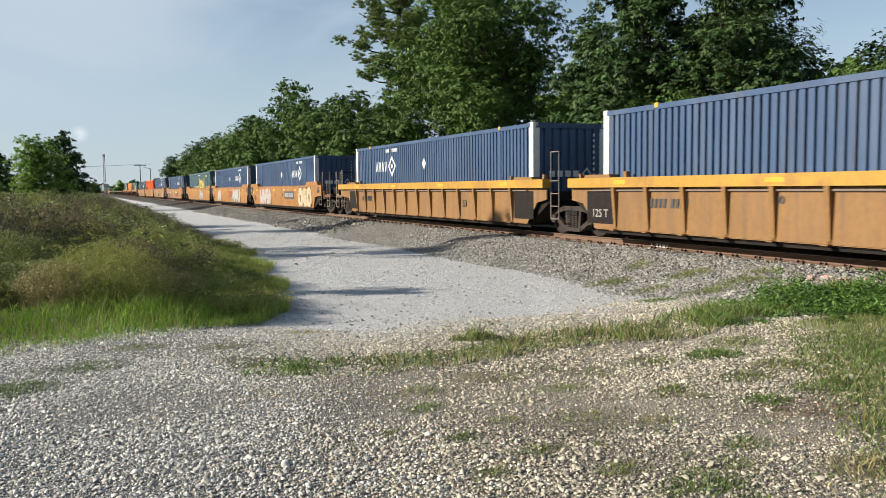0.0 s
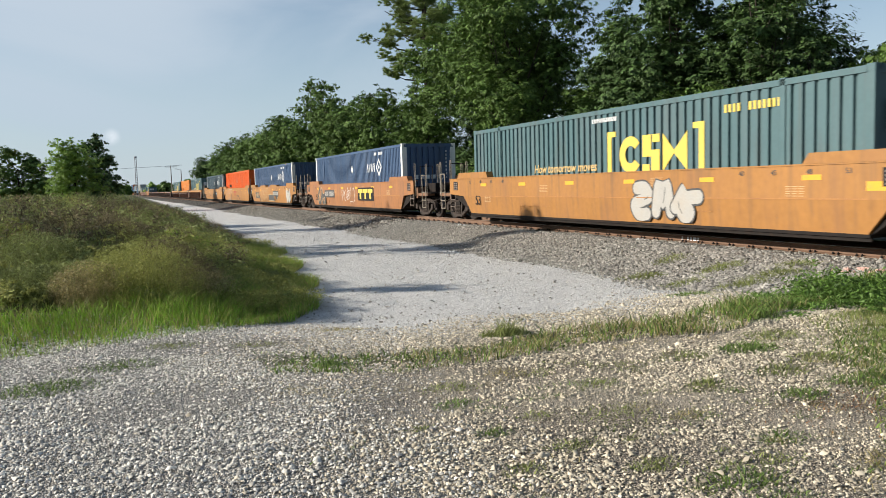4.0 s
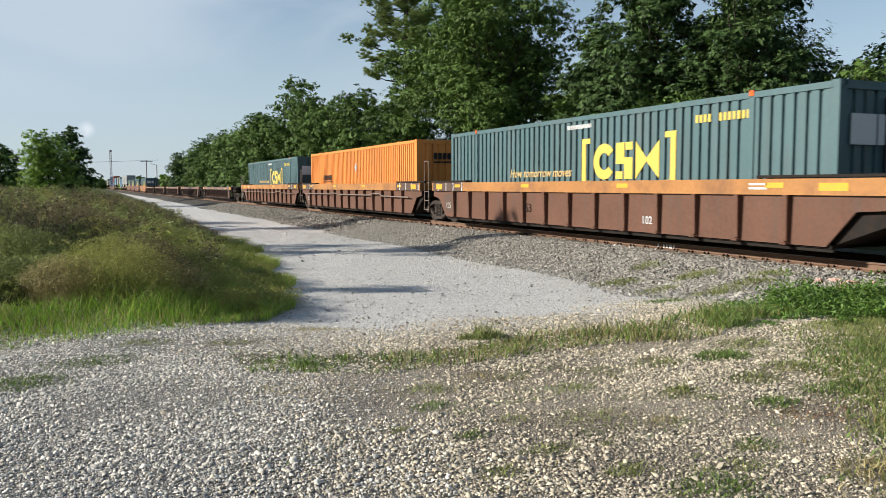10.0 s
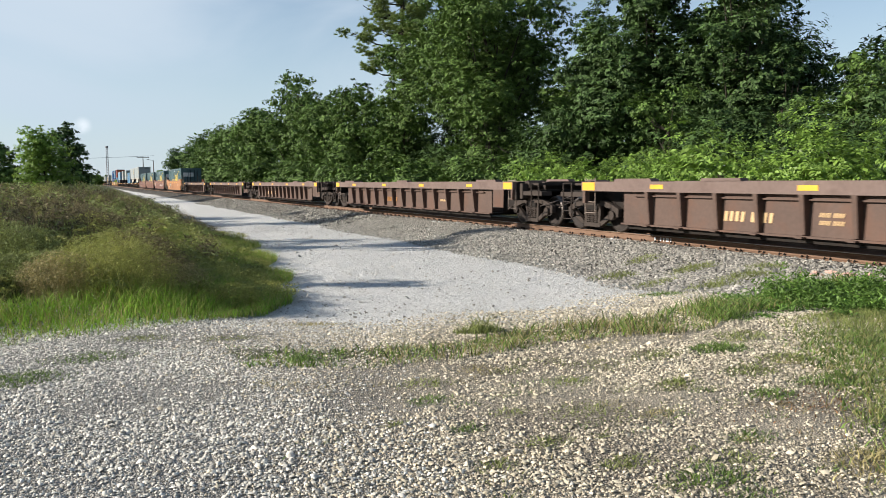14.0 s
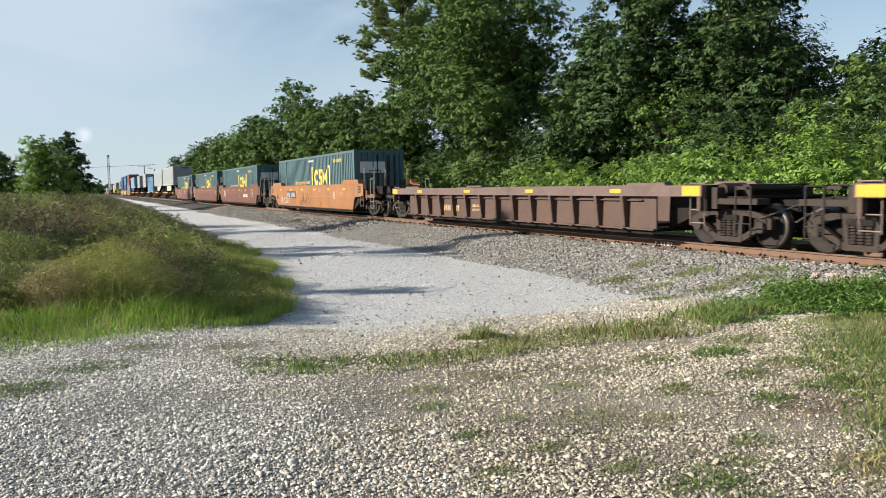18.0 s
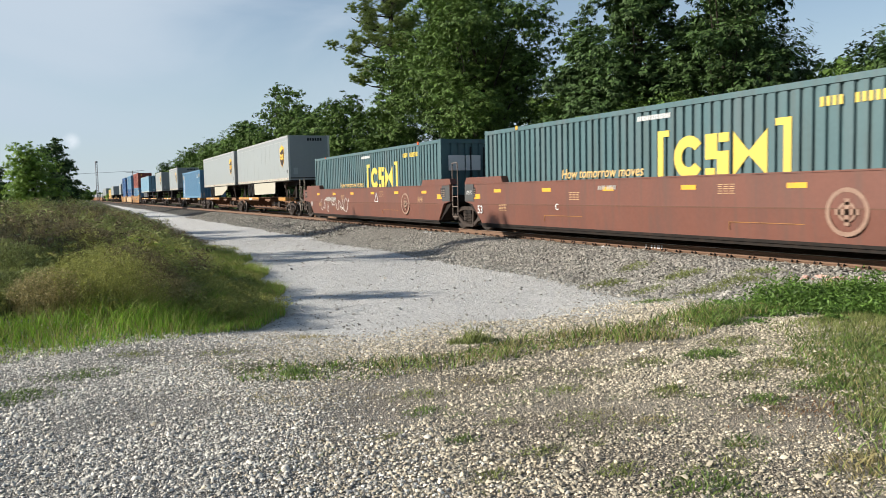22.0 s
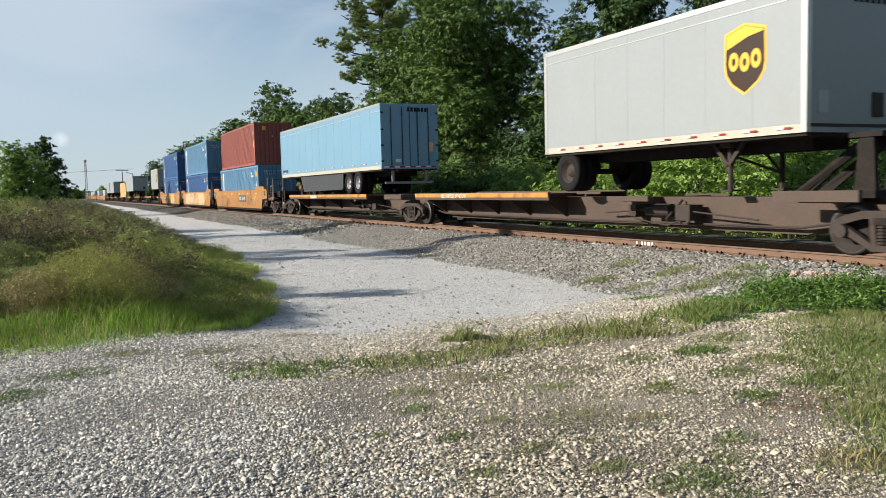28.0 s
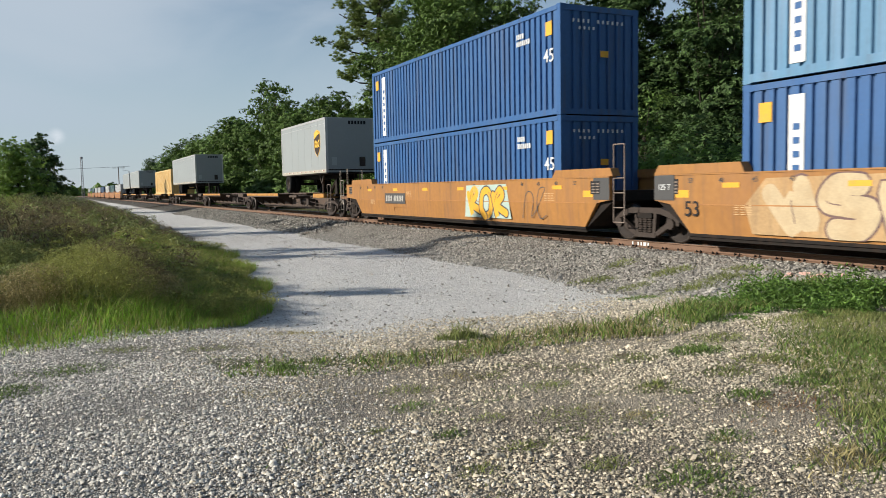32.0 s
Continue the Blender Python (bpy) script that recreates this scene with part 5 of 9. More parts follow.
def container(u_front, length, z, colour, label, group="", posts=None, width=2.59, height=2.89, marks=(), iso=False, castings=None):
    """A box u_front metres down the line at its leading end. Its base is z above the rails."""
    box = thing("container", label, "container", group)
    mat = M[colour]
    post = M[posts] if posts else mat
    h = length / 2
    hw = width / 2

    def side():
        g = Geo()
        return g.add(*corrugated(length - 0.34, height - 0.30, deep=0.056, pitch={"navy": 0.21, "slate": 0.21, "orange": 0.225, "amber": 0.225}.get(colour, 0.278))).mesh("side_panel", mat)

    def end():
        return Geo().add(*corrugated(width - 0.3, height - 0.30, axis="x", pitch=0.3)).mesh("front_panel", mat)
    ks = (length, colour, height)
    for s in (-1, 1):
        o = part("side_panel", cached(("cside", ks), side), box, loc=(s * (hw - 0.02), 0, 0.17))
        if s > 0:
            o.rotation_euler[2] = math.pi
        o = part("end_panel", cached(("cend", ks, width), end), box, loc=(0, s * (h - 0.03), 0.17))
        if s > 0:
            o.rotation_euler[2] = math.pi
        part("top_rail", cached(("trail", ks), lambda: Geo().box(-0.05, 0.05, -h + 0.15, h - 0.15, height - 0.14, height - 0.02).mesh("top_rail", mat)), box, loc=(s * (hw - 0.045), 0, 0))
        part("bottom_rail", cached(("brail", ks), lambda: Geo().box(-0.05, 0.05, -h + 0.15, h - 0.15, 0.02, 0.18).mesh("bottom_rail", mat)), box, loc=(s * (hw - 0.045), 0, 0))
        bar_me = cached(("head", ks, width), lambda: Geo().box(-hw + 0.1, hw - 0.1, -0.06, 0.06, 0.0, 0.15).mesh("end_header", mat))
        part("end_header", bar_me, box, loc=(0, s * (h - 0.06), height - 0.16))
        part("end_sill", bar_me, box, loc=(0, s * (h - 0.06), 0.015))
        for sy in (-1, 1):
            post_ob = part("corner_post", cached(("post", post.name, height), lambda: Geo().box(*((-0.085, 0.135, -0.085, 0.135) if posts else (-0.085, 0.085, -0.085, 0.085)), 0.1, height - 0.1).box(-0.09, 0.09, -0.09, 0.09, 0, 0.118).box(-0.09, 0.09, -0.09, 0.09, height - 0.118, height).mesh("corner_post", post)),
                 box, (posts or "").replace("_", " ") and "pale corner post", (s * (hw - 0.09), sy * (h - 0.09), 0))
            post_ob.scale = (-s, -sy, 1)
    part("roof", cached(("croof", ks, width), lambda: Geo().box(-hw + 0.05, hw - 0.05, -h + 0.08, h - 0.08, height - 0.06, height - 0.025).mesh("roof", mat)), box)
    part("base", cached(("cbase", length, width), lambda: Geo().box(-hw + 0.1, hw - 0.1, -h + 0.12, h - 0.12, 0.03, 0.14).mesh("base", M["sooty"])), box)
    # wider lifting posts inside the ends of the long boxes
    if not iso:
        for s in (-1, 1):
            for sx in (-1, 1):
                part("lift_post", cached(("lift", colour, height), lambda: Geo().box(-0.04, 0.04, -0.07, 0.07, 0.02, height + 0.004).mesh("lift_post", mat)), box, loc=(sx * (hw - 0.035), s * 6.06, 0))
                if castings:
                    part("lift_casting", cached(("cast", castings), lambda: Geo().box(-0.045, 0.045, -0.06, 0.06, -0.05, 0.06).mesh("lift_casting", M[castings])), box, "coloured lifting corner", (sx * (hw - 0.03), s * 6.06, height - 0.05))
    moving(box, u_front + h, z)
    for f in marks:
        f(box, hw, h, height)
    return box


def diamond_mark_back(box, hw, h, height):
    diamond_mark(box, hw, h, height, True)


def diamond_mark(box, hw, h, height, back=False):
    """White ring-diamond emblem with block bars beside it, and a small placard."""
    cy, cz = (h - 4.7 if back else -h + 3.4), height - 0.95

    def dia(r, y=cy):
        return [(y + r, cz), (y, cz + r), (y - r, cz), (y, cz - r)]
    quads = []
    a, b = dia(0.44), dia(0.31)
    for i in range(4):
        quads.append([a[i], a[(i + 1) % 4], b[(i + 1) % 4], b[i]])
    quads.append(dia(0.12))
    y0 = cy + 1.95
    for i in range(4):
        yy = y0 - i * 0.36
        up = 1 if i % 2 else -1
        quads.append([(yy - p, cz + up * q) for p, q in ((0.0, 0.21), (0.06, 0.21), (0.135, -0.08), (0.21, 0.21), (0.27, 0.21), (0.165, -0.21), (0.105, -0.21))])
    for k, piece in enumerate([quads[:4]] + [[q] for q in quads[4:]]):
        side_shape(box, "emblem", piece, -hw + 0.016, M["lettering"], "white piece of a diamond emblem", key=("diamond_mark", back, k), proud=0.012)
    side_shape(box, "number_bars", bars_row(cy + 0.7, height - 0.36, 0.14, 4) + bars_row(cy, height - 0.36, 0.14, 6), -hw + 0.016, M["lettering"], "small white marks", key=("navy_bars", back), proud=0.012)
    q = [(0.55 * k[0], 0.62 * k[1]) for k in ((0.33, 0), (0, 0.36), (-0.33, 0), (0, -0.36))]
    side_shape(box, "placard", [[(a - 0.05, b + height - 0.95) for a, b in q]], -hw + 0.014, M["pale_post"], "pale diamond placard", key="placard", proud=0.014)
    # the same marks on the leading end
    white = M["lettering"]
    end_blocks(box, -h - 0.002, [(x, x + 0.06, 2.5 - i * 0.17, 2.59 - i * 0.17) for i in range(8) for x in (0.80, 1.02)], white, "white marks")
    end_blocks(box, -h - 0.002, [(-0.75 + i * 0.28, -0.55 + i * 0.28, 1.3, 1.48) for i in range(4)], white, "white block emblem")
    def rhomb():
        r0, r1 = [(0.17, 0), (0, 0.19), (-0.17, 0), (0, -0.19)], [(0.11, 0), (0, 0.125), (-0.11, 0), (0, -0.125)]
        v = [(p, d, q) for d in (-0.006, 0.0) for p, q in r0 + r1]
        f = []
        for i in range(4):
            j = (i + 1) % 4
            f += [(i, j, 4 + j, 4 + i), (8 + i, 12 + i, 12 + j, 8 + j), (i, 8 + i, 8 + j, j), (4 + i, 4 + j, 12 + j, 12 + i)]
        return Geo().add(v, f).mesh("end_emblem", white)
    part("end_emblem", cached("end_rhomb", rhomb), box, "white open diamond", (0.58, -h - 0.002, 1.39))


def end_blocks(parent, y, blocks, mat, label):
    """Small painted oblongs (x0, x1, z0, z1) on a leading end."""
    for x0, x1, z0, z1 in blocks:
        w, t = round(x1 - x0, 4), round(z1 - z0, 4)
        part("mark_bar", cached(("end_block", w, t, mat.name), lambda: Geo().box(0, w, -0.006, 0, 0, t).mesh("mark_bar", mat)), parent, label, (x0, y, z0))


def bracket_mark(slogan=True):
    """A broad yellow block emblem between square brackets, a slogan, small marks."""
    def put(box, hw, h, height):
        cz = height - 1.25
        y = -h + 6.05
        q = []
        for s, e in ((1, 1.75), (-1, -1.75)):
            q += [[(y + e + s * a, cz + b) for a, b in ((0.09, -0.62), (0.09, 0.62), (-0.28, 0.62), (-0.28, 0.48), (-0.09, 0.48), (-0.09, -0.48), (-0.28, -0.48), (-0.28, -0.62))]]
        # three block forms: an open ring, a slotted block, a bow-tie
        q += ring(y + 0.85, cz, 0.22, 0.46, 20, 1.0)[:8] + ring(y + 0.85, cz, 0.22, 0.46, 20, 1.0)[12:]
        q += [oblong(y + 0.02, y + 0.36, cz - 0.08, cz + 0.45), oblong(y - 0.30, y + 0.02, cz - 0.45, cz + 0.08), oblong(y - 0.30, y - 0.02, cz + 0.26, cz + 0.45), oblong(y + 0.08, y + 0.36, cz - 0.45, cz - 0.26)]
        q += [[(y - 0.42, cz - 0.45), (y - 0.42, cz + 0.45), (y - 0.86, cz)][::-1], [(y - 1.28, cz + 0.45), (y - 1.28, cz - 0.45), (y - 0.78, cz)][::-1]]
        for k, (i, j) in enumerate(((0, 1), (1, 2), (2, 18), (18, 20), (20, 21), (21, 22), (22, 23), (23, 24))):
            side_shape(box, "emblem", q[i:j], -hw + 0.016, M["logo_yellow"], "yellow square bracket" if k < 2 else "yellow block form", key=("bracket_mark", k), proud=0.012)
        side_shape(box, "number_bars", bars_row(-h + 3.6, height - 0.52, 0.17, 4) + bars_row(-h + 2.9, height - 0.52, 0.17, 7), -hw + 0.016, M["logo_yellow"], "small yellow marks", key="teal_bars", proud=0.012)
        side_shape(box, "caution_bars", bars_row(-h + 8.6, height - 0.35, 0.11, 14), -hw + 0.016, M["lettering"], "small pale marks", key="teal_caution", proud=0.012)
        letter_side(box, "How tomorrow moves", -hw + 0.006, -h + 10.1, cz - 0.25, 0.36, M["tan"], "pale yellow slanting slogan", 0.2)
        part("door_window", cached("door_window", lambda: Geo().box(-1.0, -0.35, -0.012, 0, 1.75, 2.3).box(-0.3, 0.3, -0.012, 0, 1.75, 2.3).mesh("door_window", M["lettering"])), box, "pale square panels on the end", (0.0, -h - 0.004, 0))
        part("door_bar", cached("door_bars", lambda: Geo().rod((0.45, 0, 0.3), (0.45, 0, 2.6), 0.03).rod((0.8, 0, 0.3), (0.8, 0, 2.6), 0.03).rod((-0.1, 0, 0.3), (-0.1, 0, 2.6), 0.03).mesh("door_bar", M["black"])), box, "locking bars", (0, -h - 0.01, 0))
    return put


def block_mark(box, hw, h, height):
    """Dark slanted block marks low on the side, a placard, marks on the end."""
    q = bars_row(h - 2.6, 1.35, 0.27, 8, lean=-0.05) + [oblong(h - 4.3, h - 2.6, 1.24, 1.29)]
    side_shape(box, "number_bars", q, -hw + 0.016, M["black"], "dark slanted block mark", proud=0.012)
    q = [(0.17, 0), (0, 0.22), (-0.17, 0), (0, -0.22)]
    side_shape(box, "placard", [[(a - 0.25, b + height - 0.95) for a, b in q]], -hw + 0.014, M["glass_grey"], "silver diamond placard", key="block_placard", proud=0.014)

    end_blocks(box, -h - 0.003, [(-0.55 + i * 0.2, -0.40 + i * 0.2, 2.1, 2.36) for i in range(8)] + [(-0.55, 1.05, 1.96, 2.02)], M["black"], "dark block marks")


def stripe_mark(text=None):
    """A tall white stripe near the rear, yellow corner plates, figures."""
    def put(box, hw, h, height):
        side_shape(box, "stripe", [oblong(h - 1.42, h - 1.08, 0.25, height - 0.3)], -hw + 0.016, M["lettering"], "tall white stripe", key=("stripe", height), proud=0.014)
        side_shape(box, "number_bars", [oblong(h - 1.33, h - 1.18, 0.45 + k * 0.25, 0.57 + k * 0.25) for k in range(7)], -hw + 0.002, M["blue"], "blue upright marks", proud=0.006)
        for y in (h - 0.55, -h + 0.55):
            side_shape(box, "corner_plate", [oblong(y - 0.15, y + 0.15, height - 0.75, height - 0.38)], -hw + 0.016, M["yellow_mark"], "yellow plate", proud=0.016, key=("cplate", y))
        letter_side(box, "45", -hw + 0.002, -h + 0.55, height - 1.3, 0.5, M["lettering"])
        end_blocks(box, -h - 0.004, [(0.0, 0.26, 1.55, 1.72)], M["yellow_mark"] if text is None else M["ash"], "small plate")
        side_shape(box, "number_bars", bars_row(-h + 2.2, height - 0.6, 0.14, 4) + bars_row(-h + 2.2, height - 0.8, 0.14, 7), -hw + 0.016, M["lettering"], "small white marks", key="stripe_bars", proud=0.014)
        end_blocks(box, -h - 0.004, [(-0.9 + i * 0.16, -0.85 + i * 0.16, 2.43, 2.52) for i in range(11) if i != 4] + [(-0.7 + i * 0.15, -0.65 + i * 0.15, 2.25, 2.33) for i in range(4)], M["lettering"], "small white marks")
    return put


# -- spine cars --
def spine_platform(u0, u1, ends, label, group, tags=(), deck0=-0.2, steel="spine"):
    """One platform of a spine car between the truck centres u0 and u1; ends: which ends carry a truck and coupler."""
    car = thing("spine_car", label, "railcar", group)
    mid, half = (u0 + u1) / 2, (u1 - u0) / 2
    ky = (round(half, 2), deck0, steel)

    def spine():
        g = Geo()
        e = half - 0.9
        g.prism([(-half, 0.78), (-e - 0.2, 0.70), (-e + 1.3, 0.28), (e - 1.3, 0.28), (e + 0.2, 0.70), (half, 0.78), (half, 1.02), (-half, 1.02)], -0.32, 0.32)
        return g.mesh("centre_spine", M[steel])
    part("centre_spine", cached(("spine", ky), spine), car)
    # wheel decks towards the rear, with brackets under them
    d0, d1 = deck0, half - 1.1

    def deck():
        g = Geo().box(-0.45, 0.45, d0, d1, 1.08, 1.14)
        g.box(-0.47, -0.41, d0, d1, 0.95, 1.18)
        return g.mesh("wheel_deck", M[steel])

    def edge():
        return Geo().box(-0.50, -0.474, d0, d1, 1.03, 1.17).mesh("deck_edge", M["deck_yellow"])

    def bracket():
        return Geo().prism([(-0.06, 1.07), (-0.06, 0.6), (0.02, 0.58), (0.42, 1.0), (0.42, 1.07)], -0.04, 0.04, axis=0).mesh("bracket", M[steel])
    for s in (-1, 1):
        o = part("wheel_deck", cached(("deck", ky), deck), car, "", (s * 0.86, 0, 0))
        e = part("deck_edge", cached(("edge", ky), edge), car, "worn yellow deck edge", (s * 0.86, 0, 0))
        if s > 0:
            o.scale[0] = e.scale[0] = -1
        for i in range(5):
            y = d0 + 0.6 + (d1 - d0 - 1.2) * i / 4
            part("bracket", cached(("bracket", steel), lambda: Geo().add(
                [(-0.85, -0.03, 1.07), (-0.85, 0.03, 1.07), (0, 0.03, 1.07), (0, -0.03, 1.07), (-0.85, -0.03, 0.98), (-0.85, 0.03, 0.98), (0, 0.03, 0.45), (0, -0.03, 0.45)],
                [(0, 1, 2, 3), (4, 7, 6, 5), (0, 4, 5, 1), (2, 6, 7, 3), (1, 5, 6, 2), (0, 3, 7, 4)]).mesh("bracket", M[steel])), car, loc=(s * 0.32, y, 0)).scale[0] = 1 if s < 0 else -1
    # side steps and pockets at the front
    pm = M["deck_yellow"] if "front_free" in ends else M[steel]
    part("side_pocket", cached(("pocket", pm.name), lambda: Geo().box(-1.25, 1.25, -0.35, 0.35, 0.92, 1.14).box(-1.3, -1.2, -0.9, 0.9, 0.95, 1.15).box(1.2, 1.3, -0.9, 0.9, 0.95, 1.15).mesh("side_pocket", pm)), car, "container pedestal", (0, -half + 1.3, 0))

    part("train_pipe", cached(("train_pipe", ky), lambda: Geo().path([(-0.5, -half + 0.8, 0.62), (-0.5, -half + 2.2, 0.42), (-0.52, 0.0, 0.4), (-0.5, half - 2.0, 0.42), (-0.5, half - 0.7, 0.62)], 0.03).mesh("train_pipe", M["truck_steel"])), car, "brake pipe")
    part("brake_rigging", cached("rigging", rigging), car, "brake cylinder, valves and levers", (0, -half * 0.42, 0))
    part("bolster_beam", cached(("bolster_beam", steel), lambda: Geo().box(-1.28, 1.28, -0.16, 0.16, 0.86, 1.02).box(-1.3, -1.2, -0.75, 0.75, 0.94, 1.06).box(1.2, 1.3, -0.75, 0.75, 0.94, 1.06).mesh("bolster_beam", M[steel])), car, "cross beam with container pedestals", (0, -half * 0.35, 0))

    for at in [e for e in ends if e in ("hitch", "rear_hitch")]:
        stand = part("hitch_stand", cached("hitch", lambda: Geo().box(-0.5, 0.5, -0.35, 0.35, 2.08, 2.17).box(-0.46, 0.46, -0.05, 0.05, 1.85, 2.08).mesh("hitch_stand", M["sooty"])), car, "trailer hitch stand", (0, -half + 0.9 if at == "hitch" else half - 0.6, 0))
        stand.scale[1] = 1 if at == "hitch" else -1
        part("hitch_foot", cached("hitch_foot", lambda: Geo().box(-0.6, 0.6, -0.3, 0.3, 1.0, 1.12).mesh("hitch_foot", M["sooty"])), stand)
        for s in (-1, 1):
            part("hitch_leg", cached("hitch_leg", lambda: Geo().prism([(-0.22, 1.02), (0.22, 1.02), (0.12, 2.1), (-0.16, 2.1)], -0.05, 0.05).mesh("hitch_leg", M["sooty"])), stand, loc=(s * 0.42, 0, 0))
            part("hitch_strut", cached("hitch_strut", lambda: Geo().prism([(1.35, 1.02), (1.7, 1.02), (0.3, 2.0), (0.08, 2.0)], -0.04, 0.04).mesh("hitch_strut", M["sooty"])), stand, loc=(s * 0.3, 0, 0))
            part("hitch_jack", cached(("hitch_jack", s), lambda: Geo().rod((s * 0.35, 1.6, 1.02), (s * 0.28, 0.1, 2.0), 0.08).mesh("hitch_jack", M["sooty"])), stand)
    for e, s in (("front", -1), ("rear", 1)):
        if e in ends:
            truck(car, s * half)
    for e, s in (("front_free", -1), ("rear_free", 1)):
        if e in ends:
            coupler(car, s * (half + 1.45), s)
            part("end_step", cached("spine_step", lambda: Geo().path([(-1.3, 0, 0.4), (-1.3, 0, 1.6), (-1.3, 0.5, 1.6), (-1.3, 0.5, 0.4), (-1.3, 0, 0.4)], 0.015).rod((-1.3, 0, 0.7), (-1.3, 0.5, 0.7), 0.014).mesh("end_step", M["pale_pipe"])), car, "thin end step with a grab iron", (0, s * (half + 0.5) - 0.25, 0))
            part("end_sill", cached(("spine_end", steel), lambda: Geo().box(-0.3, 0.3, -1.1, 1.1, 0.74, 1.0).mesh("end_sill", M[steel])), car, loc=(0, s * (half + 0.6), 0))
    moving(car, mid)
    for f in tags:
        f(car)
    return car


def rigging():
    g = Geo().cyl((-0.62, 0.3, 0.72), 0.15, 0.4, 1, 12).box(-0.85, -0.45, -0.9, -0.45, 0.5, 0.85).box(-0.7, -0.4, 1.1, 1.35, 0.55, 0.9)
    g.rod((-0.65, 0.7, 0.72), (-0.6, 2.4, 0.62), 0.025).rod((-0.75, -0.9, 0.7), (-0.6, -2.6, 0.55), 0.02).rod((-0.9, -0.2, 0.5), (-0.4, -0.2, 0.95), 0.03)
    g.path([(-0.8, -0.6, 0.5), (-0.85, -0.2, 0.38), (-0.7, 0.5, 0.42), (-0.65, 1.2, 0.5)], 0.02)
    return g.mesh("brake_rigging", M["truck_steel"])


# -- road trailers --
def trailer(u_front, length, skin, label, skirt=None, wheels_back=None, doors_front=True, shield=False, base=2.2, height=2.72, z=0.0, axles=2, backwards=False):
    """A van trailer riding on a spine car; its leading end is u_front metres down the line, its floor is 'base' above the rails."""
    tr = thing("semi_trailer", label, "trailer", "trailers on the spine cars")
    h, hw = length / 2, 1.295
    mat = M[skin]

    def side():
        g = Geo().box(0.0, 0.05, -h, h, 0.16, height - 0.10)
        return g.mesh("side_wall", mat)
    for s in (-1, 1):
        o = part("side_wall", cached(("tside", skin, length), side), tr, loc=(s * hw, 0, base))
        if s > 0:
            o.scale[0] = -1
        if s < 0:
            for i in range(1, int(length / 1.24)):
                part("panel_seam", cached(("seam", skin, height), lambda: Geo().box(-0.003, 0.0, -0.012, 0.012, 0.2, height - 0.12).mesh("panel_seam", mat)), tr, loc=(s * hw, -h + i * 1.24, base))
            rv = Geo()
            for k in range(int(length / 0.31)):
                rv.box(-0.006, 0, -h + 0.2 + k * 0.31, -h + 0.215 + k * 0.31, height - 0.16, height - 0.145)
            rv.box(-0.008, 0, -h + 0.02, h - 0.02, height - 0.32, height - 0.30)
            part("rivet_line", cached(("rivets", length), lambda: rv.mesh("rivet_line", M["aluminium"])), tr, loc=(s * hw, 0, base))
        part("bottom_rail", cached(("trb", length), lambda: Geo().box(-0.02, 0.06, -h, h, 0.0, 0.165).mesh("bottom_rail", M["skirt"])), tr, "pale bottom rail", (s * (hw - 0.02), 0, base))
        part("top_rail", cached(("trt", length, skin), lambda: Geo().box(-0.03, 0.05, -h, h, height - 0.11, height).mesh("top_rail", M["aluminium"] if skin == "white" else M["white"])), tr, "", (s * (hw - 0.02), 0, base))
        part("end_wall", cached(("tend", skin), lambda: Geo().box(-hw + 0.03, hw - 0.03, -0.04, 0.04, 0.0, height - 0.02).mesh("end_wall", mat)), tr, loc=(0, s * (h - 0.04), base))
        for sx in (-1, 1):
            part("corner_post", cached(("tpost", skin), lambda: Geo().box(-0.06, 0.06, -0.06, 0.06, 0, height).mesh("corner_post", M["aluminium"] if skin == "white" else mat)), tr, loc=(sx * (hw - 0.05), s * (h - 0.055), base))
    part("roof", cached(("troof", length), lambda: Geo().box(-hw + 0.02, hw - 0.02, -h + 0.02, h - 0.02, height - 0.04, height - 0.01).mesh("roof", M["aluminium"])), tr, loc=(0, 0, base))
    part("floor", cached(("tfloor", length), lambda: Geo().box(-hw + 0.05, hw - 0.05, -h + 0.03, h - 0.03, -0.06, 0.05).box(-0.5, -0.35, -h + 0.5, h - 0.5, -0.28, -0.06).box(0.35, 0.5, -h + 0.5, h - 0.5, -0.28, -0.06).mesh("floor", M["sooty"])), tr, loc=(0, 0, base))
    # reflective tape on the rail
    y = -h + 0.3
    while y < h - 0.5:
        for dy, mark, lab in ((0.0, "reflect_red", "red reflective tape"), (0.18, "pale_post", "white reflective tape")):
            part("reflective_tape", cached(("tape", mark), lambda: Geo().box(-0.026, -0.0205, 0, 0.17, 0.08, 0.115).mesh("reflective_tape", M[mark])), tr, lab, (-hw - (0.0 if skin != "ice_blue" else -0.018), y + dy, base + (0.0 if skin != "ice_blue" else 0.17)))
        y += 1.5 if skin == "ice_blue" else 0.8
    if skin == "ice_blue":
        side_shape(tr, "number_bars", bars_row(h - 0.35, base + 0.26, 0.16, 10), -hw, M["black"], "small dark marks")
    # wheels
    wb = wheels_back if wheels_back is not None else h - 2.4
    def tyre():
        n = 28
        prof = [(-0.13, 0.30), (-0.15, 0.40), (-0.14, 0.49), (-0.11, 0.515), (0.11, 0.515), (0.14, 0.49), (0.15, 0.40), (0.13, 0.30)]
        m = len(prof)
        v = [(p[0], p[1] * math.cos(2 * math.pi * i / n), p[1] * math.sin(2 * math.pi * i / n)) for i in range(n) for p in prof]
        f = [(i * m + j, i * m + j + 1, ((i + 1) % n) * m + j + 1, ((i + 1) % n) * m + j) for i in range(n) for j in range(m - 1)]
        return Geo().add(v, f).mesh("tyre", M["rubber"], True)
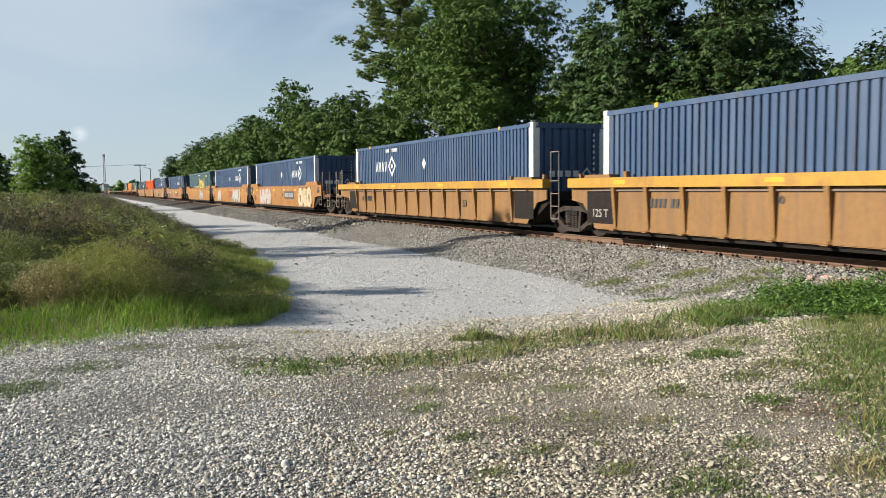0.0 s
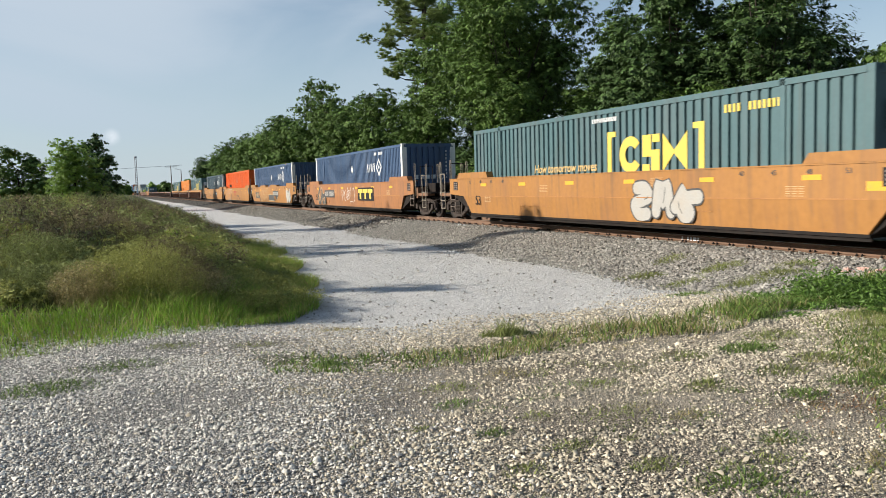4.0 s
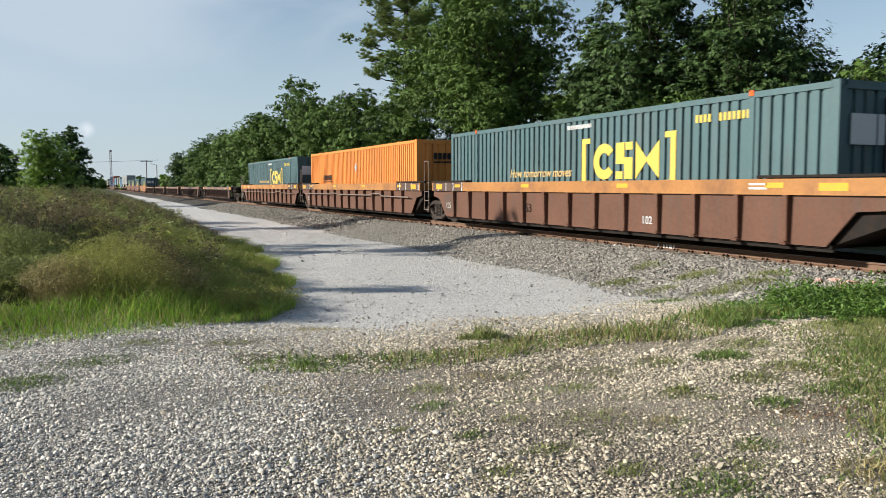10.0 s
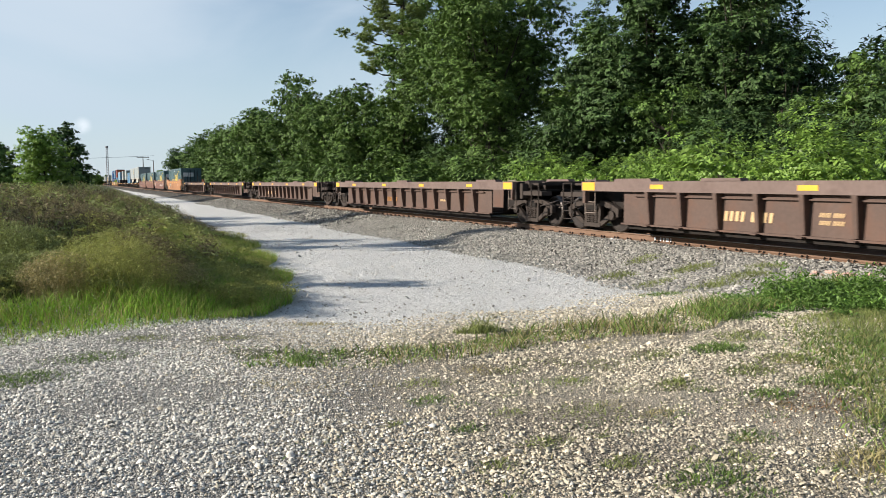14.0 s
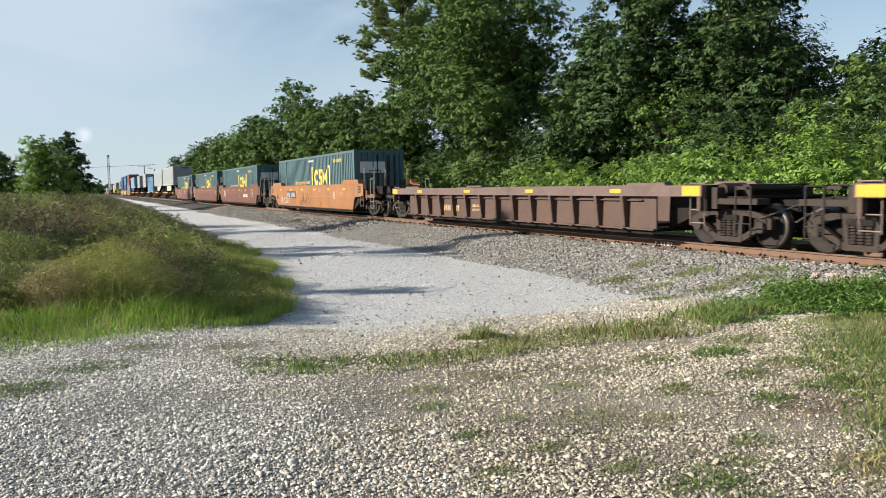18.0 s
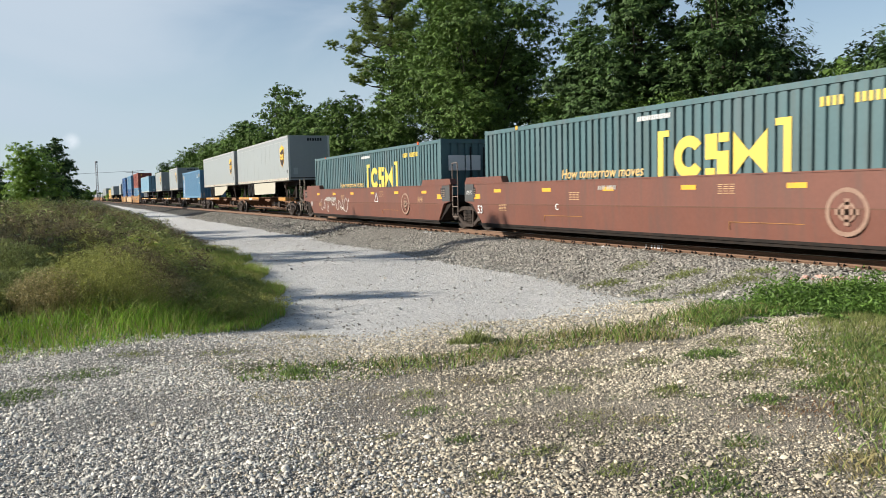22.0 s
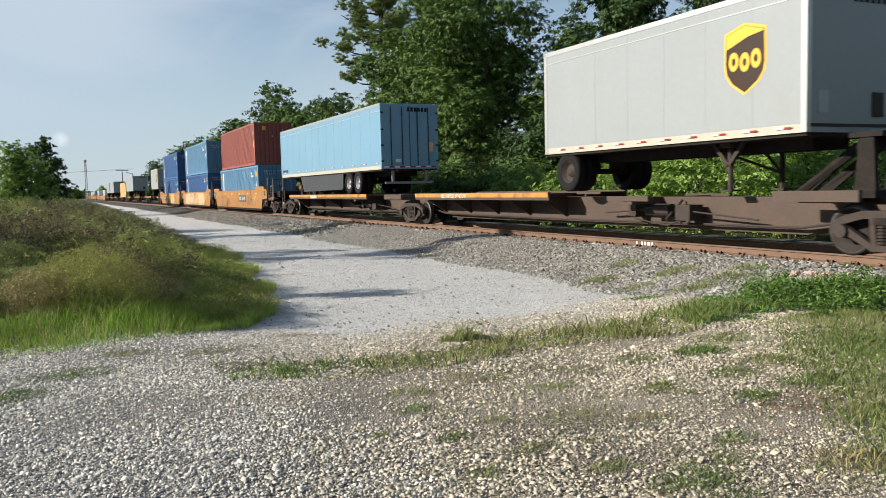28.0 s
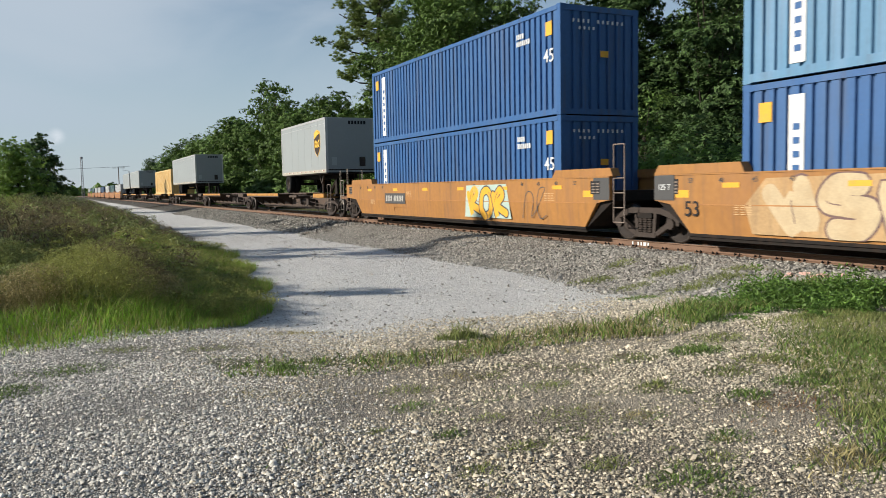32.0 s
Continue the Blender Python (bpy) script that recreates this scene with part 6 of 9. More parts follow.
    def rim():
        n = 24
        prof = [(-0.12, 0.30), (-0.10, 0.27), (-0.02, 0.25), (0.0, 0.12), (-0.08, 0.10), (-0.08, 0.0)]
        m = len(prof)
        v = [(p[0], p[1] * math.cos(2 * math.pi * i / n), p[1] * math.sin(2 * math.pi * i / n)) for i in range(n) for p in prof]
        f = [(i * m + j, i * m + j + 1, ((i + 1) % n) * m + j + 1, ((i + 1) % n) * m + j) for i in range(n) for j in range(m - 1)]
        return Geo().add(v, f).mesh("rim", M["mast"] if backwards else (M["truck_steel"] if axles == 1 else M["sooty"]), True)
    ys = [wb] if axles == 1 else [wb - 0.62, wb + 0.62]
    for y in ys:
        part("axle", cached("taxle", lambda: Geo().cyl((0, 0, 0), 0.07, 1.1, 0, 8).box(-0.6, -0.4, -0.35, 0.35, 0.0, 0.45).box(0.4, 0.6, -0.35, 0.35, 0, 0.45).mesh("axle", M["sooty"])), tr, loc=(0, y, 1.70))
        for s in (-1, 1):
            for k, off in enumerate((1.08, 0.76)):
                w = part("tyre", cached("tyre", tyre), tr, "black tyre", (s * off, y, 1.70))
                if s > 0:
                    w.rotation_euler[2] = math.pi
                if k == 0:
                    part("rim", cached(("rim", axles, backwards), rim), w, "pale steel rim" if backwards else "dark steel rim")
    # landing legs
    ly = -h + (2.9 if length > 10 else 2.3)
    if backwards:
        ly = h - 3.5
    gear = part("landing_gear", cached("landing", lambda: Geo().prism([(-0.5, 2.2), (-0.05, 1.66), (0.02, 1.72), (-0.4, 2.2)], -0.84, -0.76).prism([(0.4, 2.2), (-0.02, 1.72), (0.05, 1.66), (0.5, 2.2)], -0.84, -0.76).box(-0.9, 0.9, -0.16, 0.16, 2.05, 2.19).mesh("landing_gear", M["truck_steel"])), tr, "splayed braces of the landing legs", (0, ly, 0))
    for s in (-1, 1):
        part("landing_leg", cached("landing_leg", lambda: Geo().rod((0, 0, 1.15), (0, 0, 2.2), 0.06).mesh("landing_leg", M["truck_steel"])), gear, loc=(s * 0.75, 0, 0))
        part("foot_plate", cached("foot_plate", lambda: Geo().box(-0.15, 0.15, -0.15, 0.15, 1.14, 1.18).mesh("foot_plate", M["truck_steel"])), gear, loc=(s * 0.75, 0, 0))
        part("brace", cached(("brace", s), lambda: Geo().rod((s * 0.75, 0, 1.5), (s * 0.6, 0.55, 2.2), 0.035).mesh("brace", M["truck_steel"])), gear)
    part("brace", cached("cross_brace", lambda: Geo().rod((-0.75, 0, 1.9), (0.75, 0, 1.5), 0.03).mesh("brace", M["truck_steel"])), gear)
    if skirt:
        taper = u_front > 460 and not backwards
        a, b = (ys[1] + 0.75, ly - 0.9) if backwards else (ly + 1.1, ys[0] - 0.75)
        part("side_skirt", cached(("skirt", skirt, length, taper), lambda: Geo().prism([(a - 0.05, base - 0.04), (a + 0.02, base - (0.30 if taper else 0.68)), (a + (2.6 if taper else 0.14), base - 0.80), (b - 0.04, base - 0.86), (b + (0.5 if backwards else 0.05), base - 0.04)], -0.02, 0.02).mesh("side_skirt", M[skirt])), tr, "long side skirt", (-hw + 0.08, 0, 0))
    # end fittings on the leading end
    steel = M["truck_steel"]
    face = -h - 0.001
    if doors_front:
        part("document_box", cached("document_box", lambda: Geo().box(-0.125, 0.125, -0.012, 0, 0, 0.4).mesh("document_box", M["glass_grey"])), tr, "grey flat box on the end", (-0.875, face, base + 0.35))
        part("hose_box", cached("hose_box", lambda: Geo().box(-0.15, 0.15, -0.03, 0, 0, 0.45).mesh("hose_box", steel)), tr, "dark box with hose fittings", (0.6, face, base + 0.3))
        part("bumper_strip", cached("bumper_strip", lambda: Geo().box(-1.2, 1.2, -0.01, 0, 0, 0.06).mesh("bumper_strip", steel)), tr, "dark strip", (0, face, base + 0.1))
    else:
        for x in (-0.85, -0.35, 0.35, 0.85):
            part("door_bar", cached(("trailer_door_bar", height), lambda: Geo().rod((0, -0.03, 0.15), (0, -0.03, height - 0.15), 0.02).mesh("door_bar", steel)), tr, "steel locking bar", (x, face, base))
        for zz in (0.3, 0.95, 1.6, 2.3):
            for x in (-1.25, 1.25):
                part("hinge", cached("trailer_hinge", lambda: Geo().box(-0.06, 0.06, -0.03, 0, 0, 0.07).mesh("hinge", steel)), tr, "", (x, face, base + zz))
        part("door_seam", cached(("door_seam", height), lambda: Geo().box(-0.015, 0.015, -0.012, 0, 0.1, height - 0.1).mesh("door_seam", steel)), tr, "", (0, face, base))
        guard = part("rear_bumper", cached("rear_bumper", lambda: Geo().box(-1.1, 1.1, -0.05, 0.05, -0.62, -0.52).mesh("rear_bumper", M["mast"])), tr, "low steel rear bumper", (0, -h + 0.15, base))
        for x in (-0.75, 0.75):
            part("bumper_post", cached("bumper_post", lambda: Geo().box(-0.05, 0.05, -0.04, 0.04, -0.53, 0.0).mesh("bumper_post", M["mast"])), guard, loc=(x, 0, 0))
        for k in range(10):
            part("reflective_tape", cached(("end_tape", k % 2), lambda: Geo().box(-0.12, 0.12, -0.006, 0, 0, 0.06).mesh("reflective_tape", M["reflect_red"] if k % 2 else M["lettering"])), tr, "red and white reflective tape", (-1.08 + k * 0.24, face, base + 0.06))
        for x in (-0.62, 0.62):
            part("tail_lamp", cached("tail_lamp", lambda: Geo().cyl((0, 0, 0), 0.06, 0.015, 1, 12).mesh("tail_lamp", M["reflect_red"])), tr, "red round lamp", (x, face, base + 0.02 - 0.09))
        part("door_sign", cached("door_sign", lambda: Geo().box(-0.11, 0.11, -0.008, 0, 0, 0.4).mesh("door_sign", M["tan"])), tr, "tan paper sign", (0.95, face, base + 0.72))
        part("door_sign", cached("white_sign", lambda: Geo().box(-0.12, 0.12, -0.008, 0, 0, 0.14).mesh("door_sign", M["lettering"])), tr, "small white sign", (-0.55, face, base + 0.28))
    # dark numbers on the end
    def nb():
        g = Geo()
        for i in range(6):
            g.box(-0.1 + i * 0.16, 0.01 + i * 0.16, -0.006, 0, height - 0.33, height - 0.16)
        return g.mesh("number_bars", M["black"])
    part("number_bars", cached("tr_end_bars", nb), tr, "dark number bars", (0, -h - 0.003, base))
    if shield:
        cy, cz = -h + (1.6 if length > 10 else 1.42), base + height * 0.55
        k = 0.60
        outer = [(cy + 0.78 * k, cz + 0.86 * k), (cy + 0.80 * k, cz - 0.1 * k), (cy + 0.74 * k, cz - 0.42 * k), (cy + 0.52 * k, cz - 0.72 * k), (cy, cz - 1.05 * k), (cy - 0.52 * k, cz - 0.72 * k), (cy - 0.74 * k, cz - 0.42 * k), (cy - 0.80 * k, cz - 0.1 * k), (cy - 0.78 * k, cz + 0.86 * k), (cy, cz + 1.08 * k)]
        big = [(cy + (p[0] - cy) * 1.1, cz + (p[1] - cz) * 1.08) for p in outer]
        side_shape(tr, "shield_border", [big[::-1]], -hw - 0.003, M["shield_gold"], "gold border of a shield emblem", proud=0.003)
        side_shape(tr, "shield", [outer[::-1]], -hw - 0.006, M["shield_brown"], "dark brown shield emblem", proud=0.005)
        sweep = [(cy + 0.76 * k, cz + 0.40 * k), (cy + 0.76 * k, cz + 0.85 * k), (cy, cz + 1.06 * k), (cy - 0.76 * k, cz + 0.85 * k), (cy - 0.76 * k, cz + 0.80 * k), (cy - 0.1 * k, cz + 0.70 * k)]
        side_shape(tr, "shield_sweep", [sweep[::-1]], -hw - 0.010, M["shield_gold"], "gold sweep", proud=0.004)
        q = []
        for i in range(3):
            q += ring(cy + (0.46 - 0.46 * i) * k, cz - 0.02 * k - (0.06 * k if i == 1 else 0), 0.13 * k, 0.31 * k, 18, 0.66)
        side_shape(tr, "shield_blocks", q, -hw - 0.010, M["shield_gold"], "gold block forms", proud=0.004)
        if length > 12:
            letter_side(tr, "53'", -hw - 0.003, -h + 0.42, base + 0.5, 0.26, M["black"])
    moving(tr, u_front + h)
    return tr


# ---- the make-up of the train, from its leading end ----
L53, L45, L40 = 16.15, 13.72, 12.19
G3 = "well cars of the train"
BOX_Z = 0.33


def three(mids, style, label, pitch, tags=((), (), ()), top=1.55, first="free", last="free"):
    for i, u in enumerate(mids):
        f = first if i == 0 else "hang"
        r = last if i == len(mids) - 1 else "joint"
        well_unit(u, style, f, r, label, G3, tags[i], top, pitch)


def boxed(mid, colour, label, posts=None, marks=(), castings=None):
    container(mid - L53 / 2, L53, BOX_Z, colour, label, "long containers in the well cars", posts, marks=marks, castings=castings)


def round_mark(y, z, r, mat="lettering"):
    def put(car):
        side_shape(car, "round_emblem", ring(y, z, r * 0.82, r) + [oblong(y - r * 0.55, y + r * 0.55, z - 0.05, z + 0.05), oblong(y - 0.05, y + 0.05, z - r * 0.55, z + r * 0.55)] + ring(y, z, r * 0.3, r * 0.42), -SIDE - 0.001, M[mat], "pale round emblem")
    return put


def triangle(y, z, s=0.2):
    def put(car):
        side_shape(car, "warning_triangle", stroke([(y - s, z - s * 0.8), (y + s, z - s * 0.8), (y, z + s), (y - s, z - s * 0.8)], 0.03), -SIDE - 0.001, M["lettering"], "white outlined triangle")
    return put


NAVY = "navy blue corrugated container with pale corner posts"
TEAL = "grey-green corrugated container with a yellow bracket emblem"
OCHRE_CAR = "smooth-sided ochre well car streaked with dirt"
three([8.45, 28.0], "rib_yellow", "ribbed ochre-yellow well car with pipes along its side", 19.55, ((plate_bars(6.0, 0.85, 0.2, 9, False, "panel_grey", 0.028), figure("40", 2.3, 1.05, 0.22, "panel_grey", 0.028)), (plate_bars(6.6, 0.8, 0.2, 9, False, "panel_grey", 0.028), figure("53", -4.0, 0.8, 0.34, "panel_grey", 0.028))), first="hang")
boxed(8.45, "navy", NAVY, "pale_post", (diamond_mark,), "yellow_mark")
boxed(28.0, "navy", NAVY, "pale_post", (diamond_mark_back,), "yellow_mark")
three([51.4, 70.8, 90.2], "yellow", OCHRE_CAR, 19.4, (
    (plate_bars(-1.65, 0.85, 0.27, 11), figure("A", -1.0, 0.98, 0.3), tag(5.85, 0.85, 3.4, 1.1, "ash", "dusty_red", 5, 3), tag(-5.0, 0.85, 2.9, 1.2, "cream", "panel_grey", 3, 4), figure("53", 7.6, 0.75, 0.45), figure("C", 1.0, 0.95, 0.2)),
    (figure("C", 1.55, 0.98, 0.24), figure("53", 7.7, 0.72, 0.45), block_logo(-0.2, 0.72, 2.0, 0.5, "dusty_red"), tag(-2.35, 0.88, 3.3, 1.2, "ash", "panel_grey", 3, 8), figure("48", -6.7, 1.28, 0.18), figure("40", -6.0, 1.28, 0.18), tag(5.6, 0.85, 2.0, 1.0, "ash", "cream", 2, 12, "wild")),
    (tag(-1.5, 0.85, 2.4, 0.9, "ash", "panel_grey", 3, 21), figure("53", 7.4, 0.75, 0.45))))
boxed(51.4, "navy", NAVY, "pale_post", (diamond_mark,))
boxed(70.8, "navy", NAVY, "pale_post", (diamond_mark,), "yellow_mark")
boxed(90.2, "teal", TEAL, None, (bracket_mark(),))
well_unit(113.95, "ochre", "free", "free", "smooth-sided faded brown-orange well car", G3, (plate_bars(5.2, 0.86, 0.25, 11), block_logo(-1.75, 0.72, 2.5, 0.5, "logo_yellow", "black"), tag(1.5, 0.9, 2.6, 0.95, "pale_post", "pale_post", 5, 32, "line"), tag(6.95, 0.88, 1.85, 1.15, "panel_grey", "buff", 2, 36, "wild"), figure("53", 7.25, 0.75, 0.5), figure("53", 7.5, 1.33, 0.15), figure("45", 6.9, 1.33, 0.15)))
boxed(113.95, "navy", NAVY, "pale_post", (diamond_mark,))
three([137.3, 156.65, 176.05], "yellow", OCHRE_CAR, 19.4, (
    (plate_bars(-1.5, 0.86, 0.25, 11), sill_plates((1.6, 4.2), (-3.2, -0.2)), patch(((4.4, 0.36), (4.7, 0.58), (6.6, 0.58), (6.75, 1.1), (4.9, 1.1), (4.6, 0.7), (4.2, 0.36)), "panel_grey"), tag(6.2, 0.9, 1.2, 0.45, "cream", "cream", 3, 40, "line"), tag(4.4, 0.88, 3.7, 1.2, "yellow", "cream", 4, 41, "wild"), patch(((0.4, 0.42), (0.5, 0.9), (-1.6, 0.95), (-1.9, 0.42)), "panel_grey", "cream"), sweep_line(((-2.0, 0.4), (-2.4, 0.9), (-2.9, 1.45)), 0.12, "panel_grey"), sweep_line(((-2.6, 0.5), (-2.6, 1.0), (-3.0, 1.2), (-3.4, 0.95), (-3.2, 0.6), (-2.9, 0.5)), 0.05, "cream"), patch(((-2.7, 0.55), (-2.75, 0.85), (-3.3, 0.85), (-3.35, 0.6)), "panel_grey"), tag(-6.6, 0.85, 1.5, 1.05, "ash", "panel_grey", 2, 42), figure("53", 7.6, 0.8, 0.45)),
    (tag(5.8, 0.88, 2.4, 1.05, "chord", "ash", 3, 51), block_logo(1.0, 0.75, 1.9, 0.5, "dusty_red"), sweep_line(((3.0, 0.4), (2.9, 0.8), (2.5, 0.8), (2.4, 0.4)), 0.1, "panel_grey"), sweep_line(((-1.5, 0.36), (-1.6, 0.8), (-2.3, 0.68), (-3.1, 0.38)), 0.14, "panel_grey"), patch(((0.5, 0.62), (0.2, 0.62), (0.3, 0.38)), "panel_grey"), patch(((-1.3, 1.35), (-1.4, 1.1), (-1.9, 1.4)), "panel_grey"), tag(4.0, 1.25, 1.8, 0.4, "mint", "mint", 3, 55, "line"), figure("C", -2.05, 1.05, 0.22), figure("53", 7.7, 0.72, 0.45)),
    (plate_bars(-1.9, 0.86, 0.25, 11), tag(4.6, 1.1, 2.6, 0.6, "cream", "cream", 4, 61, "line"), sweep_line(((7.2, 1.45), (6.4, 0.9), (5.8, 0.62), (5.5, 0.8), (5.6, 1.0)), 0.06, "panel_grey"), sweep_line(((4.7, 1.3), (4.4, 0.9), (4.3, 0.45)), 0.06, "panel_grey"), sweep_line(((3.6, 1.2), (3.1, 0.75), (2.6, 0.85), (2.5, 1.3)), 0.09, "panel_grey"), sweep_line(((1.5, 1.45), (1.4, 0.9), (1.6, 0.4)), 0.07, "panel_grey"), sweep_line(((-0.6, 0.38), (0.1, 0.85), (-0.9, 0.75), (-1.9, 0.36)), 0.15, "panel_grey"), sweep_line(((0.2, 1.25), (-0.1, 0.95), (-0.5, 1.25), (-0.9, 1.0), (-1.2, 1.25), (-2.6, 1.2)), 0.03, "cream"), tag(-3.6, 1.25, 1.6, 0.4, "cream", "cream", 3, 63, "line"), figure("53", 7.6, 0.75, 0.45))))
boxed(137.3, "navy", NAVY, "pale_post", (diamond_mark,), "yellow_mark")
boxed(156.65, "orange", "bright orange corrugated container with dark block marks", None, (block_mark,))
boxed(176.05, "slate", "dark slate corrugated container with pale corner posts", "pale_post", (diamond_mark,))
three([199.3, 218.8, 238.15], "rib_brown", "ribbed rusty brown well car with a faded orange top chord", 19.5, ((figure("102", -3.2, 0.55, 0.26, "lettering", 0.028), figure("53", 2.2, 0.7, 0.36, "sooty", 0.028)), (), ()), top=1.48)
boxed(199.3, "teal", TEAL, None, (bracket_mark(),), "orange")
boxed(218.72, "amber", "faded amber corrugated container with dark block marks", None, (block_mark,))
boxed(238.15, "teal", TEAL, None, (bracket_mark(),), "orange")
for i in range(5):
    well_unit(262.4 + 21.8 * i, "empty", "free", "free", "empty low well car of weathered grey-brown steel", "empty well cars of the train",
              (plate_bars(4.2, 0.5, 0.2, 9, False, "buff", -0.05), plate_bars(1.9, 0.66, 0.08, 9, False, "buff", -0.05), plate_bars(1.9, 0.52, 0.08, 9, False, "buff", -0.05)) if i % 2 == 0 else (plate_bars(2.0, 0.5, 0.18, 9, False, "chord", -0.05), plate_bars(-3.5, 0.6, 0.08, 9, False, "buff", -0.05)), 1.30, 21.8, 14.7)
well_unit(372.7, "ochre", "free", "free", "smooth-sided faded brown-orange well car", G3, (plate_bars(5.1, 0.86, 0.26, 11), tag(6.85, 0.65, 2.5, 0.45, "lettering", "lettering", 6, 71, "line"), tag(2.0, 0.8, 2.2, 0.8, "black", "sooty", 3, 72, "line"), triangle(-5.2, 1.0), figure("53", 7.9, 0.85, 0.4)))
boxed(372.7, "teal", TEAL, None, (bracket_mark(),), "orange")


three([396.35, 416.0, 435.5], "maroon", "smooth-sided red-brown well car with white stencils", 19.6, (
    (round_mark(5.9, 1.0, 0.34), figure("A", -1.7, 0.78, 0.26, "lettering"), plate_bars(-3.3, 0.74, 0.25, 10, False, "pale_post"), triangle(-7.0, 1.0)),
    (figure("53", 8.1, 0.72, 0.36, "lettering"), plate_bars(1.8, 1.3, 0.1, 10, False), figure("C", 3.65, 0.85, 0.24, "lettering"), round_mark(-5.2, 0.85, 0.42, "faint_mark")),
    (figure("53", 8.2, 0.8, 0.3, "lettering"), plate_bars(5.5, 0.95, 0.22, 10, False), figure("B", 1.9, 1.0, 0.2, "lettering"), tag(6.6, 0.8, 4.6, 0.7, "pale_post", "pale_post", 7, 81, "line"), triangle(-1.85, 1.12), round_mark(-5.1, 0.88, 0.42, "faint_mark"))), top=1.57)
for u, c in ((396.35, None), (416.0, "yellow_mark"), (435.5, "orange")):
    boxed(u, "teal", TEAL, None, (bracket_mark(),), c)

SPINE = "brown spine car with worn yellow wheel decks"
GS = "spine cars of the train"


def deck_words(text, y, size=0.17):
    def put(car):
        letter_side(car, text, -1.363, y, 1.07, size, M["pale_post"], "pale stencilled words")
    return put


def deck_bars(y, n=10):
    def put(car):
        side_shape(car, "number_bars", bars_row(y, 0.99, 0.15, n), -1.361, M["pale_post"], "pale stencilled marks")
    return put


spine_platform(450.0, 466.3, ("front", "rear", "front_free", "hitch"), SPINE, GS, (deck_bars(3.0, 9),), steel="rust_spine")
spine_platform(466.3, 483.0, ("rear", "rear_free", "hitch"), SPINE, GS, (deck_words("ALL PURPOSE SPINE CAR", 3.6),), steel="rust_spine")
spine_platform(486.0, 502.6, ("front", "rear", "front_free"), SPINE, GS, (deck_bars(3.0, 9),))
spine_platform(502.6, 522.3, ("rear", "hitch"), SPINE, GS, (deck_bars(4.5, 10),))
spine_platform(522.3, 542.15, ("rear", "hitch"), SPINE, GS, (deck_words("ALL PURPOSE SPINE CAR", 5.6),))
spine_platform(542.15, 560.25, ("rear", "rear_free", "rear_hitch"), SPINE, GS, (deck_bars(3.6, 10),), -4.9)
VAN_LABEL = "white van trailer with a brown and gold shield emblem"
trailer(449.3, 16.15, "white", VAN_LABEL, "skirt", wheels_back=3.75, shield=True)
trailer(466.9, 16.15, "white", VAN_LABEL, "skirt", wheels_back=3.75, shield=True)
container(486.0, L45, 1.16, "sky_blue", "pale blue corrugated container with white figures on a spine car", "short containers", None, marks=(stripe_mark(),), iso=True)
trailer(504.7, 8.7, "white", "short " + VAN_LABEL, None, wheels_back=3.4, shield=True, axles=1)
trailer(523.75, 8.45, "white", "short " + VAN_LABEL, None, wheels_back=3.3, shield=True, axles=1)
trailer(544.5, 16.4, "ice_blue", "ice-blue van trailer with dark skirts and red-white tape", "dark_skirt", wheels_back=-4.35, doors_front=False, backwards=True)
three([574.1, 594.1, 614.0], "yellow", "smooth-sided ochre well car covered with graffiti", 19.95, (
    (plate_bars(-1.3, 0.82, 0.27, 11), figure("53", 8.2, 0.72, 0.45), figure("A", -0.85, 0.9, 0.28), tag(6.0, 0.70, 2.4, 0.75, "yellow", "panel_grey", 4, 91), tag(5.4, 1.2, 2.2, 0.5, "ochre", "ochre", 3, 94, "line"), tag(3.5, 0.72, 1.3, 0.6, "yellow", "panel_grey", 4, 95, "line"), tag(-4.2, 0.9, 1.5, 0.8, "ochre", "panel_grey", 4, 92, "line"), tag(-5.7, 0.85, 0.9, 0.5, "mint", "mint", 3, 93, "line")),
    (patch(((6.4, 0.36), (6.6, 0.9), (6.1, 1.42), (0.8, 1.5), (-5.2, 1.46), (-6.0, 1.0), (-5.6, 0.36)), "wash"), tag(6.0, 0.88, 5.4, 1.1, "cream", "lilac_grey", 5, 101), patch(((0.5, 1.0), (0.2, 1.35), (-0.9, 1.3), (-0.8, 0.95)), "dusty_red", "lilac_grey"), tag(0.1, 0.80, 1.8, 0.8, "buff", "lilac_grey", 2, 103, "wild"), tag(-2.0, 0.9, 3.2, 1.05, "cream", "buff", 3, 102), figure("53", 8.0, 0.8, 0.45)),
    (plate_bars(5.1, 0.85, 0.22, 11), patch(((-1.7, 0.4), (-1.8, 1.4), (-4.3, 1.42), (-4.6, 0.4)), "mint"), tag(-1.9, 0.85, 2.4, 1.0, "yellow_mark", "panel_grey", 3, 111, "wild"), tag(-5.2, 0.85, 1.4, 1.0, "ochre", "panel_grey", 2, 112, "line"))))
GB = "stacked short containers"


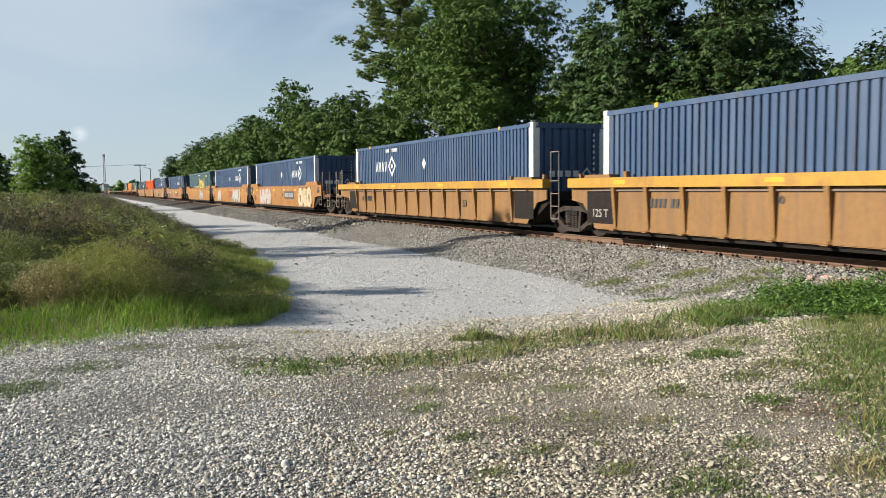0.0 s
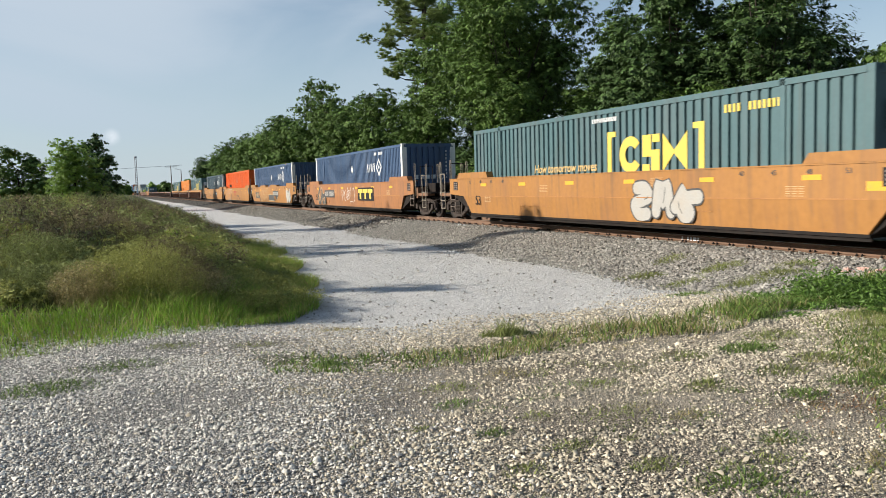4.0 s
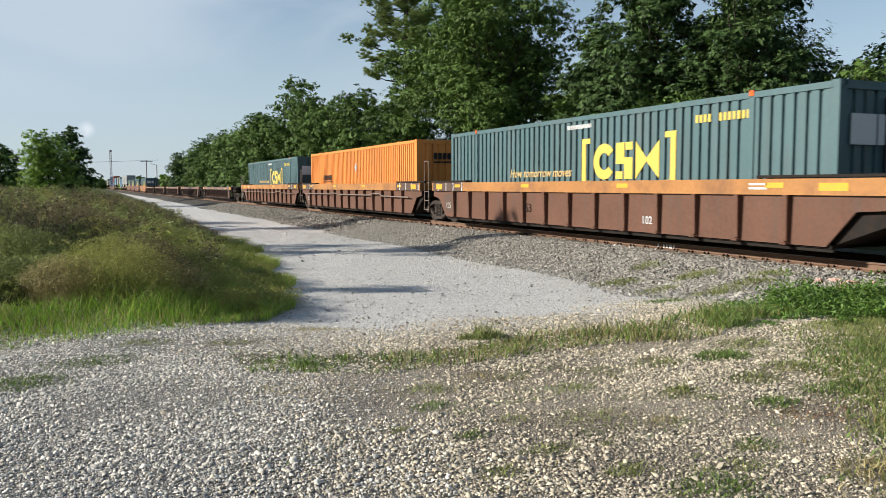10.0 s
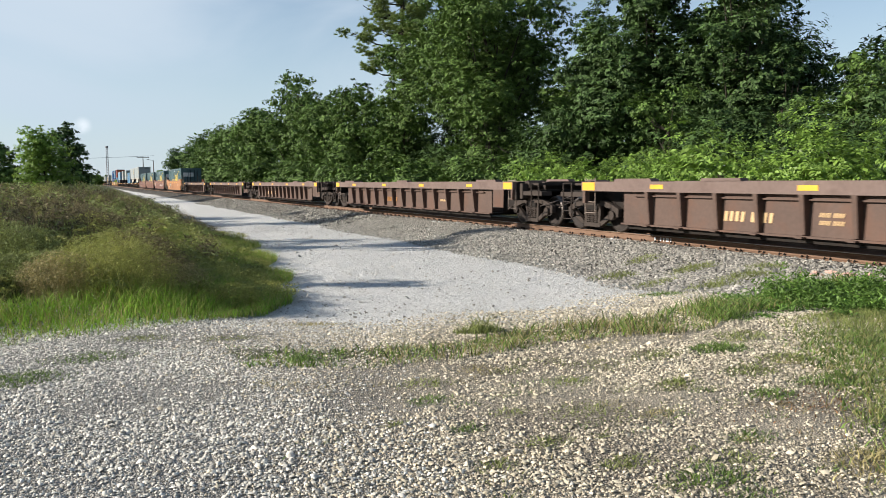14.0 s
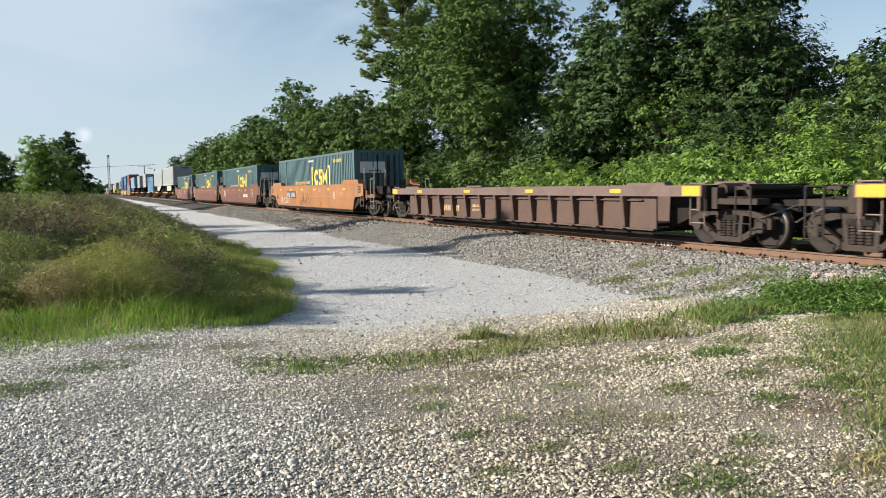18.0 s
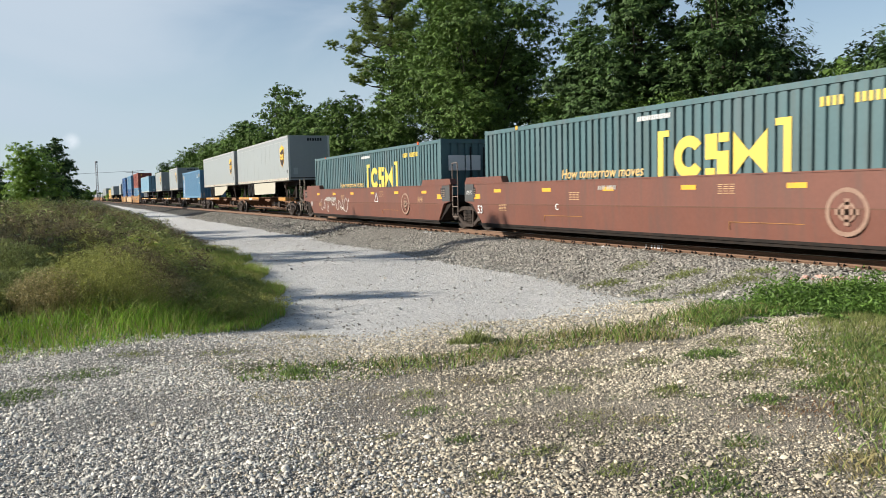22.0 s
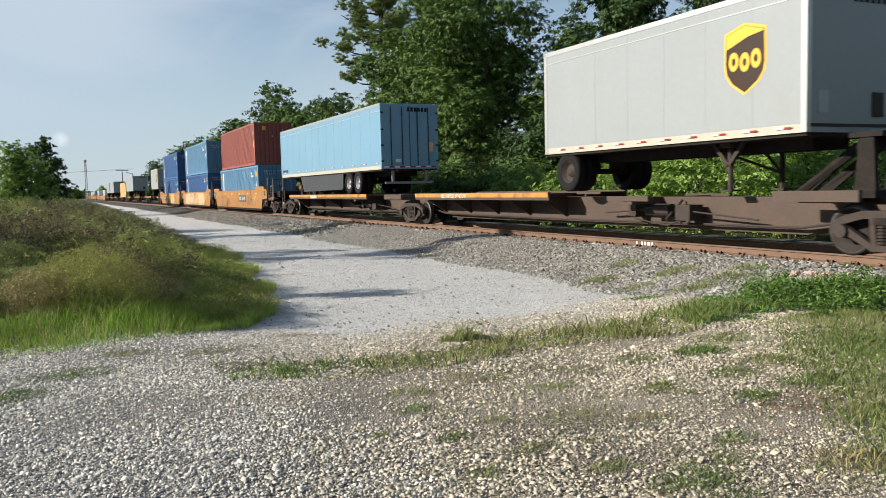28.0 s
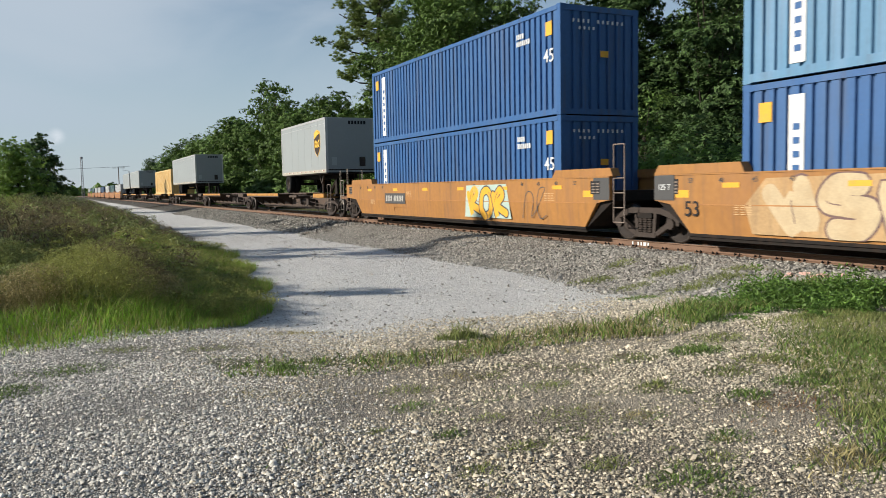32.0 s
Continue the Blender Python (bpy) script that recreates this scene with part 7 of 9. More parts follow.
def label_mark(box, hw, h, height):
    """Yellow labels at the corner and faint white marks, as on an old leased container."""
    side_shape(box, "corner_plate", [oblong(-h + 0.28, -h + 0.5, height * 0.42, height * 0.58)], -hw + 0.016, M["yellow_mark"], "yellow label", proud=0.012)
    side_shape(box, "corner_plate", [oblong(-h + 0.3, -h + 0.46, height * 0.72, height * 0.8)], -hw + 0.016, M["ash"], "faint white label", proud=0.012)
    end_blocks(box, -h - 0.004, [(-0.75, -0.5, height - 0.55, height - 0.25)], M["yellow_mark"], "yellow label")
    end_blocks(box, -h - 0.004, [(-0.1, 0.0, height - 1.0, height - 0.86), (0.62, 0.68, height - 1.5, height - 0.4)], M["ash"], "faint white marks")


container(574.1 - L45 / 2, L45, BOX_Z, "sky_blue", "pale blue corrugated container in the bottom of a stack", GB, marks=(stripe_mark("45"),), iso=True)
container(574.0 - L40 / 2, L40, BOX_Z + 2.9, "red", "brick-red corrugated container on top of a blue one", GB, marks=(label_mark,), iso=True)
for u, c1, c2 in ((594.1, "blue", "sky_blue"), (614.0, "blue", "blue")):
    container(u - L45 / 2, L45, BOX_Z, c1, "royal blue corrugated container with a white stripe", GB, marks=(stripe_mark(),), iso=True)
    container(u - L45 / 2, L45, BOX_Z + 2.9, c2, "blue corrugated container with a white stripe, stacked on another", GB, marks=(stripe_mark(),), iso=True)
for a, b, ends in ((627.6, 646.6, ("front", "rear", "front_free", "hitch")), (646.6, 665.0, ("rear",)), (665.0, 684.5, ("rear", "hitch", "rear_free")),
                   (687.5, 704.5, ("front", "rear", "front_free")), (704.5, 722.5, ("rear",)), (722.5, 741.0, ("rear", "hitch")), (741.0, 760.0, ("rear", "rear_free", "hitch"))):
    spine_platform(a, b, ends, SPINE, GS)
trailer(627.4, 8.45, "white", "short " + VAN_LABEL, None, wheels_back=3.3, shield=True, axles=1)
trailer(668.0, 16.15, "white", "plain white van trailer with a grey end", None, wheels_back=3.3)
container(686.0, L53, 1.16, "tan", "tan corrugated container on a spine car", "long containers on spine cars")
trailer(725.0, 16.15, "white", "plain white van trailer with a grey end", None, wheels_back=3.3)
trailer(743.5, 14.6, "white", "plain white van trailer with a grey end", None, wheels_back=3.3)
mid = 774.0
for i in range(9):
    well_unit(mid, "ochre", "free" if i % 3 == 0 else "hang", "free" if i % 3 == 2 else "joint", OCHRE_CAR, G3, (), 1.55, 19.5)
    boxed(mid, ("grey", "teal", "grey", "navy", "grey", "grey", "teal", "navy", "grey")[i], ("light grey" if i not in (1, 3, 6, 7) else "dark") + " corrugated container in a distant well car")
    mid += 23.6 if i % 3 == 2 else 19.5


# ---- trees ----
def frames(n, rng, up=0.3, face=None):
    """Random leaf frames: two unit vectors each."""
    nrm = rng.normal(size=(n, 3))
    nrm[:, 2] = np.abs(nrm[:, 2]) + up
    if face is not None:
        nrm = nrm * 0.6 + face
    nrm /= np.linalg.norm(nrm, axis=1)[:, None]
    t = rng.normal(size=(n, 3))
    a = np.cross(nrm, t)
    a /= np.linalg.norm(a, axis=1)[:, None] + 1e-9
    return a, np.cross(nrm, a), nrm


def leaf_mesh(name, centres, size, rng, mat, up=0.3, slim=0.55, face=None, along=None, four=False):
    """Small leaves, one triangle each; 'along' is the way each tip points; 'four' makes folded four-cornered blades."""
    n = len(centres)
    a, b, nr = frames(n, rng, up, face)
    if along is not None:
        t = along + rng.normal(size=(n, 3)) * 0.35
        b = np.cross(nr, t)
        b /= np.linalg.norm(b, axis=1)[:, None] + 1e-9
        a = np.cross(b, nr)
    s = np.asarray(size * rng.uniform(0.6, 1.35, n))[:, None]
    if four:
        v = np.stack([centres - a * s, centres + b * s * slim - a * s * 0.1 + nr * s * 0.12, centres + a * s * 1.15, centres - b * s * slim - a * s * 0.1 + nr * s * 0.12], 1).reshape(-1, 3)
        return big_mesh(name, v, np.arange(4 * n).reshape(n, 4), mat)
    v = np.stack([centres - a * s + b * s * slim, centres - a * s - b * s * slim, centres + a * s * 1.25], 1).reshape(-1, 3)
    return big_mesh(name, v, np.arange(3 * n).reshape(n, 3), mat)


def clumps(lobes, per, rng, fill=0.3, clump=0.3, leaves=30, core=2.0):
    """Leaf places, the way they face and point and how large they are: boughs of leaves that radiate from twig ends,
    spread over the shells of lobes with dark gaps between them, round a core of larger inner leaves."""
    out, face, size, along = [], [], [], []
    for c, r in lobes:
        r = np.array(r)
        k = max(5, int(per * r[0] * r[2]))
        d = rng.normal(size=(k, 3))
        d[:, 2] += 0.25
        d /= np.linalg.norm(d, axis=1)[:, None]
        rad = 1.08 - fill * rng.random((k, 1)) ** 1.5
        rad *= 1 + 0.2 * np.sin(d[:, :1] * 6 + c[0]) * np.cos(d[:, 1:2] * 5 + c[1])
        tips = np.array(c) + d * rad * r
        q = clump * rng.uniform(0.5, 1.5, k)
        # twig ends within the bough, then leaves round each twig end
        m = max(2, leaves // 8)
        sub = rng.normal(size=(k * m, 3)) * np.array([1, 1, 0.55])
        sub /= np.linalg.norm(sub, axis=1)[:, None]
        twig = np.repeat(tips, m, 0) + sub * (np.repeat(q, m) * rng.uniform(0.3, 1.0, k * m))[:, None] * np.array([1, 1, 0.6])
        od = np.repeat(d, m, 0) + sub * 0.7
        j = max(4, leaves // m)
        tilt = rng.normal(size=(k * m * j, 3))
        tilt /= np.linalg.norm(tilt, axis=1)[:, None]
        axis = np.repeat(od * 0.45, j, 0) + tilt * np.array([1, 1, 0.55]) + np.array([0, 0, -0.12])
        axis /= np.linalg.norm(axis, axis=1)[:, None]
        reach = np.repeat(np.repeat(q, m), j) * rng.uniform(0.12, 0.42, len(axis))
        out.append(np.repeat(twig, j, 0) + axis * reach[:, None])
        face.append(np.repeat(od, j, 0) * 1.1 + np.array([0, 0, 0.55]))
        along.append(axis)
        size.append(np.ones(len(axis)))
        m = int((30 + 34 * r[0] * r[2]) * (1.0 if core > 1.5 else 1.6))
        inner = rng.normal(size=(m, 3))
        inner /= np.linalg.norm(inner, axis=1)[:, None]
        out.append(np.array(c) + inner * r * rng.uniform(0.1, 0.66, (m, 1)))
        face.append(inner)
        along.append(rng.normal(size=(m, 3)))
        size.append(np.full(m, core))
    return np.concatenate(out), np.concatenate(face), np.concatenate(size), np.concatenate(along)


def trunk_mesh(x, y, z0, h, r, lobes, rng, mat, lean=0.0):
    g = Geo()
    top = Vector((x + lean, y, z0 + h * 0.62))
    pts = [Vector((x, y, z0 - 0.2)), Vector((x + lean * 0.3 + 0.1, y + 0.1, z0 + h * 0.22)), Vector((x + lean * 0.6, y - 0.1, z0 + h * 0.42)), top]
    def limb(a, b, ra, rb, n=7):
        d = (b - a).normalized()
        u = d.cross(Vector((0.3, 1, 0.2))).normalized()
        w = d.cross(u)
        v = [p + (u * math.cos(2 * math.pi * i / n) + w * math.sin(2 * math.pi * i / n)) * rr for p, rr in ((a, ra), (b, rb)) for i in range(n)]
        g.add(v, [(i, (i + 1) % n, n + (i + 1) % n, n + i) for i in range(n)])
    for i in range(3):
        limb(pts[i], pts[i + 1], r * (1 - 0.25 * i), r * (1 - 0.25 * (i + 1)))
    for c, rr in lobes:
        a = pts[1 + int(rng.integers(0, 3))]
        b = Vector(c)
        m = (a + b) / 2 + Vector((0, 0, -0.25))
        limb(a, m, r * 0.34, r * 0.2, 5)
        limb(m, b, r * 0.2, r * 0.05, 5)
    return g.mesh("trunk", mat)


def tree(x, y, h, r, label, mat="leaf", seed=1, n_lobes=9, leaf=0.16, per=9, low=0.25, category="tree", group="trees behind the track", leaves=14, clump=0.45, taper=0.5):
    rng = np.random.default_rng(seed)
    z0 = float(ground_z(x, y))
    lobes = []
    for i in range(n_lobes):
        f = (i + 0.5) / n_lobes
        zz = z0 + h * (low + (0.92 - low) * f)
        spread = r * (0.72 - taper * max(0, f - 0.5)) * math.sqrt(rng.uniform(0.08, 1.0))
        a = rng.uniform(0, 2 * math.pi)
        rr = r * rng.uniform(0.27, 0.47) * (1.0 - 0.2 * f)
        lobes.append(((x + spread * math.cos(a), y + spread * math.sin(a), zz), (rr, rr, rr * rng.uniform(0.6, 0.85))))
    for i in range(4 if r > 2.2 and n_lobes > 17 else 0):
        f = (i + 0.6) / 4
        rr = r * (0.5 - 0.12 * f)
        lobes.append(((x + rng.normal() * 0.1 * r, y + rng.normal() * 0.1 * r, z0 + h * (low + (1.0 - low) * f)), (rr, rr, rr * 0.9)))
    t = thing("tree", label, category, group)
    t.location = (x, y, z0)
    inv = Matrix.Translation((-x, -y, -z0))
    tm = trunk_mesh(x, y, z0, h, max(0.10, h * 0.016), lobes, rng, M["bark"])
    tm.transform(inv)
    part("trunk", tm, t, "grey-brown trunk and limbs")
    pts, face, sz, way = clumps(lobes, per, rng, leaves=leaves, clump=clump, core=max(1.25, min(2.2, 0.13 / leaf)))
    ok = pts[:, 2] > z0 + 0.2
    cm = leaf_mesh("crown", pts[ok], leaf * sz[ok], rng, M[mat], slim=0.6, face=face[ok], along=way[ok])
    cm.transform(inv)
    part("crown", cm, t, "dense leafy crown")
    return t


def shrub(x, y, h, r, label, mat="leaf_bright", seed=1, leaf=0.10, per=16, group="shrubs along the track", leaves=12, clump=0.28):
    rng = np.random.default_rng(seed)
    z0 = float(ground_z(x, y))
    lobes = []
    for i in range(7):
        a = rng.uniform(0, 2 * math.pi)
        q = r * 0.6 * math.sqrt(rng.random())
        rr = r * rng.uniform(0.4, 0.62)
        lobes.append(((x + q * math.cos(a), y + q * math.sin(a), z0 + h * rng.uniform(0.2, 0.72)), (rr, rr, h * rng.uniform(0.24, 0.34))))
    t = thing("shrub", label, "shrub", group)
    t.location = (x, y, z0)
    inv = Matrix.Translation((-x, -y, -z0))
    tm = trunk_mesh(x, y, z0, h, min(0.06, 0.018 * h), lobes, rng, M["bark"])
    tm.transform(inv)
    part("stem", tm, t, "thin forking stem")
    pts, face, sz, way = clumps(lobes, per, rng, leaves=leaves, clump=clump, core=max(1.25, min(2.2, 0.13 / leaf)))
    ok = pts[:, 2] > z0 + 0.05
    cm = leaf_mesh("foliage", pts[ok], leaf * sz[ok], rng, M[mat], slim=0.5, face=face[ok], along=way[ok], four=mat == "leaf_bright")
    cm.transform(inv)
    part("foliage", cm, t, "leafy twigs")
    return t


def pine(x, y, h, reach, label, seed=5):
    """An open-crowned pine: bare limbs with tufts of long needles at their ends."""
    rng = np.random.default_rng(seed)
    z0 = float(ground_z(x, y))
    t = thing("pine_tree", label, "pine tree", "trees behind the track")
    t.location = (x, y, z0)
    g = Geo()
    g.path([(0, 0, -0.2), (0.15, 0.1, h * 0.4), (0.0, -0.1, h * 0.75), (0.1, 0, h - 0.6)], 0.2, 8)
    tufts = []
    for i in range(30):
        f = 0.56 + 0.42 * i / 29
        a = i * 2.4 + rng.uniform(-0.4, 0.4)
        ln = reach * rng.uniform(0.55, 0.92) * (1.0 - 0.7 * smooth(0.75, 1.0, f))
        b = Vector((math.cos(a) * ln, math.sin(a) * ln, h * f + ln * rng.uniform(-0.02, 0.2)))
        s = Vector((0.05, 0, h * f - 0.8))
        m = s.lerp(b, 0.55) + Vector((0, 0, -0.3))
        g.rod(s, m, 0.07, 5).rod(m, b, 0.035, 5)
        for k in range(4):
            puff = np.array(s.lerp(b, (1.0, 0.86, 0.72, 0.6)[k])) + rng.normal(size=3) * np.array([0.7, 0.7, 0.35])
            g.rod(s.lerp(b, 0.55 + 0.1 * k), Vector(puff), 0.02, 4)
            for j in range(30):
                d = rng.normal(size=3)
                tufts.append(puff + d / np.linalg.norm(d) * rng.uniform(0.15, 0.8) * np.array([1, 1, 0.7]))
    part("trunk", g.mesh("trunk", M["bark"]), t, "slim trunk and crooked limbs")
    tufts = np.array(tufts)
    pts = np.repeat(tufts, 44, 0)
    d = rng.normal(size=pts.shape)
    d[:, 2] = np.abs(d[:, 2]) * 0.9 - 0.15
    d /= np.linalg.norm(d, axis=1)[:, None]
    n = len(pts)
    side = np.cross(d, rng.normal(size=(n, 3)))
    side /= np.linalg.norm(side, axis=1)[:, None]
    ln = rng.uniform(0.18, 0.32, (n, 1))
    v = np.stack([pts - side * 0.022, pts + side * 0.022, pts + d * ln], 1).reshape(-1, 3)
    part("needles", big_mesh("needles", v, np.arange(3 * n).reshape(n, 3), M["needle"]), t, "soft tufts of long green needles")
    return t


OAK = "tall broad-leaved tree with a dense dark green crown"
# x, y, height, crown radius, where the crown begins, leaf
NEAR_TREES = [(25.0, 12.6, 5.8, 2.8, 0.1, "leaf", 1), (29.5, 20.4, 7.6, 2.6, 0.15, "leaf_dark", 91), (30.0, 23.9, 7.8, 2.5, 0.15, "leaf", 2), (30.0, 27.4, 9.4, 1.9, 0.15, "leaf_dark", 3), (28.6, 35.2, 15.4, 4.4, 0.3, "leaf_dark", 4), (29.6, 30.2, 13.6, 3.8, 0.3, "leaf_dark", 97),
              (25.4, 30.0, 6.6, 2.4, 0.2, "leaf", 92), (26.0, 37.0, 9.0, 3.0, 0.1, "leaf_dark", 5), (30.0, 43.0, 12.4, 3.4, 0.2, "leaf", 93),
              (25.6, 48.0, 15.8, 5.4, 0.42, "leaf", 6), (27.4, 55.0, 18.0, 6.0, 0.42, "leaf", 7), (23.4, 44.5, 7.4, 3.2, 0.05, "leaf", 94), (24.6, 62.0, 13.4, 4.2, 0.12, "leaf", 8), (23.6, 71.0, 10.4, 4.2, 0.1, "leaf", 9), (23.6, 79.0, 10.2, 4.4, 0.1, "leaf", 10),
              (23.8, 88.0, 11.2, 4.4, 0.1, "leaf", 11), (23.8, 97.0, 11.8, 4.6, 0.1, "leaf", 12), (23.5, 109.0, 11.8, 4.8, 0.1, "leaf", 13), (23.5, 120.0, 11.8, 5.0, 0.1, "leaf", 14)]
# rows beyond x = 30 use the shade-dark leaf as the wood's dark backing
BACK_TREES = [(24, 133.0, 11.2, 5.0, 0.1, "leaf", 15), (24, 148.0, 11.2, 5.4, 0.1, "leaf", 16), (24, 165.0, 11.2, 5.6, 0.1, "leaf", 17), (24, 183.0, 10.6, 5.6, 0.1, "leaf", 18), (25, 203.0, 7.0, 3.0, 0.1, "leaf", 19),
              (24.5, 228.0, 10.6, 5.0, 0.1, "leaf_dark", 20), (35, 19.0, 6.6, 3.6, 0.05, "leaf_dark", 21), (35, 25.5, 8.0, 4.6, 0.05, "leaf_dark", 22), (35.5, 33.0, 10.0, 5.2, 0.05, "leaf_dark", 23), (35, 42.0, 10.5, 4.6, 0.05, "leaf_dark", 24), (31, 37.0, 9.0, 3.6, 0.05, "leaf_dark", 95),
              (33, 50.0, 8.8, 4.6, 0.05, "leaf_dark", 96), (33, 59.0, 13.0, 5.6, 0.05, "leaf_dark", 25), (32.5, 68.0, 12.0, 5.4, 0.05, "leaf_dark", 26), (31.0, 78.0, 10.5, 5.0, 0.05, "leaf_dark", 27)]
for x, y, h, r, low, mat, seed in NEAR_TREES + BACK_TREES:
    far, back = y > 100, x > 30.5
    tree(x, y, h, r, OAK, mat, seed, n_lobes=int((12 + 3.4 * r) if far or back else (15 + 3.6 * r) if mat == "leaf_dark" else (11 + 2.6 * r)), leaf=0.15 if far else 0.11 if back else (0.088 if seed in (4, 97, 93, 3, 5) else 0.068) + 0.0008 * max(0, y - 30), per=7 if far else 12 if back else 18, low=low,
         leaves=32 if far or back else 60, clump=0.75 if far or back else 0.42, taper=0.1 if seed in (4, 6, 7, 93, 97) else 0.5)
pine(26.4, 66.5, 20.5, 4.9, "tall spreading pine with soft tufted needles")
tree(24.3, 101.0, 16.6, 2.6, "thin tree with sparse upright twigs above the wood", "leaf", 77, 17, 0.13, 9, 0.45, leaves=24, clump=0.5)
tree(24.2, 92.0, 15.2, 2.8, "thin tree with sparse upright twigs above the wood", "leaf", 78, 15, 0.13, 9, 0.45, leaves=24, clump=0.5)
for i in range(26):
    y = 12.5 + i * 4.9
    rnd = random.Random(300 + i)
    bright = y < 34
    tall = rnd.uniform(3.9, 4.7) if y < 22 else (rnd.uniform(3.2, 3.9) if bright else (rnd.uniform(3.0, 4.2) if y < 64 else rnd.uniform(2.4, 5.4)))
    shrub(20.4 + rnd.uniform(-0.3, 0.8), y, tall, 2.6 if bright else rnd.uniform(2.4, 3.4),
          "sunlit light green shrub beside the track" if bright else "dense green undergrowth beside the track", "leaf_bright" if bright else "leaf", 200 + i,
          leaf=0.06 if bright else 0.08 + 0.0008 * y, per=20 if bright else 9, leaves=32 if bright else 40, clump=0.36 if bright else 0.5)
for i in range(6):
    rnd = random.Random(340 + i)
    shrub(19.7 + rnd.uniform(-0.2, 0.4), 13.4 + 3.6 * i, rnd.uniform(3.0, 3.8) if i < 3 else rnd.uniform(2.5, 3.1), 2.1, "sunlit light green shrub beside the track", "leaf_bright", 350 + i, leaf=0.06, per=20, leaves=32, clump=0.36)
# fills the hollow under the crowns; its shade is in the leaf colour
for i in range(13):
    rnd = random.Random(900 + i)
    shrub(26.5 + rnd.uniform(-1.0, 1.0), 13.0 + 4.3 * i, rnd.uniform(4.2, 5.8), rnd.uniform(2.8, 3.4), "tall undergrowth inside the wood, its shade put into the leaf colour", "leaf_dark", 910 + i, leaf=0.085, per=14, group="undergrowth in the wood", leaves=32, clump=0.6)
tree(-3.2, 84.0, 5.6, 2.9, "round bright green tree beside the road", "leaf_bright", 41, 18, 0.11, 22, 0.05, leaves=40, clump=0.4, group="trees beside the road")
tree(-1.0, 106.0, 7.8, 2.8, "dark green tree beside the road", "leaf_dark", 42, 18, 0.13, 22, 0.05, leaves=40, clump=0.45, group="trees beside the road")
tree(-9.0, 95.0, 6.0, 3.6, "low green tree beside the road", "leaf", 43, 16, 0.13, 20, 0.05, leaves=40, clump=0.45, group="trees beside the road")
# the trees that shade the road, west of it
for x, y, h, r, seed in ((-12.5, 29.5, 11.5, 3.2, 51), (-12.0, 41.0, 10.3, 3.8, 52), (-8.8, 17.6, 5.3, 1.3, 53), (-16, 50.0, 10.7, 4.0, 54)):
    tree(x, y, h, r, "leafy tree west of the road that shades it", "leaf", seed, 14 if r > 2 else 9, 0.16, 11 if r > 2 else 26, 0.2, leaves=16, group="trees beside the road")


# ---- far end of the line ----
def far_things():
    m = thing("lattice_mast", "tall thin grey lattice mast far down the line", "mast")
    m.location = (9.35, 329.6, float(ground_z(9.35, 329.6)))
    g = Geo()
    for sx in (-0.4, 0.4):
        for sy in (-0.4, 0.4):
            g.rod((sx, sy, 0), (sx * 0.7, sy * 0.7, 15.0), 0.09, 5)
    for i in range(15):
        g.rod((-0.4, -0.4, i), (0.4, -0.4, i + 1), 0.05, 4).rod((0.4, -0.4, i), (-0.4, -0.4, i + 1), 0.05, 4)
    part("lattice", g.mesh("lattice", M["mast"]), m)
    part("top_lamp", Geo().cyl((0, 0, 15.3), 0.5, 0.35, 2, 10).mesh("top_lamp", M["mast"]), m)
    for x, y, h in ((16.8, 250.0, 9.2), (20.6, 262.0, 8.6)):
        p = thing("utility_pole", "weathered wooden utility pole with a cross-arm", "utility pole", "utility poles")
        p.location = (x, y, float(ground_z(x, y)))
        part("pole", Geo().cyl((0, 0, h / 2), 0.16, h / 2, 2, 8, 0.11).mesh("pole", M["pole_wood"]), p)
        if x > 20:
            part("lamp_arm", Geo().rod((0, 0, h - 0.1), (-1.4, 0, h + 0.25), 0.06).box(-1.9, -1.35, -0.12, 0.12, h + 0.18, h + 0.32).mesh("lamp_arm", M["mast"]), p, "lamp on a short arm")
            continue
        part("cross_arm", Geo().box(-1.7, 1.7, -0.07, 0.07, h - 0.35, h - 0.2).mesh("cross_arm", M["pole_wood"]), p)
        for k in (-1.5, -0.7, 0.7, 1.5):
            part("insulator", cached("insulator", lambda: Geo().cyl((0, 0, 0), 0.06, 0.1, 2, 6).mesh("insulator", M["glass_grey"])), p, loc=(k, 0, h - 0.1))
    w = thing("overhead_wire", "thin dark overhead wires crossing far off", "wire")
    g = Geo()
    pts = [(-60 + 8 * i, 250.0, 9.3 - 1.2 * math.sin(math.pi * i / 9.6)) for i in range(11)]
    part("wire", g.path(pts, 0.035, 4).mesh("wire", M["black"]), w)
    for x, y, h, r, seed in ((14, 322, 5.2, 4.0, 61), (20, 318, 5.6, 4.2, 62), (28, 312, 6.0, 4.2, 63), (6.0, 420, 5, 4, 64), (0, 400, 6, 5, 65), (36, 300, 6.5, 5, 66), (-8, 380, 6, 6, 67)):
        tree(x, y, h, r, "low green tree far down the line", "leaf_bright" if seed % 2 else "leaf", seed, 9, 0.45, 5, 0.1, group="trees far down the line")
    rng = np.random.default_rng(9)
    n = 16000
    pts = np.stack([rng.uniform(-330, 330, n), rng.uniform(600, 640, n), rng.uniform(0, 1, n) ** 0.8 * (6 + 2 * np.sin(rng.uniform(0, 40, n)))], 1)
    pts[:, 2] *= 0.75 + 0.25 * np.sin(pts[:, 0] * 0.11) * np.cos(pts[:, 0] * 0.043 + 1)
    tagged(new("far_woods", leaf_mesh("far_woods", pts, 1.6, rng, M["leaf"])), "band of green woods on the horizon", "woods", kind="stuff")


far_things()


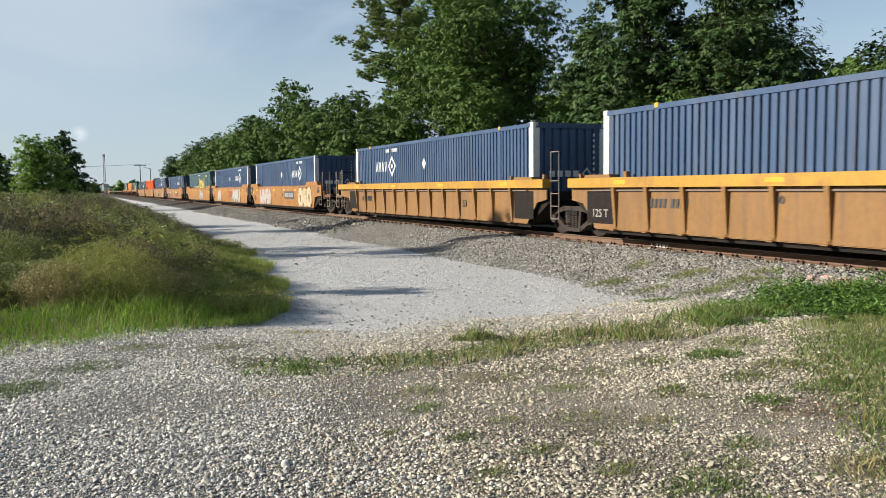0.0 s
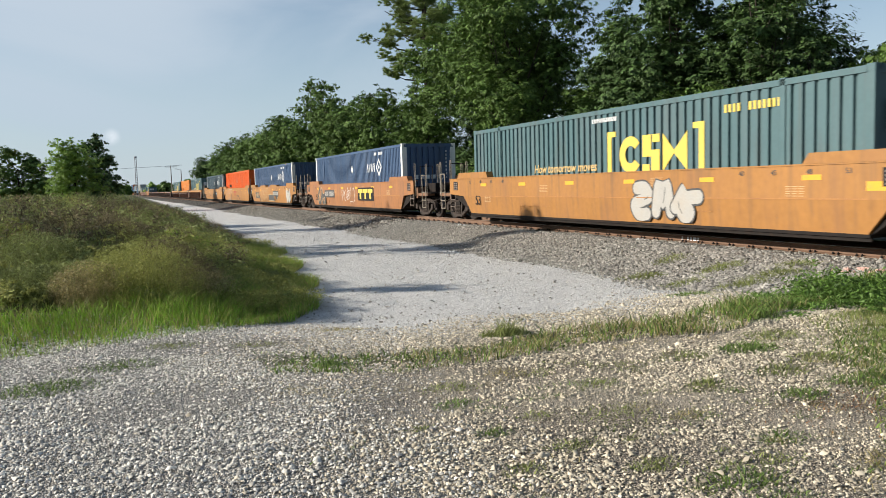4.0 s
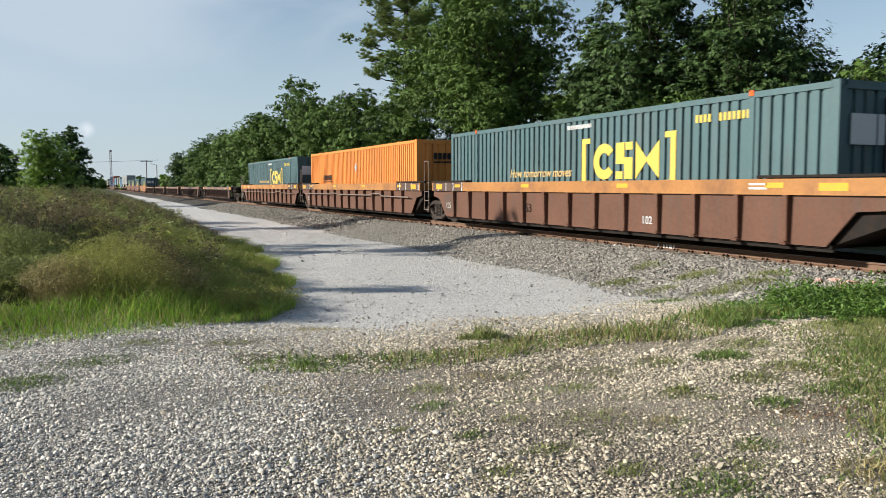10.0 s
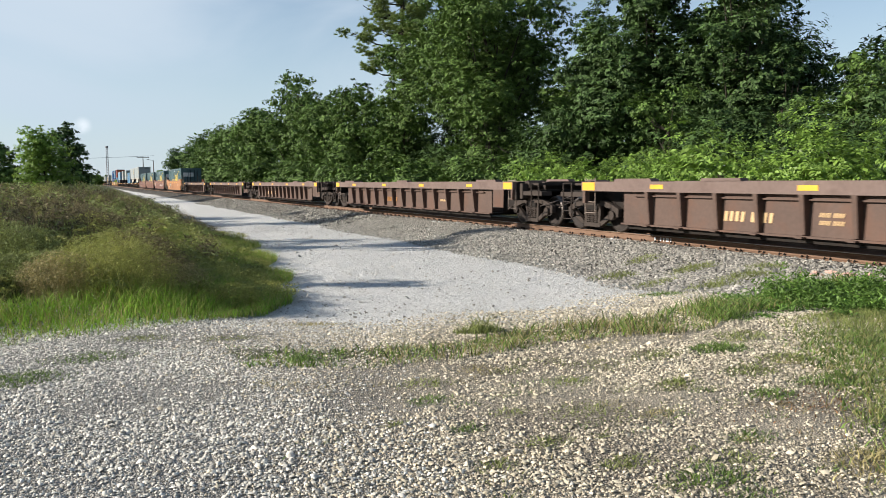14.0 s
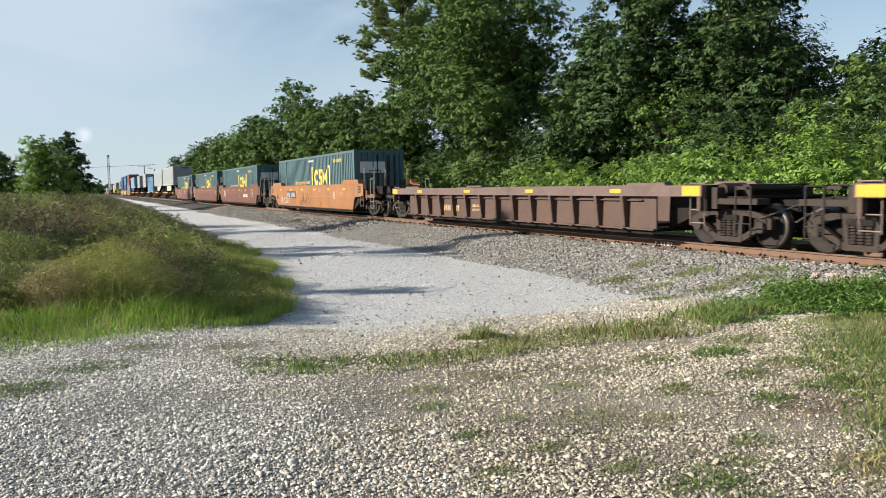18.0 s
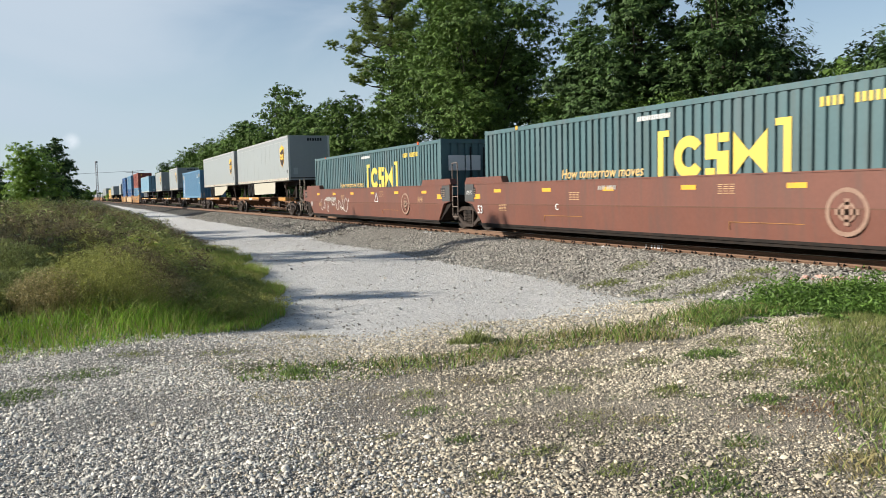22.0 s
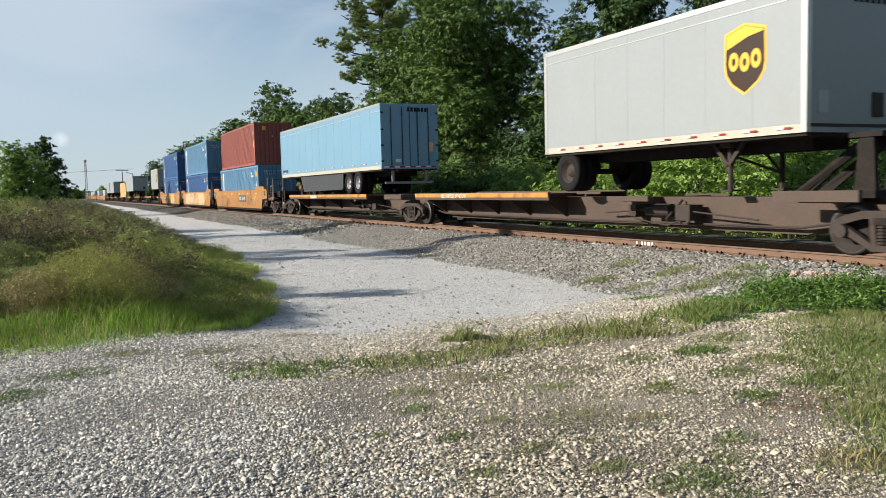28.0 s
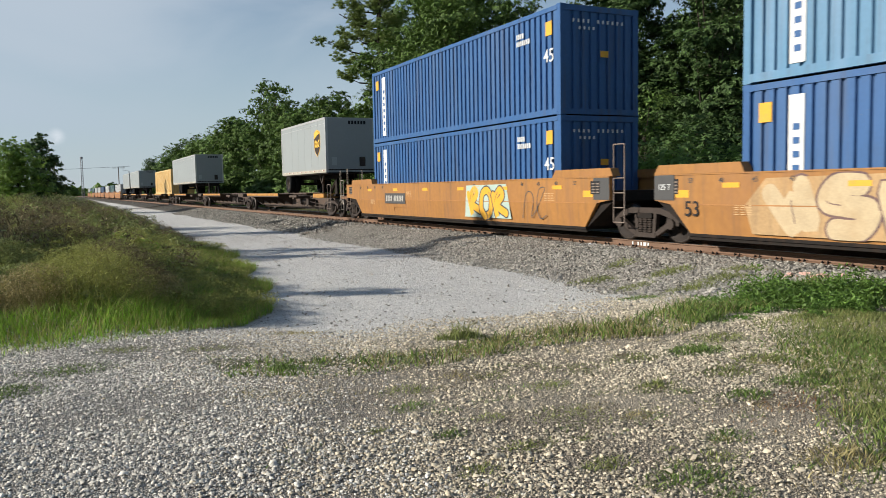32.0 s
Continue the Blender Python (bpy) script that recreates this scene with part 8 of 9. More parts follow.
def unseen_woods():
    """Unseen woods added behind and beside the viewer to hold back sky light."""
    rng = np.random.default_rng(19)
    a = rng.uniform(radians(100), radians(262), 9000)
    r = rng.uniform(46, 56, 9000)
    pts = np.stack([np.sin(a) * r, np.cos(a) * r, rng.uniform(0, 1, 9000) ** 0.9 * (9 + 2.5 * np.sin(a * 23) + 1.5 * np.sin(a * 57))], 1)
    tagged(new("rear_woods", leaf_mesh("rear_woods", pts, 1.5, rng, M["leaf"])), "unseen green woods added to dim the sky behind the lot", "woods", kind="stuff")


unseen_woods()


# ---- grass, weeds and stones ----
def blade_mesh(name, xy, height, width, rng, mat, lean=0.35):
    n = len(xy)
    z = ground_z(xy[:, 0], xy[:, 1])
    base = np.stack([xy[:, 0], xy[:, 1], z - 0.02], 1)
    a = rng.uniform(0, 2 * np.pi, n)
    side = np.stack([np.cos(a), np.sin(a), np.zeros(n)], 1) * (width * rng.uniform(0.6, 1.3, n))[:, None]
    b = rng.uniform(0, 2 * np.pi, n)
    h = height * rng.uniform(0.5, 1.25, n)
    bend = np.stack([np.cos(b), np.sin(b), np.zeros(n)], 1) * (h * lean * rng.uniform(0.2, 1.4, n))[:, None]
    up = np.array([0, 0, 1.0])
    mid = base + up * (h * 0.55)[:, None] + bend * 0.35
    tip = base + up * h[:, None] * (1 - 0.12 * lean) + bend
    v = np.stack([base - side, base + side, mid + side * 0.7, mid - side * 0.7, tip], 1).reshape(-1, 3)
    k = np.arange(n)[:, None] * 5
    f = np.concatenate([k + np.array([[0, 1, 2]]), k + np.array([[0, 2, 3]]), k + np.array([[3, 2, 4]])], 0)
    return big_mesh(name, v, f, M[mat])


def blades(name, xy, height, width, rng, mat, lean=0.35, label="", cat="grass"):
    return tagged(new(name, blade_mesh(name, xy, height, width, rng, mat, lean)), label, cat, kind="stuff")


# True inside the camera's view wedge in plan, plus a margin.
def in_view_wedge(x, y, margin=0.6):
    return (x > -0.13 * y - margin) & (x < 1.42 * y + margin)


def scatter(n, x0, x1, y0, y1, rng):
    return np.stack([rng.uniform(x0, x1, n), rng.uniform(y0, y1, n)], 1)


def patchy(xy, k, seed):
    return 0.5 + 0.5 * wavy(xy[:, 0], xy[:, 1], k, seed)


def grow():
    rng = np.random.default_rng(12)
    # bank: bright grass at its foot, thinning out into the gravel
    p = scatter(260000, -3, 6, 8.0, 26, rng)
    d = bank_edge(p[:, 1]) - p[:, 0]
    front = p[:, 1] - 9.0 - 0.25 * np.sin(p[:, 0] * 2.1) + 0.7 * (patchy(p, 3.1, 61) - 0.5)
    m = (d > -0.15 + 0.5 * (patchy(p, 2.2, 3) - 0.5)) & in_view_wedge(p[:, 0], p[:, 1]) & (smooth(-0.75, 0.75, front) ** 1.5 > rng.random(len(p))) & ((front < 0.8 + 1.8 * patchy(p, 1.1, 1)) | (d < 0.7 + 2.4 * patchy(p, 0.9, 5)))
    m &= rng.random(len(p)) < 0.35 + 0.9 * patchy(p, 5.3, 62)
    p = p[m]
    hgt = (0.04 + 0.10 * patchy(p, 1.3, 2) * (0.4 + 1.2 * patchy(p, 6.3, 65)) + 0.14 * patchy(p, 4.1, 17) * patchy(p, 2.0, 63) + 0.12 * smooth(0.2, 1.6, np.minimum(p[:, 1] - 9.0, (bank_edge(p[:, 1]) - p[:, 0]) * 1.2))) * (0.45 + 0.55 * smooth(-0.4, 0.8, p[:, 1] - 9.0)) * (1 + 0.45 * smooth(0.6, 1.8, p[:, 1] - 9.0))
    gold = rng.random(len(p)) < 0.15 + 0.45 * patchy(p, 2.6, 64) ** 2 + 0.3 * smooth(10.5, 13.5, p[:, 1])
    blades("bank_grass", p[~gold], hgt[~gold], 0.0045, rng, "grass", 0.9, "bright green grass at the foot of the bank")
    blades("pale_bank_grass", p[gold], hgt[gold] * 1.15, 0.0045, rng, "pale_weed", 0.8, "yellow-green grass at the foot of the bank")
    q = p[rng.random(len(p)) < 0.08]
    blades("dry_bank_grass", q, 0.10 + 0.2 * patchy(q, 1.9, 18), 0.0035, rng, "dry_grass", 0.6, "dry straw-coloured stalks among the grass")
    # bank: taller dull weeds behind
    p = scatter(120000, -9, 7, 10.5, 62, rng)
    d = bank_edge(p[:, 1]) - p[:, 0]
    m = (d > 0.5 + 0.5 * patchy(p, 0.7, 6)) & in_view_wedge(p[:, 0], p[:, 1], 1.0) & (p[:, 1] > 9.9 + 1.3 * patchy(p, 1.3, 4)) & (patchy(p, 2.3, 31) > 0.22 * rng.random(len(p)) + 0.12) & (rng.random(len(p)) < np.clip(14 / p[:, 1], 0.25, 1.0))
    p = p[m]
    hgt = (0.22 + 0.3 * patchy(p, 0.8, 8) + 0.4 * patchy(p, 2.4, 9) ** 2) * (0.55 + 0.45 * smooth(0.3, 2.5, bank_edge(p[:, 1]) - p[:, 0])) * (0.5 + 0.5 * smooth(10.5, 14.5, p[:, 1]))
    half = rng.random(len(p)) < 0.90
    tone = patchy(p, 0.55, 51) + 0.25 * (rng.random(len(p)) - 0.5)
    # more brown high up, where it also colours in the bank's shade
    brown = half & (tone > 0.54) & (p[:, 1] > 14.5)
    pale = half & (tone < 0.36 + 0.2 * smooth(15.0, 11.0, p[:, 1]))
    half_rest = half & ~brown & ~pale
    blades("brown_weeds", p[brown], hgt[brown] * 1.1, 0.008, rng, "brown_weed", 0.5, "brown seeding weeds on the bank", "weeds")
    blades("pale_weeds", p[pale], hgt[pale] * 0.9, 0.007, rng, "pale_weed", 0.6, "yellow-green weeds on the bank", "weeds")
    blades("bank_weeds", p[half_rest], hgt[half_rest], 0.008, rng, "weed", 0.5, "tall dull olive weeds on the bank", "weeds")
    blades("dry_weeds", p[~half], hgt[~half] * 1.05, 0.006, rng, "dry_grass", 0.4, "tall dry weeds on the bank", "weeds")
    # leafy weeds: small leaves along stems, in clumps
    c = scatter(1500, -8, 6, 10.8, 55, rng)
    d = bank_edge(c[:, 1]) - c[:, 0]
    c = c[(d > 0.7 + 0.8 * patchy(c, 1.1, 71)) & in_view_wedge(c[:, 0], c[:, 1], 1.0) & (c[:, 1] > 12.0 + 2.0 * patchy(c, 1.3, 72))]
    k = 60
    pts = np.repeat(np.stack([c[:, 0], c[:, 1], ground_z(c[:, 0], c[:, 1])], 1), k, 0)
    hh = np.repeat(0.45 + 0.6 * patchy(c, 0.8, 8), k) * np.repeat(0.6 + 0.4 * smooth(0.3, 2.5, bank_edge(c[:, 1]) - c[:, 0]), k)
    f = rng.random(len(pts))
    pts[:, 2] += f * hh
    pts[:, :2] += rng.normal(size=(len(pts), 2)) * (0.05 + 0.16 * np.minimum(f, 1.1 - f))[:, None]
    dun = (pts[:, 1] > 14) & (patchy(pts, 0.45, 73) > 0.52)
    tagged(new("leafy_weeds", leaf_mesh("leafy_weeds", pts[~dun], 0.04, rng, M["weed"], slim=0.35)), "leafy olive weeds on the bank", "weeds", kind="stuff")
    tagged(new("brown_leafy_weeds", leaf_mesh("brown_leafy_weeds", pts[dun], 0.04, rng, M["brown_weed"], slim=0.35)), "leafy brown weeds gone to seed on the bank", "weeds", kind="stuff")
    # the strip of grass between the lot and the road
    p = scatter(80000, 0.9, 10.2, 5.2, 9.4, rng)
    off = p[:, 1] - lot_edge(p[:, 0]) + 0.06
    wid = 0.17 + 0.26 * patchy(p, 1.9, 11) + 0.10 * smooth(2.5, 5.0, p[:, 0]) + 0.16 * smooth(2.7, 1.5, p[:, 0])
    m = (np.abs(off) < wid) & (rng.random(len(p)) < 0.22 + 0.95 * patchy(p, 3.3, 41) * patchy(p, 7.1, 42) * 1.6) & (p[:, 0] > 1.15 + 0.3 * rng.random(len(p)))
    p = p[m]
    hgt = 0.03 + 0.12 * patchy(p, 2.4, 12) * patchy(p, 5.1, 13) * 1.6 + 0.05 * smooth(2.4, 3.4, p[:, 0]) + 0.03 * smooth(5, 8, p[:, 0])
    half = rng.random(len(p)) < 0.30 + 0.35 * smooth(3.2, 1.8, p[:, 0]) + 0.35 * smooth(5.2, 7.0, p[:, 0])
    herb = half & (rng.random(len(p)) < 0.55)
    half &= ~herb
    blades("strip_weeds", p[herb], hgt[herb] * 1.1, 0.008, rng, "broad_weed", 1.0, "low dark green weeds in a strip across the gravel", "weeds")
    blades("strip_grass", p[half], hgt[half] * 0.8, 0.004, rng, "grass", 0.9, "low green grass in a strip across the gravel")
    half |= herb
    blades("dry_strip_grass", p[~half], hgt[~half] * 0.9, 0.004, rng, "dry_grass", 0.7, "dry grass mixed in the strip")
    # right-hand verge: leafy clump by the ballast, long grass nearer
    n = 340
    c = np.stack([9.0 + rng.normal(size=n) * 0.7, 6.95 + rng.normal(size=n) * 0.40], 1)
    c = c[(c[:, 0] > 7.0) & (c[:, 0] < 10.4)]
    k = 90
    pts = np.repeat(np.stack([c[:, 0], c[:, 1], ground_z(c[:, 0], c[:, 1])], 1), k, 0)
    f = rng.random(len(pts))
    pts[:, 2] += f * np.repeat(rng.uniform(0.05, 0.23, len(c)) * (0.3 + 1.6 * smooth(7.2, 8.6, c[:, 0]) * (1 - 0.35 * smooth(9.0, 10.0, c[:, 0]))) * (0.3 + 1.5 * patchy(c, 3.0, 33) ** 2), k)
    pts[:, :2] += rng.normal(size=(len(pts), 2)) * 0.07
    tagged(new("leafy_clump", leaf_mesh("leafy_clump", pts, 0.026, rng, M["clump_leaf"], slim=0.4)), "green leafy weeds by the ballast", "weeds", kind="stuff")
    p = scatter(150000, 3.4, 8.6, 2.6, 6.4, rng)
    off = p[:, 0] - 4.72 - (p[:, 1] - 3.3) * 0.846
    p = p[(smooth(-0.7, 0.45, off - 0.35 * (patchy(p, 3.1, 35) - 0.5)) ** 1.6 > rng.random(len(p))) & (off < 1.9) & (rng.random(len(p)) < 0.3 + 0.75 * patchy(p, 2.2, 36))]
    herb = rng.random(len(p)) < 0.4
    blades("verge_weeds", p[herb], 0.03 + 0.075 * patchy(p[herb], 2.7, 15), 0.008, rng, "broad_weed", 0.9, "dark green weeds on the verge", "weeds")
    p = p[~herb]
    blades("verge_grass", p, 0.035 + 0.075 * patchy(p, 1.7, 14), 0.0045, rng, "weed", 0.6, "olive green grass on the verge")
    q = p[rng.random(len(p)) < 0.12] + rng.normal(size=(1, 2)) * 0.1
    blades("dry_verge_grass", q, 0.08, 0.005, rng, "dry_grass", 0.5, "dry stalks on the verge")
    # small dull weeds strewn over the lot, thicker to the east
    for mat, n, seed in (("weed", 46, 1), ("brown_weed", 30, 2), ("dry_grass", 18, 3), ("broad_weed", 22, 4)):
        c = scatter(n * 3, 1.0, 6.4, 2.7, 6.5, rng)
        c = c[rng.random(len(c)) < 0.12 + 0.5 * smooth(1.5, 4.5, c[:, 0])][:n]
        k = 120
        spread = np.repeat(rng.uniform(0.03, 0.12, len(c)), k)[:, None]
        p = np.repeat(c, k, 0) + rng.normal(size=(len(c) * k, 2)) * spread * np.array([1.4, 0.8])
        blades("small_weeds", p, 0.018 + 0.035 * rng.random(len(p)), 0.0045, rng, mat, 1.1, "small dull weeds strewn over the gravel", "weeds")
    # scattered tufts on the lot
    for i, (x, y, r, h, mat) in enumerate(LOT_TUFTS + STRIP_TUFTS + VERGE_TUFTS):
        mat = "broad_weed" if mat == "grass" else mat
        n = int(2600 * r) if mat != "rust_weed" else int(1100 * r)
        a, q = rng.uniform(0, 2 * np.pi, n), r * np.sqrt(rng.random(n))
        p = np.stack([x + q * np.cos(a) * 1.3, y + q * np.sin(a) * 0.8], 1)
        t = blades("tuft", p, (0.022 + 0.8 * h * (1.15 - q / r)) * (0.4 + 0.8 * rng.random(n)), 0.005, rng, mat, 1.0, "low dry reddish tuft on the gravel" if mat == "rust_weed" else ("small green tuft on the gravel" if mat == "broad_weed" else "small dull weed tuft on the gravel"), "tuft")
        t["group"] = "tufts on the gravel"


FRONT_BUSHES = [(0.55, 13.2, 1.6, 1.0), (-0.7, 12.4, 0.7, 0.6), (1.75, 13.9, 0.85, 0.6), (-1.6, 14.6, 0.9, 0.8), (0.9, 16.2, 1.1, 0.9),
                (2.6, 17.2, 0.8, 0.6), (-1.2, 18.5, 1.0, 0.9), (0.6, 20.5, 1.0, 0.9), (2.9, 22.5, 0.9, 0.8), (-2.6, 22.0, 1.1, 1.0),
                (1.2, 25.5, 1.0, 1.0), (3.2, 29.0, 0.9, 0.9), (-1.5, 29.5, 1.1, 1.1), (2.0, 36.0, 1.1, 1.1), (-3.5, 37.0, 1.2, 1.2),
                (3.6, 44.0, 1.0, 1.0), (-0.2, 12.0, 0.6, 0.5), (2.2, 12.1, 0.5, 0.45)]
BACK_BUSHES = [(1.2, 11.6, 0.75, 0.6), (0.4, 11.0, 0.6, 0.5), (-1.2, 11.3, 0.6, 0.5), (1.9, 11.2, 0.45, 0.45), (-1.9, 12.7, 0.8, 0.7),
               (2.5, 15.3, 0.8, 0.6), (-0.2, 14.8, 1.0, 0.8), (3.3, 19.8, 0.8, 0.7), (-2.8, 17.0, 1.1, 1.0), (3.7, 25.5, 0.9, 0.8),
               (-0.4, 24.0, 1.1, 1.0), (1.4, 31.5, 1.1, 1.0)]
for i, (x, y, h, r) in enumerate(FRONT_BUSHES + BACK_BUSHES):
    mat = ("pale_weed", "weed", "brown_weed")[(i * 7 + (2 if y > 15 else 0)) % (3 if y > 14 else 2)] if y < 20 else ("brown_weed", "weed")[i % 2]
    low = 0.45 + 0.55 * float(smooth(0.3, 2.2, bank_edge(y) - x))
    shrub(x, y, h * 0.62 * low, r * 0.9, {"pale_weed": "feathery yellow-green weed bush on the bank", "weed": "feathery olive weed bush on the bank", "brown_weed": "brown seeding weed bush on the bank"}[mat],
              mat, 500 + i, leaf=0.02, per=90, group="weed bushes on the bank", leaves=60, clump=0.15)


def feather_bush(x, y, h, r, label, mat, seed, k=26, leaf=0.014):
    """A bushy weed of many fine upright stalks set with small leaves."""
    rng = np.random.default_rng(seed)
    b = thing("weed_bush", label, "weeds", "weed bushes on the bank")
    z0 = float(ground_z(x, y))
    b.location = (x, y, z0)
    inv = Matrix.Translation((-x, -y, -z0))
    n = int((900 if k > 20 else 520) * r)
    a, q = rng.uniform(0, 2 * np.pi, n), r * np.sqrt(rng.random(n))
    p = np.stack([x + q * np.cos(a), y + q * np.sin(a)], 1)
    hh = h * (1.0 - 0.45 * (q / r) ** 2) * (0.7 + 0.3 * patchy(p, 6.0, seed))
    me = blade_mesh("stalks", p, hh, 0.004, rng, mat, 0.5)
    me.transform(inv)
    part("stalk", me, b, "fine upright stalks")
    pts = np.repeat(np.stack([p[:, 0], p[:, 1], ground_z(p[:, 0], p[:, 1])], 1), k, 0)
    f = rng.random(len(pts)) ** 0.7
    pts[:, 2] += f * np.repeat(hh, k) * 0.98
    pts[:, :2] += np.repeat(np.stack([np.cos(a), np.sin(a)], 1) * (0.2 * q)[:, None], k, 0) * f[:, None] + rng.normal(size=(len(pts), 2)) * 0.035
    me = leaf_mesh("foliage", pts, leaf, rng, M[mat], slim=0.4)
    me.transform(inv)
    part("foliage", me, b, "small leaves and seed heads")
    return b


for i, (x, y, h, r, mat) in enumerate([(0.38, 11.4, 1.15, 0.66, "pale_weed"), (1.05, 11.8, 0.72, 0.52, "dry_grass"), (0.8, 12.4, 0.95, 0.6, "brown_weed"), (-0.3, 11.3, 0.7, 0.45, "dry_grass"), (1.75, 11.3, 0.42, 0.45, "pale_weed"), (1.3, 18.7, 0.6, 1.0, "grass"), (-0.95, 11.8, 0.5, 0.55, "weed"),
                                       (1.55, 12.8, 0.5, 0.4, "weed"), (-0.35, 12.0, 0.6, 0.5, "weed"), (-1.0, 13.4, 0.7, 0.6, "weed"), (2.2, 22.5, 0.6, 0.9, "pale_weed"), (0.2, 17.0, 0.9, 0.8, "brown_weed")]):
    feather_bush(x, y, h, r, {"pale_weed": "feathery yellow-green weed bush with fine stalks", "brown_weed": "brown feathery weed bush gone to seed", "weed": "olive feathery weed bush on the bank", "grass": "bright green tuft of long grass on the bank", "dry_grass": "straw-coloured feathery weed bush gone to seed"}[mat], mat, 640 + i)
rnd = random.Random(88)
for i in range(42):
    y = 12.6 + 24 * (i / 42) ** 1.4
    x = float(bank_edge(y)) - rnd.uniform(0.5, 1.2 + 0.16 * y)
    mat = rnd.choice(("brown_weed", "brown_weed", "weed", "pale_weed") if y > 17 else ("pale_weed", "weed", "pale_weed", "pale_weed"))
    mat = "pale_weed" if bank_edge(y) - x < 1.1 else mat
    low = 0.35 + 0.65 * float(smooth(0.4, 2.4, bank_edge(y) - x))
    feather_bush(x, y, rnd.uniform(0.45, 0.95) * low, rnd.uniform(0.4, 0.85), {"pale_weed": "feathery yellow-green weed bush with fine stalks", "brown_weed": "brown feathery weed bush gone to seed", "weed": "olive feathery weed bush on the bank"}[mat], mat, 700 + i, 10, 0.02)
LOT_TUFTS = [(5.33, 5.55, 0.30, 0.14, "grass"), (4.56, 4.22, 0.20, 0.09, "grass"), (2.95, 3.13, 0.26, 0.08, "grass"), (2.72, 3.53, 0.16, 0.06, "weed"), (2.05, 3.82, 0.14, 0.05, "weed"),
             (1.79, 4.76, 0.09, 0.05, "weed"), (2.40, 5.67, 0.24, 0.05, "weed"), (2.25, 5.20, 0.18, 0.06, "grass"), (3.46, 5.22, 0.22, 0.05, "weed"), (4.15, 4.76, 0.18, 0.09, "weed"),
             (3.68, 3.55, 0.18, 0.06, "grass"), (3.95, 2.94, 0.28, 0.10, "dry_grass"), (2.19, 4.48, 0.12, 0.06, "grass"), (2.50, 4.02, 0.18, 0.05, "weed"), (2.45, 9.2, 0.35, 0.06, "dry_grass"),
             (-0.02, 7.85, 0.45, 0.06, "grass"), (-0.58, 7.20, 0.40, 0.10, "grass"), (4.42, 3.72, 0.62, 0.04, "rust_weed"), (3.75, 7.35, 0.24, 0.30, "weed")]
STRIP_TUFTS = [(9.2, 12.3, 0.5, 0.2, "weed"), (10.2, 11.3, 0.5, 0.22, "weed"), (7.7, 9.2, 0.35, 0.10, "grass"), (8.9, 9.4, 0.5, 0.2, "weed"), (1.69, 6.9, 0.13, 0.14, "grass"),
               (5.0, 4.8, 0.3, 0.07, "weed"), (4.6, 5.6, 0.3, 0.06, "weed"), (0.5, 8.6, 0.3, 0.05, "weed"), (1.3, 8.2, 0.3, 0.04, "weed"), (3.1, 4.45, 0.3, 0.04, "weed"),
               (6.6, 6.75, 0.35, 0.2, "grass"), (4.85, 3.95, 0.45, 0.05, "rust_weed"), (4.9, 3.5, 0.35, 0.07, "weed"), (3.35, 3.3, 0.2, 0.05, "weed"), (3.0, 2.85, 0.16, 0.05, "grass"),
               (4.0, 5.6, 0.25, 0.04, "weed"), (3.0, 5.9, 0.25, 0.04, "dry_grass"), (2.6, 4.7, 0.16, 0.04, "weed"), (3.5, 4.2, 0.16, 0.04, "dry_grass")]
VERGE_TUFTS = [(5.6, 5.0, 0.3, 0.08, "weed"), (5.3, 4.3, 0.35, 0.09, "grass"), (1.9, 3.4, 0.12, 0.03, "weed"), (2.3, 3.0, 0.15, 0.04, "dry_grass"), (6.0, 5.9, 0.35, 0.09, "weed"),
               (9.8, 9.6, 0.6, 0.2, "weed"), (9.0, 10.9, 0.45, 0.16, "weed"), (10.6, 13.2, 0.45, 0.18, "weed"), (9.5, 8.3, 0.5, 0.2, "weed"), (10.9, 10.2, 0.5, 0.18, "weed")]
grow()


def stones(name, xy, size, rng, mat, label, sink=0.25, lift=0.0, flat=True):
    n = len(xy)
    octa = np.array([(1, 0, 0), (-1, 0, 0), (0, 1, 0), (0, -1, 0), (0, 0, 1), (0, 0, -1)], float)
    v = octa[None] * 0.68 + (0.34 if flat else 0.2) * rng.uniform(-1, 1, (n, 6, 3))
    s = size * np.exp(rng.normal(size=n) * 0.27)
    v *= s[:, None, None] * rng.uniform(0.65, 1.25, (n, 1, 3))
    q = rng.normal(size=(n, 4))
    q /= np.linalg.norm(q, axis=1)[:, None]
    w, x, y, z = q.T
    R = np.stack([np.stack([1 - 2 * (y * y + z * z), 2 * (x * y - z * w), 2 * (x * z + y * w)], 1), np.stack([2 * (x * y + z * w), 1 - 2 * (x * x + z * z), 2 * (y * z - x * w)], 1),
                  np.stack([2 * (x * z - y * w), 2 * (y * z + x * w), 1 - 2 * (x * x + y * y)], 1)], 1)
    v = np.einsum("nij,nkj->nki", R, v)
    v[:, :, 2] *= 0.75
    c = np.stack([xy[:, 0], xy[:, 1], ground_z(xy[:, 0], xy[:, 1]) + s * sink + lift], 1)
    v = (v + c[:, None]).reshape(-1, 3)
    f = np.array([(0, 2, 4), (2, 1, 4), (1, 3, 4), (3, 0, 4), (2, 0, 5), (1, 2, 5), (3, 1, 5), (0, 3, 5)])
    faces = (np.arange(n)[:, None, None] * 6 + f[None]).reshape(-1, 3)
    nrm = np.cross(v[faces[:, 1]] - v[faces[:, 0]], v[faces[:, 2]] - v[faces[:, 0]])
    faces = faces[nrm[:, 2] > -0.25 * np.linalg.norm(nrm, axis=1)]
    return tagged(new(name, big_mesh(name, v, faces, M[mat], flat)), label, "gravel", kind="stuff")


